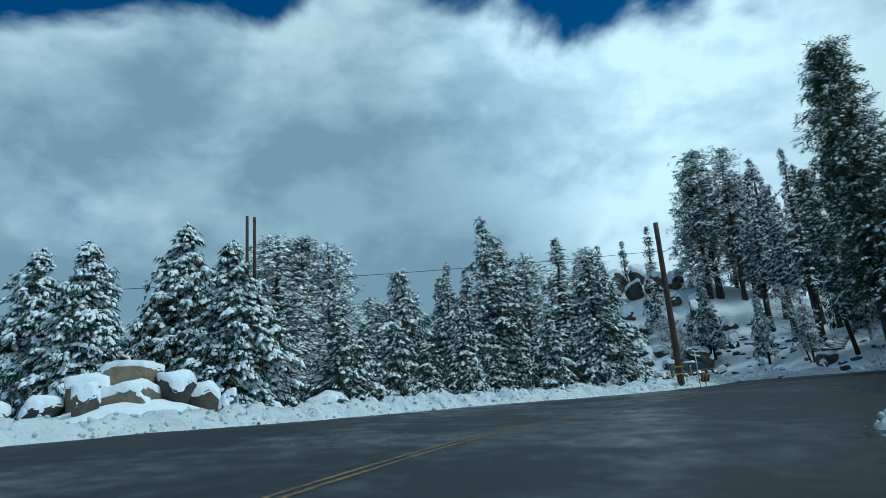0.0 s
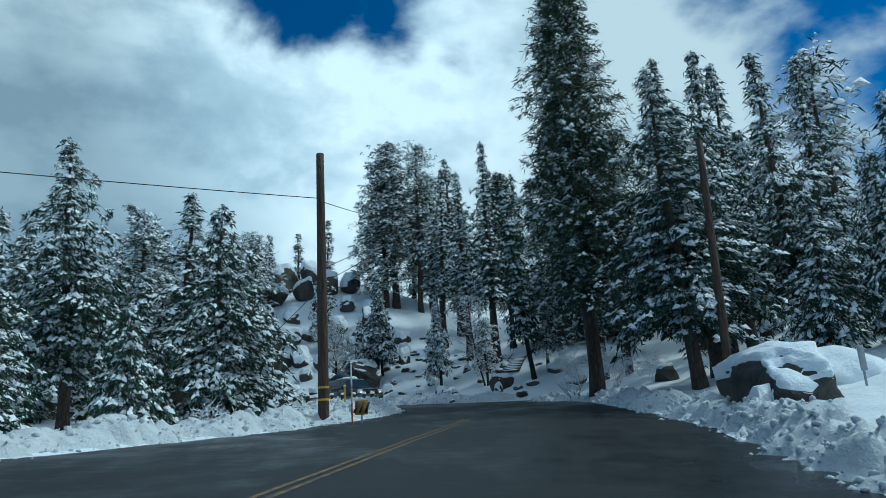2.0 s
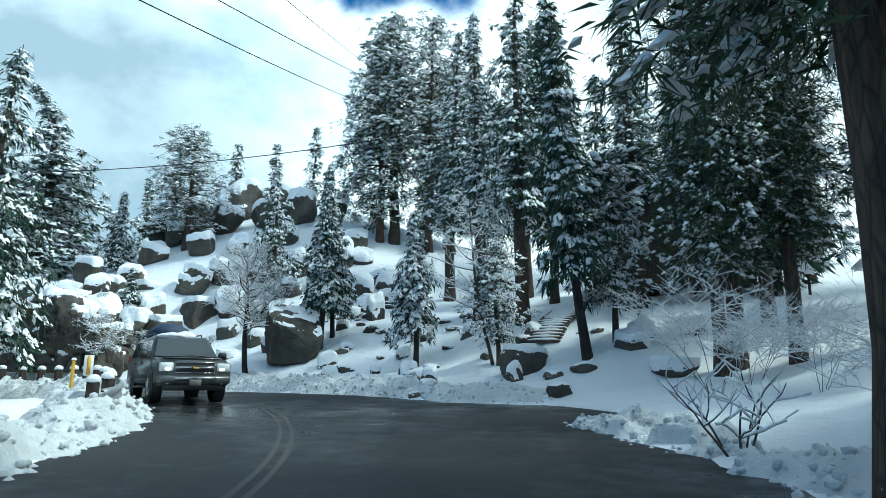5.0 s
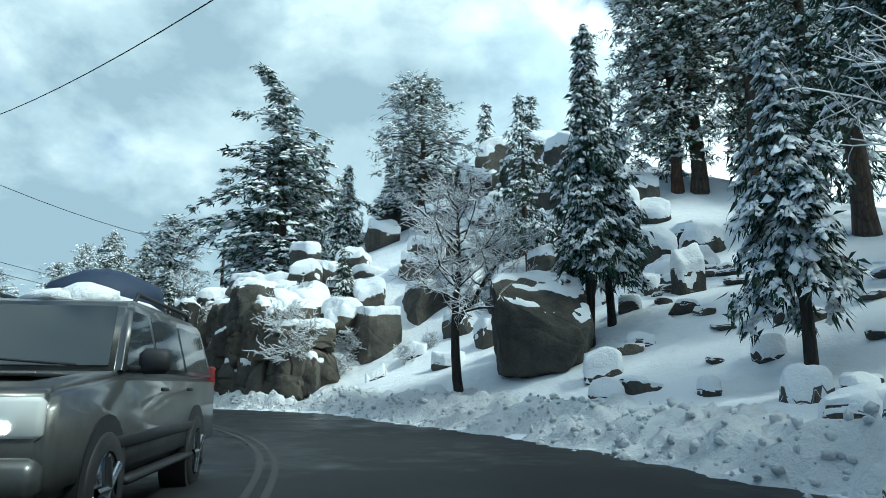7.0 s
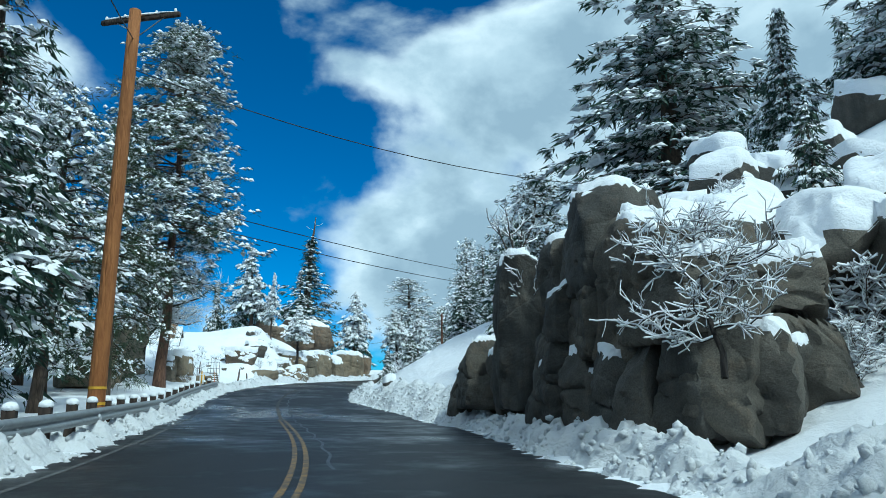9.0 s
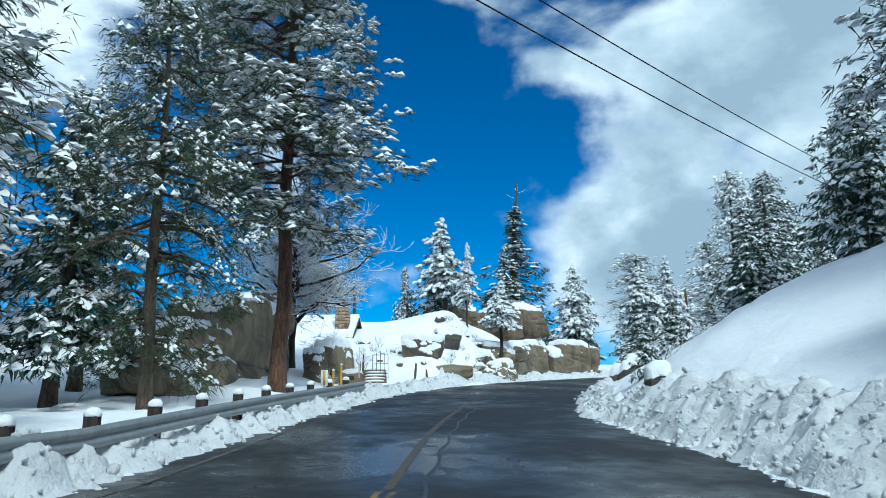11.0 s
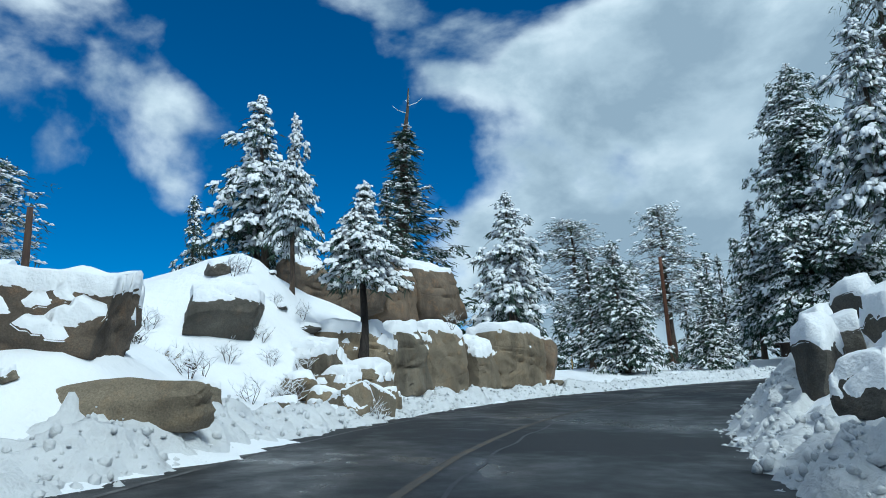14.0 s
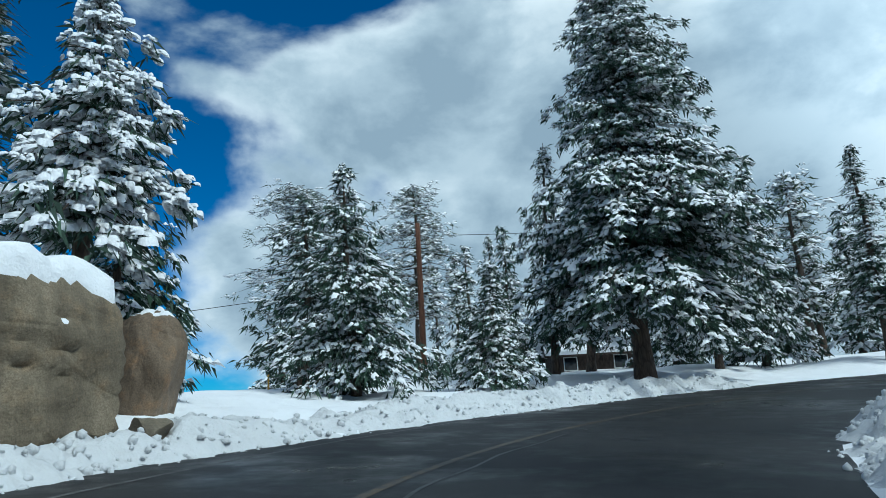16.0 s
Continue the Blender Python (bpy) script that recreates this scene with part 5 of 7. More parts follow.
# the great block on the slope and the rocks round it
lay(27.65, 72.6, 2.95, 2.75, depth=2.5, turn=-14, thick=0.13, blocky=0.62, detail=4, tilt=4, label="great square boulder with a cap of snow", sink=0.08, planes=5, least=0.62)
lay(34.9, 61.4, 2.2, 1.05, depth=1.4, thick=0.14, blocky=0.1, detail=4, planes=11, sink=0.3, least=0.55, label="dark boulder with patches of snow on the slope", group="boulders on the hillside")
for x, y, w, h in ((33.9, 60.3, 0.7, 0.7), (30.9, 61.7, 0.8, 0.5), (28.6, 68.1, 0.8, 0.5), (31.2, 64.6, 0.7, 0.6), (32.2, 68.2, 0.9, 0.4), (38.3, 56.3, 1.8, 0.4), (39.4, 59.6, 1.3, 0.6), (41.2, 58.6, 1.3, 0.5), (38.1, 58.6, 1.3, 0.6), (30.5, 67.3, 0.6, 0.3), (30.9, 64.5, 0.6, 0.6),
                   (30.7, 62.6, 0.9, 0.5), (29.0, 70.4, 1.1, 0.45), (24.7, 73.5, 0.7, 0.5), (32.4, 65.2, 0.7, 0.3), (30.9, 74.8, 0.9, 0.4), (33.1, 75.6, 1.2, 1.5), (33.4, 79.4, 1.6, 0.8), (34.6, 89.0, 1.8, 2.0), (36.2, 91.5, 2.4, 2.0), (35.9, 89.4, 2.2, 1.0), (34.2, 83.6, 2.5, 1.6), (33.7, 79.9, 1.4, 0.9), (36.3, 85.3, 1.5, 1.1),
                   (36.6, 84.3, 2.2, 1.3), (32.2, 86.4, 2.0, 1.3), (31.2, 89.5, 2.2, 1.6), (30.6, 79.2, 1.4, 0.8), (32.0, 77.0, 1.2, 0.7), (35.4, 80.6, 1.3, 0.9), (29.6, 76.4, 1.0, 0.6), (30.4, 72.0, 0.8, 0.4), (33.9, 70.6, 0.9, 0.5), (35.2, 67.4, 0.8, 0.5), (37.0, 64.0, 0.9, 0.5)):
    lay(x, y, w, h, thick=0.30 if w > 1 else 0.12, blocky=0.05, detail=3 if w > 1.1 else 2, group="boulders on the hillside", planes=10, sink=0.44, least=0.16)
for k in range(52):
    rng = random.Random(k * 11 + 5)
    x, y = 28.5 + rng.uniform(0, 11), 56 + rng.uniform(0, 32)
    w = rng.uniform(0.3, 0.85)
    lay(x, y, w * 1.3, w * rng.uniform(0.25, 0.5), thick=0.05, blocky=0.1, detail=2, group="boulders on the hillside", planes=8, sink=0.4, least=0.5, label="small dark rock poking through the snow")
# jumble of boulders at the top of the slope
for x, y, w, h, z, turn in ((21.5, 84.7, 2.6, 2.7, 5.5, 35), (23.7, 86.4, 2.9, 2.1, 7.2, 20)):
    lay(x, y, w, h, foot=z, turn=turn, thick=0.34, blocky=0.7, detail=4, planes=5, sink=0.12, tilt=5, least=0.66, group="boulders on the hillside", label="square dark boulder under a slab of snow")
for x, y, w, h, z in ((25.8, 85.8, 2.2, 1.8, 7.2), (21.0, 87.0, 1.7, 1.3, 8.3), (19.9, 84.8, 2.2, 1.4, 7.5), (17.9, 86.4, 2.2, 1.8, 8.9), (14.8, 91.2, 2.3, 2.0, 9.9), (16.3, 92.4, 2.0, 1.9, 11.5), (23.3, 88.8, 2.5, 1.8, 9.4), (21.6, 100.6, 3.4, 2.8, 13.6), (19.3, 91.6, 1.9, 1.5, 10.8), (25.6, 89.6, 2.4, 1.6, 9.9),
                      (20.6, 95.4, 2.4, 1.9, 12.2), (24.0, 94.0, 2.4, 1.8, 12.0), (26.8, 93.0, 2.2, 1.6, 11.6), (18.4, 98.4, 2.2, 1.6, 12.6), (25.4, 82.6, 1.6, 1.2, 6.2), (27.4, 83.4, 1.7, 1.2, 6.9), (28.4, 80.6, 1.5, 1.1, 7.0), (26.6, 79.0, 1.4, 1.0, 5.6), (27.2, 76.6, 1.3, 0.9, 5.4), (29.6, 86.4, 2.0, 1.4, 9.4), (28.0, 89.6, 2.0, 1.4, 10.4), (23.6, 81.4, 1.1, 0.6, 5.2), (25.0, 78.0, 1.1, 0.6, 4.6), (22.2, 79.6, 0.9, 0.5, 4.5)):
    lay(x, y, w * 1.08, h, foot=max(min(z, ground_at(x, y) + 0.7), ground_at(x, y) - 0.3), thick=0.36, blocky=0.2, group="boulders on the hillside", detail=4 if w > 2.4 else 3, sink=0.22, planes=9, least=0.3, label="dark granite boulder under a thick snow cap")

for x, y, w, h in ((22.4, 99.0, 3.2, 2.2), (26.2, 98.4, 3.4, 2.6), (29.6, 97.4, 2.8, 2.4), (32.6, 97.0, 3.4, 2.8), (24.4, 103.0, 3.4, 3.2), (28.4, 102.4, 3.6, 3.4), (31.8, 101.6, 3.0, 3.0), (35.6, 97.0, 2.8, 2.4), (30.6, 94.0, 2.2, 1.6), (33.6, 93.0, 2.0, 1.5)):
    lay(x, y, w, h, thick=0.4, blocky=0.15, group="boulders on the hillside", sink=0.15, planes=9, least=0.3, label="large boulder on the crest under snow")

lay(-35.2, 115.6, 3.0, 1.3, depth=2.0, foot=ground_at(-35.2, 115.6) - 0.2, turn=60, thick=0.3, mat=ROCK, blocky=0.2, planes=8, least=0.5, sink=0.3, tilt=10, label="broad dark rock in the snowy mound", group="rocks on the mound", detail=4)
# the rock face beside the road
crag("rock_face", ((2.0, 98.2, 5.4), (5.0, 95.0, 6.4), (8.4, 91.8, 7.6), (11.6, 88.7, 9.3), (14.4, 85.9, 9.5), (16.6, 84.0, 9.0), (18.4, 83.0, 8.0), (19.6, 82.8, 7.0), (20.6, 83.4, 5.8)), 3.9, 4.2, 1.5, 0.4, ROCK, "sheer grey granite face with upright joints and snowy ledges", "rock face", 5, 0.30, least=0.74)


def block_mesh(seed, size, square=0.8, cuts=6):
    """A block of jointed granite, between a ball and a box, with split corners and a weathered face; its half-axes are 1."""
    rng = np.random.RandomState(seed)
    bm = bmesh.new()
    bmesh.ops.create_icosphere(bm, subdivisions=5 if max(size) > 1.0 else 4, radius=1.0)
    p = np.array([v.co[:] for v in bm.verts])
    p = p * (1 - square) + square * p / np.abs(p).max(1)[:, None]
    top = np.clip(p[:, 2], 0, 1)
    p[:, :2] *= (1 - (0.10 + 0.22 * (1 - square)) * top**2)[:, None]
    real = p * np.array(size)
    real[:, 0] += 0.16 * rng.normal() * real[:, 2] * (1 - square) * 2
    for k in range(cuts):
        n = unit(rng.normal(0, 1, 3) * (1, 1, 0.4)) if k % 2 else unit(rng.normal(0, 1, 3) * (1, 1, 0.3) + (0, 0, 0.9))
        reach = (real @ n).max()
        over = np.maximum(0, real @ n - reach * rng.uniform(0.68, 0.88))
        real = real - over[:, None] * n * 0.93
    shift = Vector((seed * 3.17, seed * 1.3, 0))
    for v, q in zip(bm.verts, real):
        w = Vector(q)
        out = Vector((q[0] / size[0], q[1] / size[1], q[2] / size[2])).normalized()
        k = 0.16 * noise.noise(w * 0.7 + shift) + 0.09 * noise.fractal(w * 1.5 + shift, 0.8, 2.1, 5)
        ledge = noise.noise(Vector((w.x * 0.5, w.y * 0.5, w.z * 1.9)) + shift)
        w += out * (k - 0.10 * math.exp(-((ledge / 0.05) ** 2)))
        v.co = (w.x / size[0], w.y / size[1], w.z / size[2])
    bm.normal_update()
    return bm


def block_wall(thing, line, slabs, mat, seed, square=0.82, cuts=6, deep=1.0, least=0.62):
    """Blocks of jointed rock along a line, as parts of thing. Rows: metres along the line, set back, width, foot, top, snow on it."""
    q = np.array(line, float)
    run = np.r_[0, np.cumsum(np.linalg.norm(np.diff(q, axis=0), axis=1))]

    def place(a):
        k = int(np.clip(np.searchsorted(run, a) - 1, 0, len(run) - 2))
        return q[k] + (q[k + 1] - q[k]) * (a - run[k]) / (run[k + 1] - run[k])

    for k, (a, back, wide, low, high, cap) in enumerate(slabs):
        d = place(a + 0.8) - place(a - 0.8)
        d /= np.hypot(*d)
        size = (wide / 2, deep * (1 + 0.1 * (k % 3)), (high - low) / 2 + 0.15)
        x, y = place(a) + np.array((-d[1], d[0])) * (back + size[1] * 0.98 + 0.2)
        bm = block_mesh(seed + k, size, square, cuts)
        bm.verts.index_update()
        v, f = cap_mesh(bm, seed + k, size, cap, least) if cap else ([], [])
        for vert in bm.verts:
            vert.co = Vector((vert.co.x * size[0], vert.co.y * size[1], vert.co.z * size[2]))
        slab = part("slab", bm, mat, thing)
        slab.data.set_sharp_from_angle(angle=radians(50))
        slab.matrix_basis = pose(float(x), float(y), (high + low) / 2 - 0.1, (k * 37) % 5 - 2, (k * 53) % 9 - 4, math.degrees(math.atan2(d[1], d[0])) + (k * 71) % 17 - 8)
        if f:
            part("snow_cap", (v, f), SNOW, slab, "cushion of snow on a ledge")["kind"] = "stuff"


# upright pillars of jointed rock, split across at uneven heights and stepping back towards the top
pillars = [(1.2, 0.3, 1.9, 4.4, 6.55, 0.15), (5.0, 0.3, 2.0, 4.4, 8.76, 0.22), (15.34, 0, 1.2, 4.2, 5.71, 0.0), (15.98, 0.3, 1.0, 4.34, 5.66, 0.22), (16.25, 1.1, 1.2, 4.4, 5.54, 0.22), (16.05, 1.7, 1.9, 6.29, 7.16, 0.22), (3.2, 0.7, 1.8, 4.2, 6.0, 0.22), (7.4, 0.9, 1.6, 4.2, 6.3, 0.22), (-0.8, 0.5, 1.6, 4.0, 5.5, 0.22), (8.6, 0.5, 1.4, 4.3, 6.2, 0.0)]
rng = random.Random(9)
start = 9.0
while start < 15.2:
    wide, foot, tier = rng.uniform(0.85, 1.4), 4.2, 0
    top = float(np.interp(start + wide / 2, (9, 10.5, 12, 13.4, 14.6, 15.6), (8.3, 8.6, 8.85, 8.0, 7.2, 5.8))) + rng.uniform(-0.25, 0.2)
    while foot < top - 0.4:
        tall = rng.uniform(0.9, 2.3)
        tall = top - foot if top - foot - tall < 0.7 else tall
        last = foot + tall >= top - 0.01
        pillars.append((start + wide / 2, -0.1 + 0.2 * tier + rng.uniform(-0.12, 0.16), wide * 1.04, foot, foot + tall, 0.2 if last else 0.16 if rng.random() < 0.4 else 0.0))
        foot, tier = foot + tall, tier + 1
    start += wide
block_wall(bpy.data.objects["rock_face"], ((6.6, 90.0), (9.8, 87.5), (13.2, 84.0), (16.3, 81.4), (18.2, 80.5), (19.8, 80.6), (21.2, 81.6)), pillars, ROCK, 300, square=0.9, cuts=5, least=0.74)
for x, y, w, h, z in ((17.2, 88.6, 2.0, 1.5, 9.4), (18.1, 90.2, 1.6, 1.4, 10.0), (19.4, 88.4, 2.3, 1.2, 8.8), (20.6, 90.4, 2.2, 1.0, 10.0), (12.8, 93.2, 2.4, 1.6, 9.4), (10.2, 95.6, 2.4, 1.6, 9.0), (7.6, 97.6, 2.0, 1.3, 8.4), (16.0, 87.6, 1.9, 1.2, 8.6)):
    lay(x, y, w * 1.1, h, foot=z, thick=0.3, blocky=0.4, group="rock face", label="rounded boulder on the rock face under snow", sink=0.2)

# crags behind the guardrail
crag_thing = tagged(new("crag"), "big split crag of brown-grey granite topped with snow", "rock", "crags by the guardrail")
block_wall(crag_thing, ((-16.0, 90.0), (-19.0, 92.0), (-22.5, 94.8), (-25.5, 97.5), (-28.0, 100.2)), ((7.48, 0, 3.56, 6.45, 9.6, 0.2), (10.82, 0, 4.02, 6.34, 10.14, 0.15), (13.77, 0.1, 3.41, 7.84, 9.95, 0.14), (13.95, 0, 2.85, 6.14, 8.06, 0), (6.7, -0.3, 4.51, 4.88, 6.51, 0.1), (10.6, -0.25, 4.71, 4.9, 6.6, 0), (6.09, -0.1, 2.26, 6.28, 7.78, 0.22), (4.14, 0.1, 2.24, 5.98, 7.72, 0.25), (2.74, -0.35, 3.87, 4.58, 6.05, 0.2), (1.25, 0.2, 2.37, 5.22, 6.92, 0.25), (15.0, 0.3, 2.3, 8.3, 10.7, 0.15), (14.9, 0.45, 2.2, 6.1, 8.4, 0)), ROCK_TAN, 340, square=0.72, cuts=5, deep=1.2, least=0.72)
boulder_pair = tagged(new("boulder"), "split tan boulder with a snow cap beside the gate", "rock", "crags by the guardrail")
block_wall(boulder_pair, ((-24.7, 100.0), (-26.7, 103.7)), ((0.65, 0.15, 0.72, 5.1, 7.2, 0.25), (1.6, 0.0, 1.08, 6.2, 7.65, 0.3), (2.9, 0.0, 1.28, 6.2, 7.75, 0.3), (1.6, -0.12, 1.15, 4.9, 6.1, 0.0), (2.9, -0.1, 1.25, 4.9, 6.05, 0.0)), ROCK_TAN, 360, square=0.82, cuts=4, deep=0.85, least=0.6)
lay(-29.1, 109.4, 3.7, 1.3, depth=2.0, sink=0.3, foot=7.35, turn=54, thick=0.34, mat=ROCK_BROWN, blocky=0.2, label="long rounded boulder under a snow cap", detail=4, least=0.22, tilt=4, planes=16)
lay(-26.6, 110.0, 3.3, 0.75, depth=1.3, foot=6.0, turn=50, thick=0.0, mat=ROCK_TAN, blocky=0.3, planes=16, label="low bare tan rock at the verge", tilt=4, least=0.8)
for x, y, z, size, turn in ((24.8, 28.6, ground_at(24.8, 28.6), (2.8, 1.7, 1.05), 57),):
    drift = new("snowdrift")
    part("drift", rock_mesh(int(abs(x) * 3), 4, 0, 0.0, 0.12), SNOW, drift).matrix_basis = Matrix.Diagonal((*size, 1))
    drift.matrix_basis = pose(x, y, z, 0, 0, turn)
    tagged(drift, "smooth rounded drift of deep snow", "snowdrift", "snowdrifts")
lay(-27.6, 111.6, 0.9, 0.7, thick=0.1, mat=ROCK_TAN)
for x, y, w, h in ((-30.4, 116.9, 1.5, 1.0), (-30.1, 115.4, 1.1, 0.6), (-30.3, 116.2, 0.8, 0.5), (-31.1, 118.4, 1.1, 1.0), (-31.6, 119.2, 0.8, 0.9)):
    lay(x, y, w, h, thick=0.18 if w > 1.6 else 0.05, mat=ROCK_TAN, blocky=0.45, group="rocks on the mound", label="tan granite rock in the snowy mound")
wall_thing = tagged(new("rock_wall"), "smooth tan granite wall under thick snow", "rock", "rock wall at the bend")
block_wall(wall_thing, ((-31.2, 116.0), (-32.6, 119.4), (-33.9, 122.4), (-35.3, 126.3), (-35.6, 129.0), (-35.3, 132.2)), ((7.9, 0, 3.04, 6.42, 8.87, 0.3), (11.16, 0.05, 3.87, 6.32, 9.06, 0.34), (5.59, 0.1, 2.26, 6.94, 8.67, 0.3), (13.94, 0.25, 1.72, 6.59, 8.73, 0.34), (15.97, 0, 3.51, 6.63, 9.29, 0.34), (4.59, -0.3, 1.99, 6.35, 7.36, 0.25), (3.15, -0.25, 1.55, 6.18, 7.01, 0.2), (3.57, 0.3, 1.91, 6.94, 7.93, 0.3)), ROCK_TAN, 380, square=0.68, cuts=5, deep=1.35, least=0.55)
lay(-35.6, 133.4, 0.9, 0.6, foot=6.3, thick=0.0, mat=ROCK_TAN, blocky=0.1, label="small tan rock at the end of the rock wall", group="rock wall at the bend")
tor_thing = tagged(new("tor"), "rounded brown granite tor above the rock wall", "rock", "rock wall at the bend")
block_wall(tor_thing, ((-41.8, 119.5), (-40.9, 123.0), (-40.0, 127.0), (-39.7, 131.4)),((11.32, 0, 3.46, 10.01, 13.64, 0.22), (8.83, 0.1, 2.45, 10.04, 13.53, 0.22), (7.37, 0.4, 1.97, 10.62, 13.59, 0.2), (5.41, -0.4, 2.35, 10.48, 12.32, 0.22), (3.97, 0.3, 1.93, 10.86, 13.24, 0.2)), ROCK_BROWN, 400, square=0.5, cuts=5, deep=1.7, least=0.66)
lay(-37.6, 135.2, 1.8, 2.2, foot=6.9, thick=0.08, planes=3, mat=ROCK_BROWN, blocky=0.2, group="rock wall at the bend", label="rounded dark boulder with a dusting of snow", detail=4, least=0.75, tilt=5)
for x, y, w, h in ((-31.6, 117.0, 1.6, 1.3), (-31.0, 115.2, 1.4, 0.9), (-32.6, 116.8, 1.5, 1.2), (-33.4, 113.4, 0.9, 0.6), (-31.2, 109.0, 0.8, 0.5), (-28.4, 107.0, 0.6, 0.35), (-29.8, 106.4, 0.5, 0.3), (-27.8, 108.4, 0.5, 0.3), (-30.9, 117.7, 1.3, 0.9), (-31.9, 119.6, 1.2, 1.0)):
    lay(x, y, w * 0.75, h * 0.6, thick=0.1, mat=ROCK_TAN, blocky=0.3, planes=9, group="rocks on the mound", label="tan granite rock in the snowy mound", least=0.55)
for k in range(44):
    rng = random.Random(k * 13 + 2)
    x, y = -31.6 - rng.uniform(0, 5.5), 107 + rng.uniform(0, 12)
    w = rng.uniform(0.25, 0.7)
    if k % 3 == 0:
        lay(x, y, w * 1.5, w * rng.uniform(0.3, 0.6), thick=0.08, mat=ROCK, blocky=0.15, detail=2, planes=8, sink=0.4, least=0.4, group="rocks on the mound", label="small rock poking through the snowy mound")
    else:
        tagged(copy_thing(SHRUB, pose(x, y, ground_at(x, y) - 0.08, 0, 0, k * 71) @ Matrix.Scale(0.2 + 0.35 * w, 4)), "low frosted bush on the snowy mound", "shrub", "snowy shrubs")
# right-hand bank of the second bend
bank_rock = tagged(new("boulder"), "dark split boulder under a thick lip of snow in the snowbank", "rock", "rocks in the snowbank")
block_wall(bank_rock, ((-17.0, 113.6), (-16.4, 112.5), (-15.4, 111.2), (-14.2, 109.6)), ((0.9, 0.0, 1.3, 4.9, 6.15, 0.32), (2.0, -0.1, 1.2, 4.9, 6.1, 0.3), (3.2, 0.3, 1.5, 5.0, 6.3, 0.34), (1.6, -0.45, 0.7, 4.8, 5.6, 0.3)), ROCK, 420, square=0.7, cuts=5, deep=0.8)
for x, y, w, h in ((-17.6, 116.6, 1.1, 0.9), (-19.5, 119.3, 1.0, 1.1), (-18.1, 116.5, 0.9, 0.6), (-19.4, 120.4, 1.1, 0.8), (-20.6, 123.2, 1.1, 1.0), (-20.2, 125.4, 1.2, 1.0), (-18.0, 119.4, 1.4, 1.0), (-4.4, 100.4, 0.9, 0.55)):
    lay(x, y, w, h, thick=0.3, blocky=0.1, planes=9, group="rocks in the snowbank", label="dark boulder half buried in the snowbank", sink=0.3)

# ---- poles, wires, guardrail, markers ----
POLE_DARK = bark_material("weathered pole wood", (0.035, 0.022, 0.016), (0.10, 0.06, 0.042), False)
POLE_RED = bark_material("reddish pole wood", (0.07, 0.028, 0.016), (0.17, 0.075, 0.04), False)
POLE_NEW = bark_material("orange pole wood", (0.20, 0.075, 0.022), (0.36, 0.155, 0.05), False)
STEEL = simple("galvanised steel", (0.33, 0.35, 0.36), 0.5, 0.6, 0.2, 5)
BLACK = simple("black rubber", (0.02, 0.02, 0.02), 0.6)
YELLOW = simple("yellow sheeting", (0.62, 0.36, 0.03), 0.5)
# darker copy of YELLOW: the hazard plate's shade is in its colour
SHADED_YELLOW = simple("shaded yellow sheeting", (0.34, 0.18, 0.03), 0.6)
PALE = simple("faded orange plastic", (0.62, 0.42, 0.30), 0.5)
ORANGE = simple("orange plastic", (0.42, 0.075, 0.02), 0.5)
WHITE = simple("white paint", (0.75, 0.75, 0.74), 0.5, vary=0.08)
WOOD = bark_material("grey weathered timber", (0.06, 0.045, 0.035), (0.17, 0.13, 0.10))
DARK_WOOD = bark_material("dark stained boards", (0.022, 0.016, 0.013), (0.065, 0.045, 0.034))


def box(size, at=(0, 0, 0), bevel=0.01):
    bm = bmesh.new()
    bmesh.ops.create_cube(bm, size=1.0)
    bmesh.ops.scale(bm, vec=size, verts=bm.verts)
    bmesh.ops.translate(bm, vec=at, verts=bm.verts)
    if bevel:
        bmesh.ops.bevel(bm, geom=bm.edges[:], offset=bevel, segments=1, affect="EDGES")
    return bm


def mound(size, at=(0, 0, 0), seed=0):
    """A small cushion of snow, flat below."""
    bm = bmesh.new()
    bmesh.ops.create_icosphere(bm, subdivisions=2, radius=1.0)
    for v in bm.verts:
        k = 1 + 0.18 * noise.noise(v.co * 1.7 + Vector((seed, 0, 0)))
        v.co = Vector((v.co.x * size[0] * k + at[0], v.co.y * size[1] * k + at[1], max(v.co.z, -0.15) * size[2] * k + at[2]))
    return bm


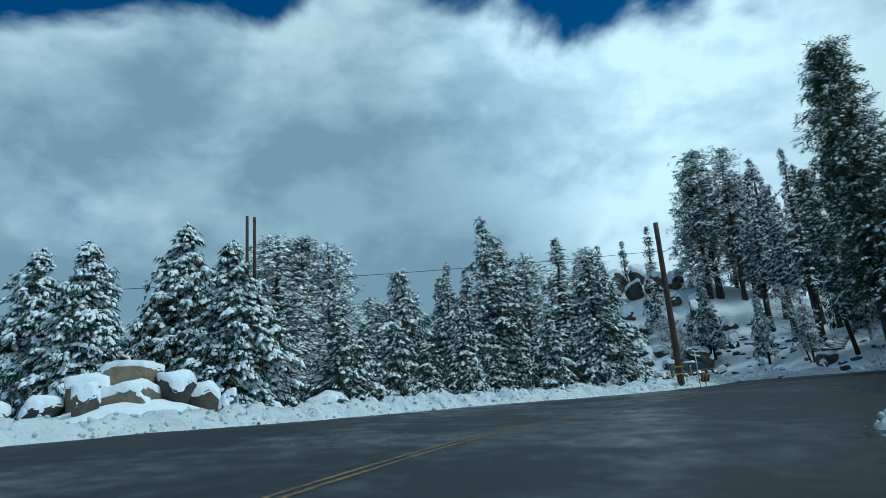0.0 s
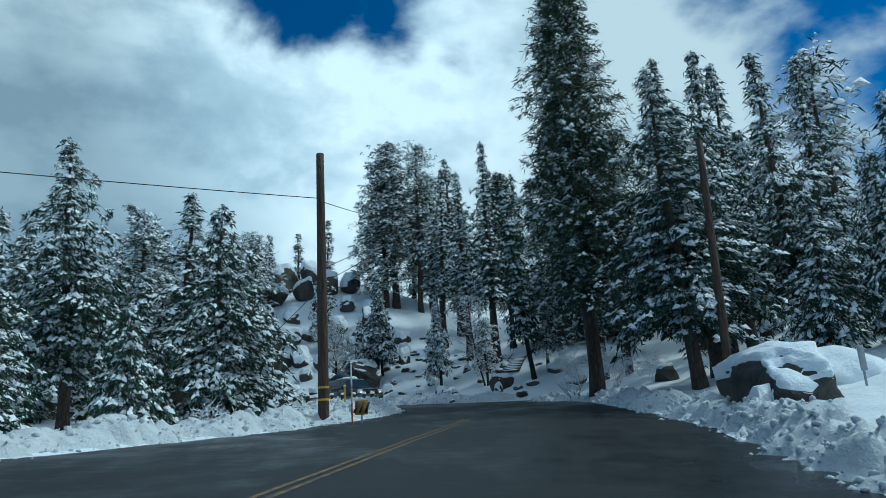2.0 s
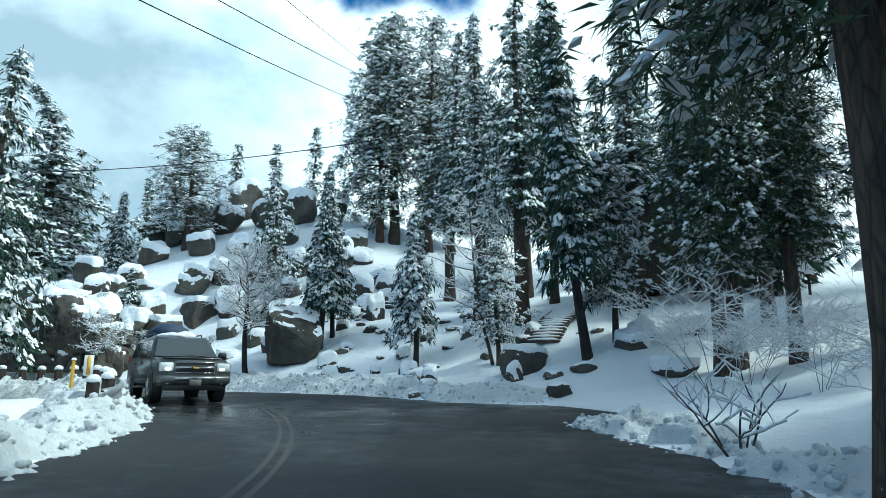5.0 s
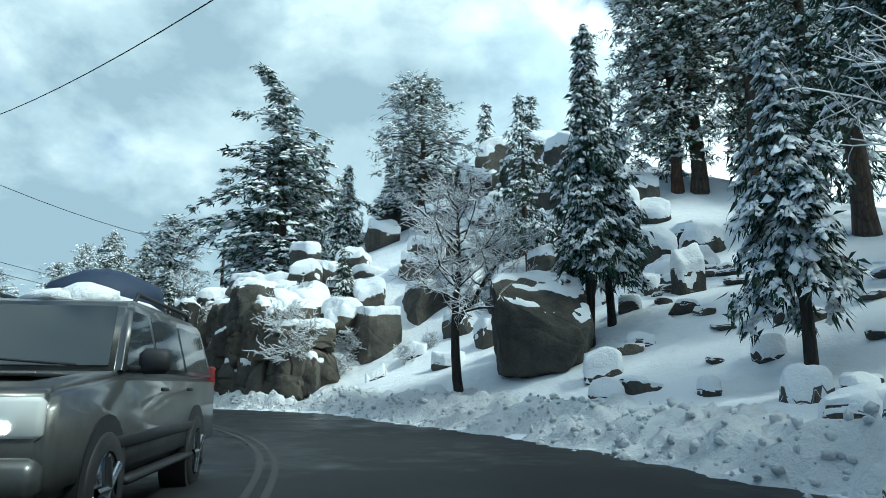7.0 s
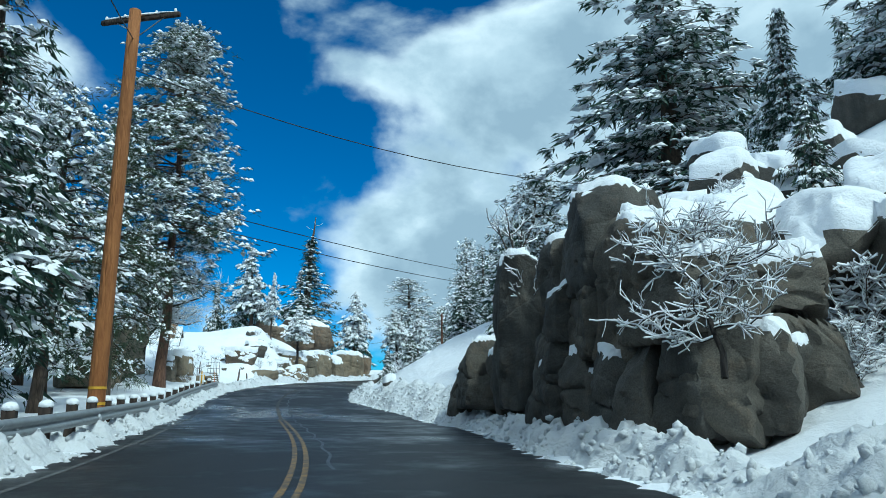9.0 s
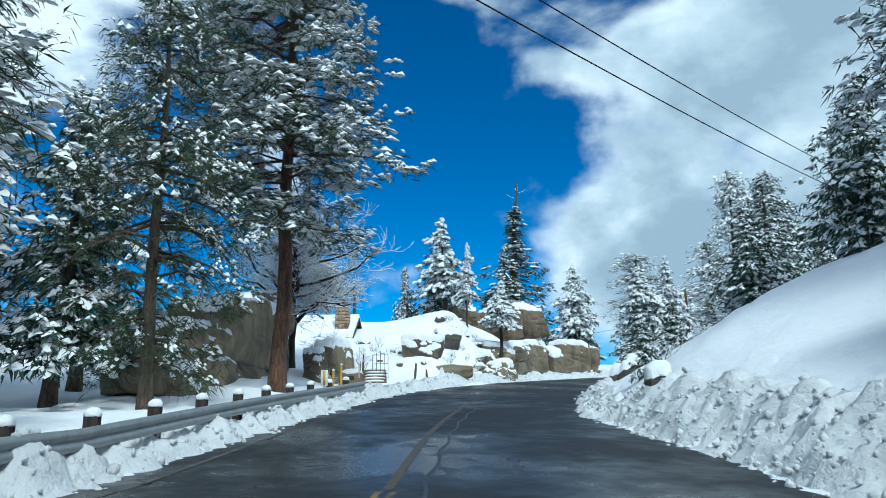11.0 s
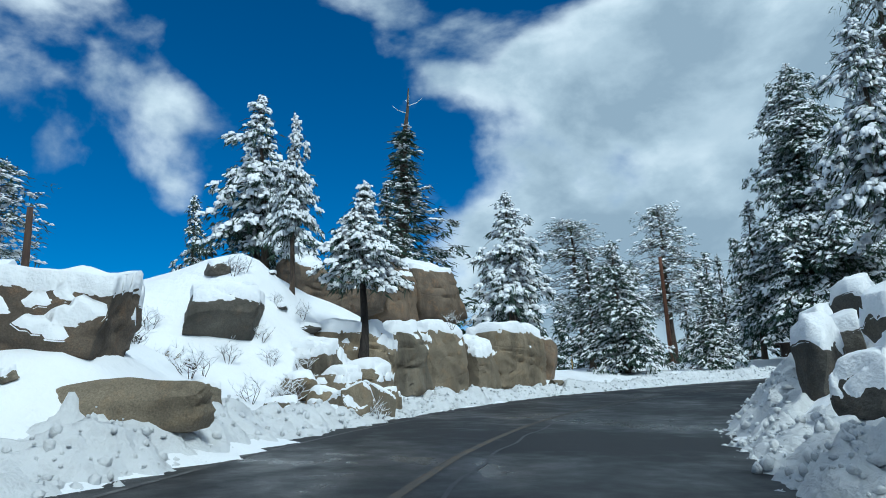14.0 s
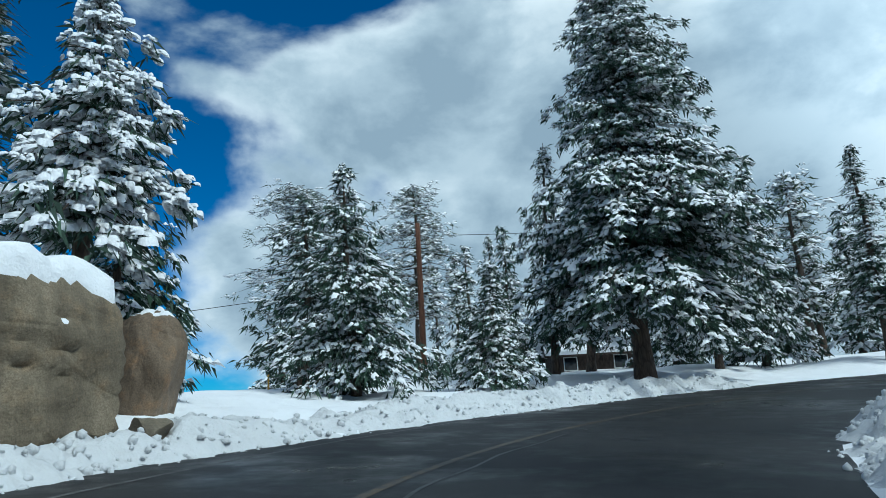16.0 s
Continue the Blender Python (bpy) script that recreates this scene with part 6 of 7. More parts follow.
def pole(x, y, top, radius, mat, label, arm=None, bands=False, tilt=(0, 0), name="utility_pole", foot=None):
    """A wooden pole from the ground to height top; arm: (turn, length, drop)."""
    z0 = ground_at(x, y) if foot is None else foot
    h = top - z0
    thing = new(name)
    thing.matrix_basis = pose(x, y, z0, *tilt, 0)
    zs = np.linspace(-0.4, h, 9)
    v, f = tube(np.stack([zs * 0, zs * 0, zs], -1), radius * (1.12 - 0.3 * (zs + 0.4) / h), 14)
    f = f.tolist() + [list(range(len(v) - 14, len(v)))]
    part("shaft", (v, f), mat, thing)
    if bands:
        for zb in (0.75, 1.15):
            part("band", tube([(0, 0, zb), (0, 0, zb + 0.07)], [radius * 1.13] * 2, 14), YELLOW, thing, "yellow reflective band")
    if arm:
        turn, length, drop = arm
        bar = part("crossarm", box((length, 0.11, 0.14), (0, 0, 0), 0.012), DARK_WOOD, thing)
        bar.matrix_basis = pose(0, 0, h - drop, 0, 0, turn) @ pose(0, radius + 0.05, 0)
        part("snow", mound((length / 2, 0.09, 0.08), (0, 0, 0.08)), SNOW, bar)
        for k in (-0.44, -0.2, 0.2, 0.44):
            part("insulator", tube([(k * length, 0, 0.06), (k * length, 0, 0.14), (k * length, 0, 0.2)], [0.035, 0.05, 0.03], 8), WHITE, bar)
        for side in (-1, 1):
            part("brace", tube([(side * length * 0.3, 0, -0.05), (0, 0, -0.55)], [0.018, 0.018], 5), STEEL, bar)
    return tagged(thing, label, "pole", "utility poles")


pole(13.3, 38.1, 11.9, 0.17, POLE_DARK, "dark wooden utility pole with yellow bands", bands=True)
pole(24.75, 31.3, 11.5, 0.14, POLE_DARK, "brown wooden pole among snowy firs", tilt=(-1.5, 4))
pole(-8.6, 30.9, 11.6, 0.085, POLE_DARK, "slim dark pole of a pair behind trees")
pole(-8.3, 31.1, 11.6, 0.085, POLE_DARK, "slim dark pole of a pair behind trees")
pole(3.35, 79.3, 15.75, 0.20, POLE_NEW, "orange-brown pole with a snow-covered crossarm", arm=(24, 2.6, 0.12), bands=True)
pole(20.0, 112.0, 18.4, 0.14, POLE_DARK, "far dark pole in the wood on the hill")
pole(5.0, 110.0, 16.9, 0.14, POLE_DARK, "far dark pole above the rocks")
pole(-4.3, 120.9, 18.4, 0.15, POLE_DARK, "far pole with a crossarm", arm=(20, 2.4, 0.3))
pole(-41.6, 157.6, 16.9, 0.17, POLE_RED, "reddish-brown utility pole before a pine")
pole(-43.8, 112.2, 13.9, 0.14, POLE_DARK, "dark pole behind the chimney")


def hang(name, a, b, sag, r=0.012):
    t = np.linspace(0, 1, 25)
    p = np.array(a)[None] * (1 - t)[:, None] + np.array(b)[None] * t[:, None]
    p[:, 2] -= sag * 4 * t * (1 - t)
    ob = part(name, tube(p, np.full(25, r), 4), BLACK)
    return tagged(ob, "thin black overhead wire between poles", "wire", "overhead wires")


hang("overhead_wire", (13.3, 38.1, 10.2), (-20.4, 37.2, 10.1), 0.25, 0.016)
hang("overhead_wire", (13.3, 38.1, 10.1), (35.0, 77.2, 23.2), 0.5, 0.016)
hang("overhead_wire", (13.3, 38.1, 7.6), (35.0, 77.2, 22.9), 0.4, 0.016)
hang("overhead_wire", (13.3, 38.1, 7.1), (34.1, 77.6, 21.6), 0.4, 0.016)
hang("overhead_wire", (3.4, 79.3, 14.8), (39.8, 50.0, 14.4), 2.3, 0.018)
hang("overhead_wire", (3.4, 79.3, 13.9), (20.0, 112.0, 18.0), 3.0, 0.016)
hang("overhead_wire", (3.2, 79.4, 10.4), (-4.3, 120.9, 13.8), 0.5, 0.016)
hang("overhead_wire", (3.2, 79.4, 9.9), (-4.3, 120.9, 12.9), 0.5, 0.016)
hang("overhead_wire", (-41.6, 157.6, 16.2), (-16.0, 168.0, 17.5), 0.8, 0.016)
hang("overhead_wire", (-41.6, 157.6, 14.0), (-58.0, 140.0, 10.5), 0.4, 0.016)
hang("overhead_wire", (13.3, 38.1, 7.0), (11.4, 52.0, 4.5), 0.3, 0.016)

# guardrail on the outer edge
RAIL_U = (57.0, 123.6)
rail_thing = tagged(new("guardrail"), "grey steel guardrail on snow-capped timber posts", "guardrail")
gu_ = np.arange(RAIL_U[0], RAIL_U[1], 0.5)
prof = [(-0.155, 0.0), (-0.135, 0.05), (-0.09, 0.075), (-0.05, 0.06), (0.0, 0.0), (0.05, 0.06), (0.09, 0.075), (0.135, 0.05), (0.155, 0.0)]
rows = []
for a in gu_:
    s0 = left_edge(a) - 0.62
    rows.append([on_line(a, s0 + o)[:2] + (float(on_line(a, s0)[2]) + 0.56 + z,) for z, o in prof])
g = np.array(rows, float)
rail = part("rail", grid_mesh(g[..., 0], g[..., 1], g[..., 2]), STEEL, rail_thing, "corrugated galvanised steel beam")
rail.modifiers.new("thickness", "SOLIDIFY").thickness = 0.012
post_mesh, cap_m = None, None
for k, a in enumerate(np.arange(RAIL_U[0] + 0.3, RAIL_U[1], 1.9)):
    x, y, z = on_line(a, left_edge(a) - 0.82)
    if post_mesh is None:
        p0 = part("post", box((0.2, 0.2, 1.3), (0, 0, 0.2), 0.015), DARK_WOOD, rail_thing)
        c0 = part("snow_cap", mound((0.14, 0.14, 0.13), (0, 0, 0.85), 3), SNOW, p0)
        post_mesh, cap_m = p0.data, c0.data
    else:
        p0 = new("post", post_mesh)
        p0.parent = rail_thing
        c0 = new("snow_cap", cap_m)
        c0.parent = p0
    p0.matrix_basis = pose(float(x), float(y), float(z), 0, 0, k * 11 % 7 + math.degrees(math.atan2(float(np.interp(a, U, TY)), float(np.interp(a, U, TX)))))


def marker(x, y, turn, kind):
    """Roadside marker posts."""
    z = ground_at(x, y)
    if kind == "panel":
        thing = new("delineator")
        part("stake", box((0.05, 0.03, 1.15), (0, 0, 0.5), 0.004), STEEL, thing)
        part("panel", box((0.24, 0.012, 0.55), (0, -0.024, 0.95), 0.003), WHITE, thing)
        part("stripe", box((0.09, 0.008, 0.5), (0, -0.036, 0.95), 0.0), YELLOW, thing, "yellow reflective stripe")
        tagged(thing, "white marker panel with a yellow stripe", "road marker", "road markers")
    elif kind == "yellow":
        thing = new("delineator")
        part("stake", tube([(0, 0, -0.2), (0, 0, 1.15)], [0.045, 0.04], 8), YELLOW, thing)
        part("cap", mound((0.06, 0.06, 0.06), (0, 0, 1.16), 2), SNOW, thing, "little cap of snow")
        tagged(thing, "yellow plastic marker post by the guardrail", "road marker", "road markers")
    elif kind == "blank":
        thing = new("marker_plate")
        part("stake", box((0.05, 0.03, 1.0), (0, 0.02, 0.3), 0.004), STEEL, thing)
        part("plate", box((0.16, 0.012, 0.6), (0, -0.01, 0.65), 0.003), STEEL, thing)
        tagged(thing, "narrow grey metal plate on a stake in snow", "road marker", "road markers")
    elif kind == "stake":
        thing = new("snow_stake")
        for n, (a, b, m) in enumerate(((-0.2, 0.75, ORANGE), (0.75, 1.35, PALE), (1.35, 2.0, WHITE))):
            part("section", tube([(0, 0, a), (0, 0, b)], [0.026, 0.026], 8), m, thing)
        tagged(thing, "tall orange and white snow stake", "road marker", "road markers")
    else:
        thing = new("hazard_marker")
        part("stake", box((0.06, 0.04, 1.3), (0, 0, 0.45), 0.004), STEEL, thing)
        plate = part("plate", box((0.42, 0.012, 0.46), (0, -0.03, 0.95), 0.004), SHADED_YELLOW, thing, "yellow sign plate")
        for k in (-0.14, 0.04, 0.22):
            bar = part("bar", box((0.07, 0.006, 0.5), (0, 0, 0), 0), BLACK, plate, "black slanting bar")
            bar.matrix_basis = pose(k - 0.03, -0.040, 0.95, 0, 24, 0)
            bar.scale = (1, 1, 0.72)
        tagged(thing, "yellow and black striped hazard marker in snow", "road sign", "road markers")
    thing.matrix_basis = pose(x, y, z, 0, 0, turn)
    return thing


marker(-13.9, 94.6, 50, "panel")
marker(-16.8, 97.6, 50, "stake")
marker(-17.6, 97.2, 50, "yellow")
marker(-14.8, 95.4, 50, "yellow")
marker(6.4, 75.6, 40, "yellow")
marker(19.3, 56.5, 10, "yellow")
marker(19.5, 58.3, 10, "panel")
marker(14.3, 37.2, -25, "hazard").location.z -= 0.35
marker(13.9, 37.0, -25, "stake")
marker(2.3, 45.5, -10, "stake")
marker(-45.6, 149.5, 20, "yellow")
marker(22.6, 25.6, -30, "blank")
marker(15.6, 42.6, -25, "yellow")

# old fence posts and a little iron gate on the mound
for x, y, h, r, lean in ((-24.8, 105.7, 1.0, 0.075, 6), (-24.7, 106.5, 0.75, 0.07, -3), (-26.9, 103.5, 1.2, 0.05, 2)):
    thing = new("fence_post")
    part("shaft", tube([(0, 0, -0.3), (0, 0, h * 0.6), (0, 0, h)], [r, r * 0.95, r * 0.6], 7), WOOD, thing)
    part("snow_cap", mound((r * 0.9, r * 0.9, 0.06), (0, 0, h), 5), SNOW, thing)
    thing.matrix_basis = pose(x, y, ground_at(x, y), 0, lean, 30)
    tagged(thing, "weathered wooden fence post in deep snow", "post", "fence posts")
gate = new("iron_gate")
for k in range(5):
    part("upright", tube([(k * 0.22 - 0.44, 0, -0.1), (k * 0.22 - 0.44, 0, 1.5 - 0.1 * abs(k - 2))], [0.016, 0.016], 5), BLACK, gate)
for zb in (0.25, 0.8, 1.3):
    part("crossbar", tube([(-0.44, 0, zb), (0.44, 0, zb)], [0.014, 0.014], 5), BLACK, gate)
gate.matrix_basis = pose(-25.6, 103.9, ground_at(-25.6, 103.9), 0, 0, 50)
tagged(gate, "small rusty iron gate by snowy steps", "gate")
steps = new("stone_steps")
for k in range(5):
    part("step", box((1.3, 0.34, 0.2), (0, k * 0.33, 0.1 + k * 0.17), 0.02), ROCK_TAN, steps)
    part("snow", mound((0.6, 0.15, 0.1), (0, k * 0.33, 0.2 + k * 0.17), k), SNOW, steps)
steps.matrix_basis = pose(-25.0, 103.2, ground_at(-25.0, 103.2) - 0.15, 0, 0, 60)
tagged(steps, "short flight of snowy stone steps", "steps")
plaque = new("stone_monument")
part("block", box((1.0, 0.6, 0.7), (0, 0, 0.3), 0.05), ROCK_TAN, plaque)
part("snow_cap", mound((0.55, 0.34, 0.22), (0, 0, 0.62), 8), SNOW, plaque)
part("plate", box((0.4, 0.02, 0.2), (0, -0.31, 0.42), 0.004), BLACK, plaque, "dark metal plate")
plaque.matrix_basis = pose(-19.3, 98.6, ground_at(-19.3, 98.6), 0, 0, 50)
tagged(plaque, "low stone monument with a dark plate in snow", "monument")

# ---- houses ----
def gable(width, depth, eave, ridge, thick, over):
    """A saddle roof along x."""
    w, d = width / 2 + over, depth / 2 + over
    drop = (ridge - eave) / (depth / 2) * over
    bm = bmesh.new()
    up = [bm.verts.new(p) for p in ((-w, -d, eave - drop), (w, -d, eave - drop), (w, 0, ridge), (-w, 0, ridge), (w, d, eave - drop), (-w, d, eave - drop))]
    low = [bm.verts.new((v.co.x, v.co.y, v.co.z - thick)) for v in up]
    for a in ((0, 1, 2, 3), (3, 2, 4, 5)):
        bm.faces.new([up[k] for k in a])
        bm.faces.new([low[k] for k in reversed(a)])
    for a, b in ((0, 1), (1, 2), (2, 4), (4, 5), (5, 3), (3, 0)):
        bm.faces.new((up[b], up[a], low[a], low[b]))
    bmesh.ops.recalc_face_normals(bm, faces=bm.faces)
    return bm


def house(x, y, foot, turn, width, depth, wall_h, rise_h, label, deck=False, chimney=None):
    thing = new("house")
    part("wall", box((width, depth, wall_h + 1.5), (0, 0, wall_h / 2 - 0.75), 0.02), DARK_WOOD, thing, smooth=False)
    for side in (-1, 1):
        end = bmesh.new()
        end.faces.new([end.verts.new(p) for p in ((side * width / 2, -depth / 2, wall_h), (side * width / 2, depth / 2, wall_h), (side * width / 2, 0, wall_h + rise_h))])
        part("gable_wall", end, DARK_WOOD, thing, smooth=False)
    part("roof", gable(width, depth, wall_h + 0.05, wall_h + rise_h + 0.05, 0.16, 0.5), DARK_WOOD, thing, smooth=False)
    part("snow", gable(width - 0.1, depth - 0.1, wall_h + 0.36, wall_h + rise_h + 0.36, 0.30, 0.5), SNOW, thing, "deep snow on the roof", smooth=False)
    for k in (-0.28, 0.28):
        win = part("window", box((1.1, 0.06, 1.1), (k * width, -depth / 2 - 0.02, wall_h * 0.55), 0.01), WHITE, thing)
        part("pane", box((0.95, 0.02, 0.95), (k * width, -depth / 2 - 0.055, wall_h * 0.55), 0), GLASS_DARK, win)
    if deck:
        part("deck", box((width + 1.5, 2.2, 0.2), (0, -depth / 2 - 1.1, -0.1), 0.01), DARK_WOOD, thing)
        for k in range(9):
            xk = (k / 8 - 0.5) * (width + 1.3)
            part("deck_post", box((0.1, 0.1, 3.2), (xk, -depth / 2 - 2.1, -0.6), 0.006), DARK_WOOD, thing)
        for zb in (0.35, 0.65, 0.98):
            part("deck_rail", box((width + 1.4, 0.06, 0.1), (0, -depth / 2 - 2.1, zb), 0.006), DARK_WOOD, thing)
        part("deck_snow", box((width + 1.4, 2.0, 0.16), (0, -depth / 2 - 1.05, 0.085), 0.05), SNOW, thing)
    if chimney:
        cx, cy, ctop = chimney
        ch = part("chimney", box((1.0, 0.9, ctop + 1.0), (cx, cy, ctop / 2 - 0.5), 0.04), ROCK_TAN, thing, "rough stone chimney")
        part("snow_cap", mound((0.55, 0.5, 0.2), (cx, cy, ctop), 4), SNOW, ch)
        part("pot", box((0.5, 0.45, 0.6), (cx, cy, ctop + 0.35), 0.03), BLACK, ch)
        part("pot_snow", mound((0.3, 0.28, 0.12), (cx, cy, ctop + 0.65), 9), SNOW, ch)
        rng = random.Random(5)
        stones = bmesh.new()
        for r in range(11):
            for c in range(4):
                for face in (0, 1):
                    px = (c - 1.5) * 0.25 + rng.uniform(-0.03, 0.03)
                    b = box((rng.uniform(0.17, 0.30), rng.uniform(0.08, 0.16), rng.uniform(0.15, 0.22)), (0, 0, 0), 0.035)
                    at = Vector((cx + px, cy - 0.46, r * 0.24 + ctop - 2.7)) if face == 0 else Vector((cx + 0.51, cy + px, r * 0.24 + ctop - 2.7))
                    turn_m = Matrix.Rotation(0 if face == 0 else math.pi / 2, 4, "Z")
                    mesh_tmp = bpy.data.meshes.new("tmp")
                    b.transform(Matrix.Translation(at) @ turn_m @ Matrix.Rotation(rng.uniform(-0.15, 0.15), 4, "Y"))
                    b.to_mesh(mesh_tmp)
                    b.free()
                    stones.from_mesh(mesh_tmp)
                    bpy.data.meshes.remove(mesh_tmp)
        part("stone_facing", stones, STONES, ch)["kind"] = "stuff"
    thing.matrix_basis = pose(x, y, foot, 0, 0, turn)
    return tagged(thing, label, "house")


STONES, _st, _sb = material("mixed field stones", 0.9)
wire(_st, ramp(_st, add(_st, "ShaderNodeNewGeometry").outputs["Random Per Island"], [(0.0, (0.10, 0.075, 0.055)), (0.35, (0.26, 0.18, 0.11)), (0.6, (0.34, 0.24, 0.15)), (0.8, (0.36, 0.19, 0.09)), (1.0, (0.42, 0.36, 0.28))]), _sb.inputs["Base Color"])
bump(_st, _sb, noise_of(_st, 14, 5), 0.6, 0.03)
GLASS_DARK = material("dark window glass", 0.06, 0.0, (0.02, 0.025, 0.03))[0]
house(47.0, 66.0, 10.2, 62, 8.0, 6.0, 2.7, 1.7, "dark wooden cabin with a deck among the trees", deck=True)
house(-43.8, 108.2, 7.4, 52, 7.0, 5.5, 2.0, 1.6, "low house with a snowy roof and stone chimney", chimney=(2.9, -1.9, 4.3))
house(-37.5, 181.0, 8.2, 20, 7.0, 5.5, 2.2, 2.0, "snow-roofed house behind the roadside trees")
flight = new("hill_steps")
for k in range(16):
    sx, sy = 36.6 + k * 0.24, 62.6 + k * 0.24
    b = part("step", box((1.5, 0.34, 0.12), (0, 0, 0), 0.02), WOOD, flight)
    b.matrix_basis = pose(sx, sy, ground_at(sx, sy) + 0.10, 0, 0, -45)
    part("snow", mound((0.74, 0.17, 0.12), (0, 0.02, 0.05), k), SNOW, b)
tagged(flight, "long flight of snow-covered steps up the slope", "steps")

# ---- the oncoming car ----
CAR_PAINT, _nt, _b = material("muddy silver paint", 0.35, 0.55)
_dirt = ramp(_nt, noise_of(_nt, 3.0, 8, 0.65), [(0.4, grey(0)), (0.65, grey(1))])
wire(_nt, blend(_nt, maths(_nt, "MULTIPLY", _dirt, 0.6), (0.12, 0.124, 0.122), (0.07, 0.064, 0.056)), _b.inputs["Base Color"])
_b.inputs["Coat Weight"].default_value = 0.4
CAR_GLASS = material("tinted car glass", 0.05, 0.0, (0.025, 0.035, 0.045))[0]
CAR_BLACK = simple("car black plastic", (0.022, 0.022, 0.024), 0.55)
PLATE = simple("dirty plate", (0.16, 0.16, 0.15), 0.6)
CHROME = material("chrome", 0.18, 1.0, (0.36, 0.365, 0.37))[0]
LAMP = material("headlamp lens", 0.1, 0.0, (0.75, 0.76, 0.74))[0]
LIT, _, _b3 = material("lit headlamp", 0.2, 0.0, (0.9, 0.88, 0.8))
_b3.inputs["Emission Color"].default_value, _b3.inputs["Emission Strength"].default_value = (1.0, 0.93, 0.8, 1), 3.0
TAIL_RED = simple("red lamp lens", (0.16, 0.012, 0.01), 0.25)
BLUE_BAG = simple("dark blue roof bag fabric", (0.02, 0.035, 0.075), 0.7)


def prism(outline, half_low, half_high, z_low, z_high, bevel=0.05, segments=2):
    """A body from a side outline in (y, z), its half width running from half_low to half_high with height."""
    bm = bmesh.new()
    sides = []
    for side in (-1, 1):
        row = []
        for y, z in outline:
            f = min(1, max(0, (z - z_low) / (z_high - z_low)))
            row.append(bm.verts.new((side * (half_low + (half_high - half_low) * f), y, z)))
        sides.append(row)
    bm.faces.new(list(reversed(sides[0])))
    bm.faces.new(sides[1])
    n = len(outline)
    for k in range(n):
        bm.faces.new((sides[0][k], sides[0][(k + 1) % n], sides[1][(k + 1) % n], sides[1][k]))
    bmesh.ops.recalc_face_normals(bm, faces=bm.faces)
    if bevel:
        bmesh.ops.bevel(bm, geom=bm.edges[:], offset=bevel, segments=segments, affect="EDGES")
    return bm


def panel(corners, thick=0.012):
    bm = bmesh.new()
    f = bm.faces.new([bm.verts.new(c) for c in corners])
    ext = bmesh.ops.extrude_face_region(bm, geom=[f])
    f.normal_update()
    bmesh.ops.translate(bm, vec=f.normal * thick, verts=[v for v in ext["geom"] if isinstance(v, bmesh.types.BMVert)])
    bmesh.ops.recalc_face_normals(bm, faces=bm.faces)
    return bm


car = tagged(new("car"), "large muddy silver four-wheel drive with snow on its roof", "car")
part("body", prism([(2.52, 0.42), (2.58, 0.62), (2.55, 0.98), (2.40, 1.10), (1.30, 1.20), (-2.45, 1.22), (-2.54, 1.0), (-2.55, 0.5), (-2.45, 0.40)], 0.96, 0.95, 0.4, 1.2, 0.07, 3), CAR_PAINT, car)
part("cabin", prism([(1.32, 1.16), (0.62, 1.78), (0.40, 1.84), (-2.10, 1.86), (-2.30, 1.80), (-2.50, 1.16)], 0.93, 0.74, 1.16, 1.86, 0.05, 3), CAR_PAINT, car)
part("windscreen", panel([(-0.83, 1.27, 1.23), (0.83, 1.27, 1.23), (0.68, 0.70, 1.74), (-0.68, 0.70, 1.74)]), CAR_GLASS, car, smooth=False)
part("rear_window", panel([(0.8, -2.52, 1.28), (-0.8, -2.52, 1.28), (-0.68, -2.36, 1.74), (0.68, -2.36, 1.74)]), CAR_GLASS, car, smooth=False)
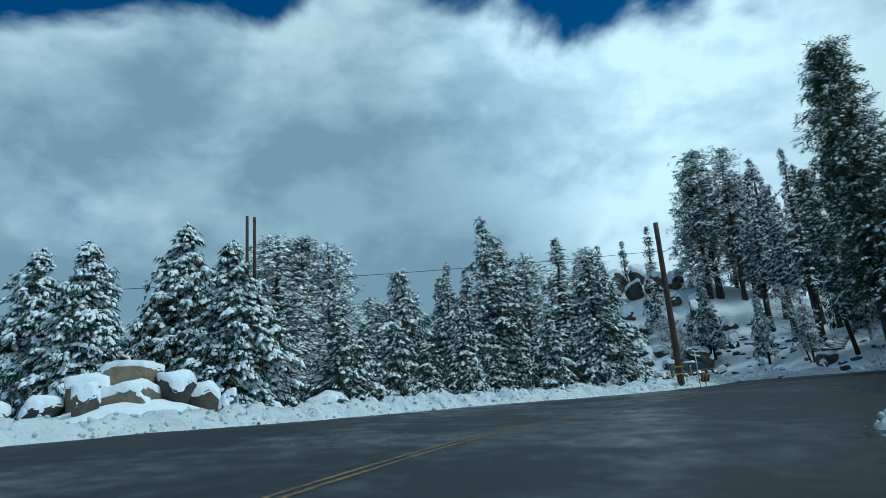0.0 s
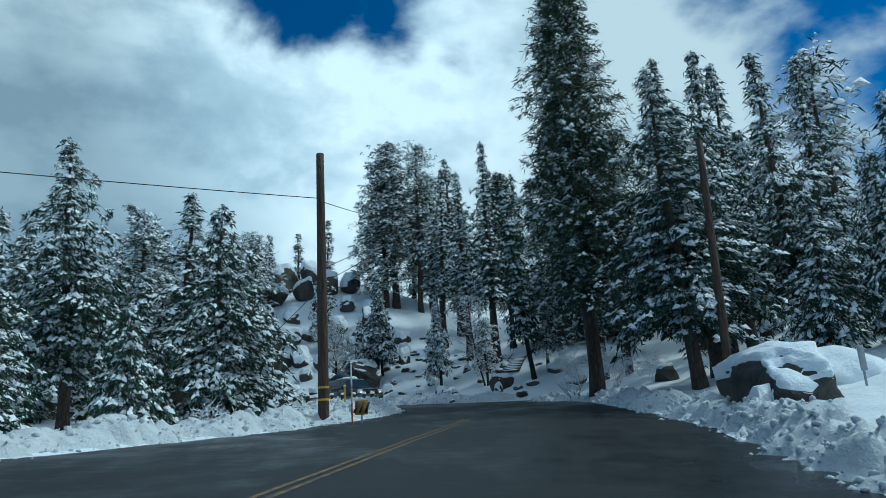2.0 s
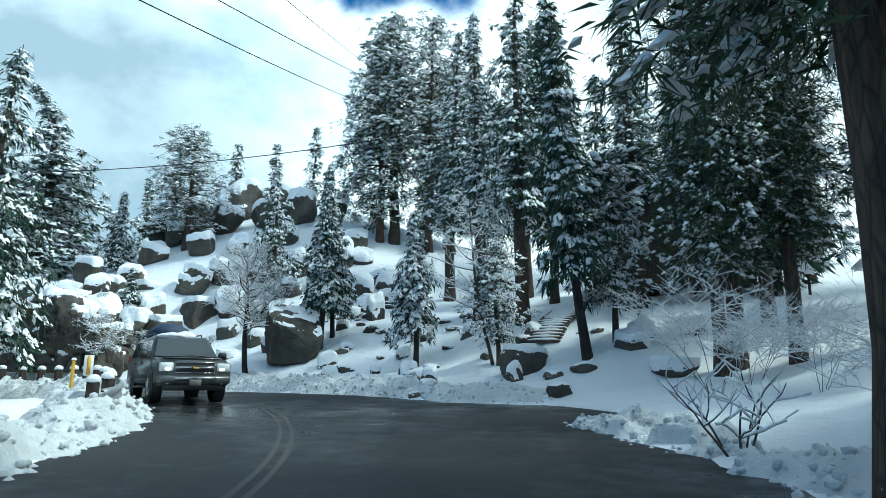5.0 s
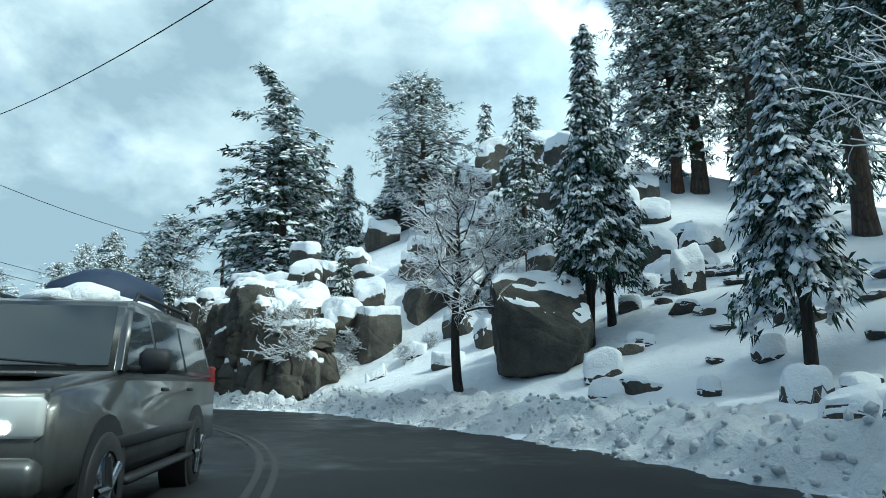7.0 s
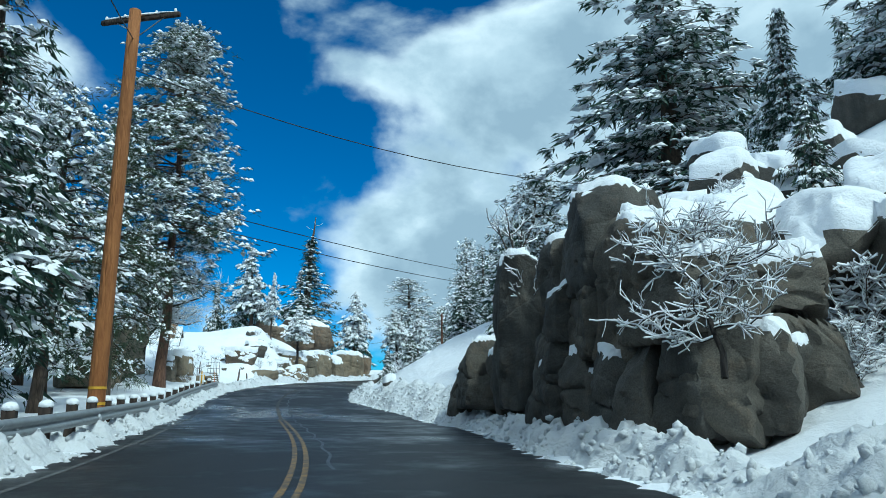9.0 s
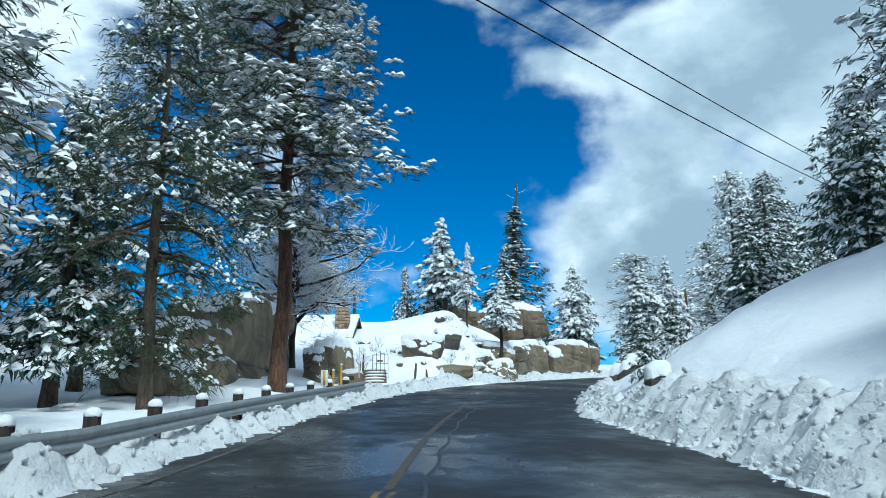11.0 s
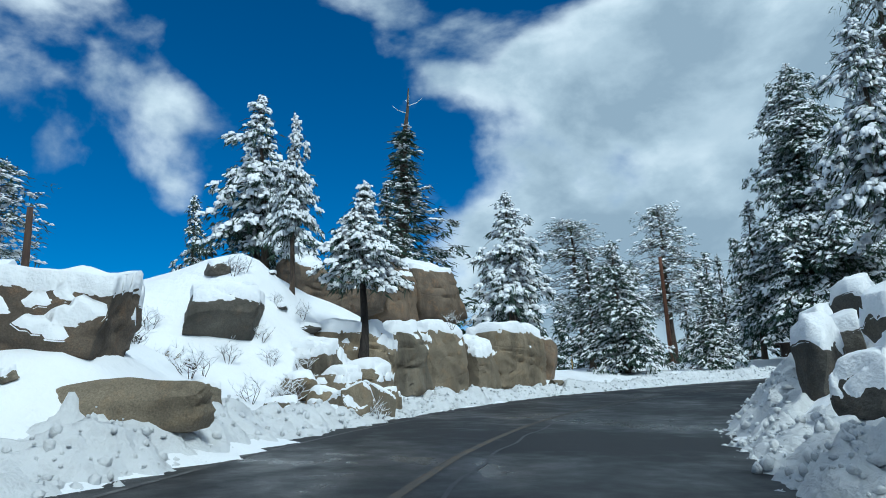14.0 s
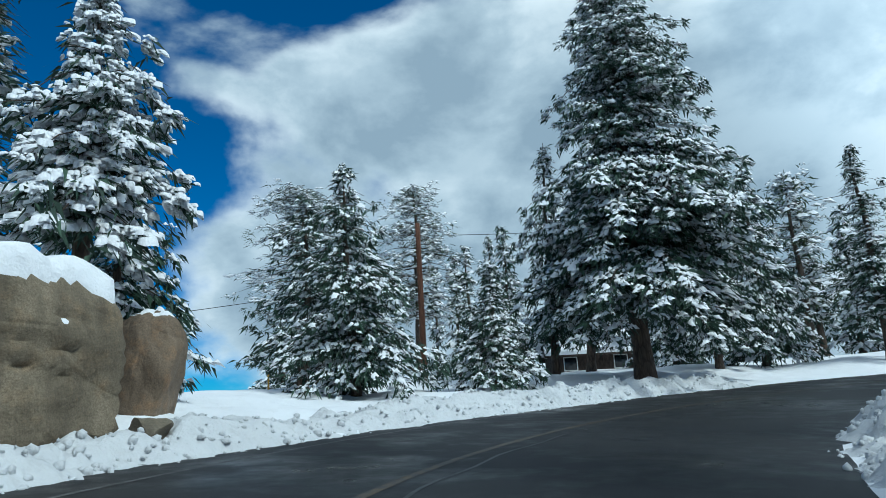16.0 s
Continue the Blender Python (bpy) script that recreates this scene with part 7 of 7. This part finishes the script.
for side in (-1, 1):
    for y0, y1, y2, y3 in ((1.10, 0.18, 0.18, 0.60), (0.08, -0.92, -0.92, 0.08), (-1.02, -2.32, -2.16, -1.02)):
        def edge(yy, zz):
            return (side * (0.93 + (0.74 - 0.93) * (zz - 1.16) / 0.70 + 0.004), yy, zz)
        corners = [edge(y0, 1.25), edge(y1, 1.25), edge(y2, 1.72), edge(y3, 1.72)]
        part("side_window", panel(corners if side < 0 else list(reversed(corners))), CAR_GLASS, car, smooth=False)
    part("door_handle", box((0.03, 0.2, 0.035), (side * 0.97, 0.1, 1.06), 0.008), CAR_BLACK, car)
    part("door_handle", box((0.03, 0.2, 0.035), (side * 0.97, -0.95, 1.06), 0.008), CAR_BLACK, car)
    part("side_moulding", box((0.03, 2.9, 0.1), (side * 0.965, -0.05, 0.68), 0.012), CAR_BLACK, car)
    part("running_board", box((0.16, 2.3, 0.06), (side * 0.93, -0.05, 0.38), 0.02), CAR_BLACK, car)
    mirror = part("mirror", box((0.24, 0.13, 0.2), (side * 1.10, 1.02, 1.28), 0.045), CAR_BLACK, car)
    part("mirror_arm", box((0.16, 0.06, 0.06), (side * 0.97, 1.04, 1.22), 0.015), CAR_BLACK, mirror)
    lamp = part("headlight", box((0.36, 0.10, 0.24), (side * 0.74, 2.535, 0.90), 0.03), LAMP, car, "clear headlight lens")
    part("bulb", box((0.14, 0.03, 0.07), (side * 0.70, 2.59, 0.85), 0.02), LIT, lamp, "lit lamp")
    part("fog_lamp", tube([(side * 0.70, 2.56, 0.52), (side * 0.70, 2.62, 0.52), (side * 0.70, 2.63, 0.52)], [0.07, 0.07, 0.005], 12), LAMP, car)
    part("roof_rail", tube([(side * 0.66, 0.2, 1.84), (side * 0.66, 0.1, 1.93), (side * 0.66, -1.9, 1.95), (side * 0.66, -2.0, 1.86)], [0.022] * 4, 8), CAR_BLACK, car)
    part("tail_light", box((0.16, 0.06, 0.6), (side * 0.86, -2.54, 1.05), 0.02), TAIL_RED, car, "red tail light")
    for y in (1.58, -1.42):
        arch = part("wheel_arch", tube([(side * 0.70, y, 0.42), (side * 0.968, y, 0.42)], [0.47, 0.47], 24), CAR_BLACK, car)
        # flat black disc on the body side, standing in for the shaded wheel well
        part("arch_liner", tube([(side * 0.972, y, 0.42), (side * 0.974, y, 0.42)], [0.47, 0.001], 24), CAR_BLACK, arch)
        tyre = part("wheel", tube([(side * 0.73, y, 0.39), (side * 0.75, y, 0.39), (side * 0.78, y, 0.39), (side * 0.96, y, 0.39), (side * 0.99, y, 0.39), (side * 0.995, y, 0.39)], [0.26, 0.36, 0.39, 0.39, 0.37, 0.25], 28), BLACK, car, "black tyre")
        rim = part("rim", tube([(side * 0.93, y, 0.39), (side * 0.99, y, 0.39), (side * 0.985, y, 0.39), (side * 0.97, y, 0.39)], [0.25, 0.25, 0.22, 0.005], 20), CHROME, tyre, "five-spoke alloy rim")
        for k in range(5):
            a = k * 2 * math.pi / 5
            part("spoke", tube([(side * 1.0, y, 0.39), (side * 1.0, y + 0.24 * math.cos(a), 0.39 + 0.24 * math.sin(a))], [0.04, 0.035], 6), CHROME, tyre)
grille = part("grille", box((1.02, 0.06, 0.34), (0, 2.56, 0.88), 0.03), CAR_BLACK, car, "black grille with chrome bars")
part("bar", box((1.04, 0.05, 0.07), (0, 2.60, 0.89), 0.015), CHROME, grille)
for zb in (0.75, 1.03):
    part("bar", box((1.04, 0.04, 0.03), (0, 2.59, zb), 0.008), CHROME, grille)
part("badge", box((0.16, 0.02, 0.05), (0, 2.635, 0.89), 0.01), YELLOW, grille, "plain gold badge")
part("bumper", box((1.88, 0.2, 0.24), (0, 2.55, 0.57), 0.06), CAR_PAINT, car)
part("bumper_trim", box((1.1, 0.05, 0.10), (0, 2.65, 0.60), 0.02), CHROME, car)
part("air_dam", box((1.6, 0.16, 0.18), (0, 2.50, 0.38), 0.04), CAR_BLACK, car)
part("number_plate", box((0.31, 0.02, 0.16), (0, 2.67, 0.50), 0.004), PLATE, car)
part("hood_line", box((1.5, 0.9, 0.03), (0, 1.85, 1.155), 0.012), CAR_PAINT, car)
part("bonnet_wiper", tube([(-0.6, 1.28, 1.24), (0.1, 1.22, 1.29)], [0.012, 0.01], 5), CAR_BLACK, car)
part("roof_bag", mound((0.62, 0.85, 0.42), (0.05, -1.15, 1.93), 7), BLUE_BAG, car, "dark blue fabric roof bag")
part("roof_snow", mound((0.66, 1.25, 0.16), (0, -0.75, 1.86), 12), SNOW, car, "snow on the roof")
part("roof_snow", mound((0.3, 0.3, 0.18), (-0.2, 0.05, 1.86), 13), SNOW, car, "lump of snow on the roof")
cx_, cy_, cz_ = on_line(66.4, -3.3)
car.matrix_basis = pose(float(cx_), float(cy_), float(cz_), 0, 0, math.degrees(math.atan2(-float(np.interp(66.4, U, TY)), -float(np.interp(66.4, U, TX)))) - 90)

# the model trees themselves are taken away; their meshes live on in the copies
for ob in HIDE:
    for o in (*ob.children_recursive, ob):
        bpy.data.objects.remove(o)
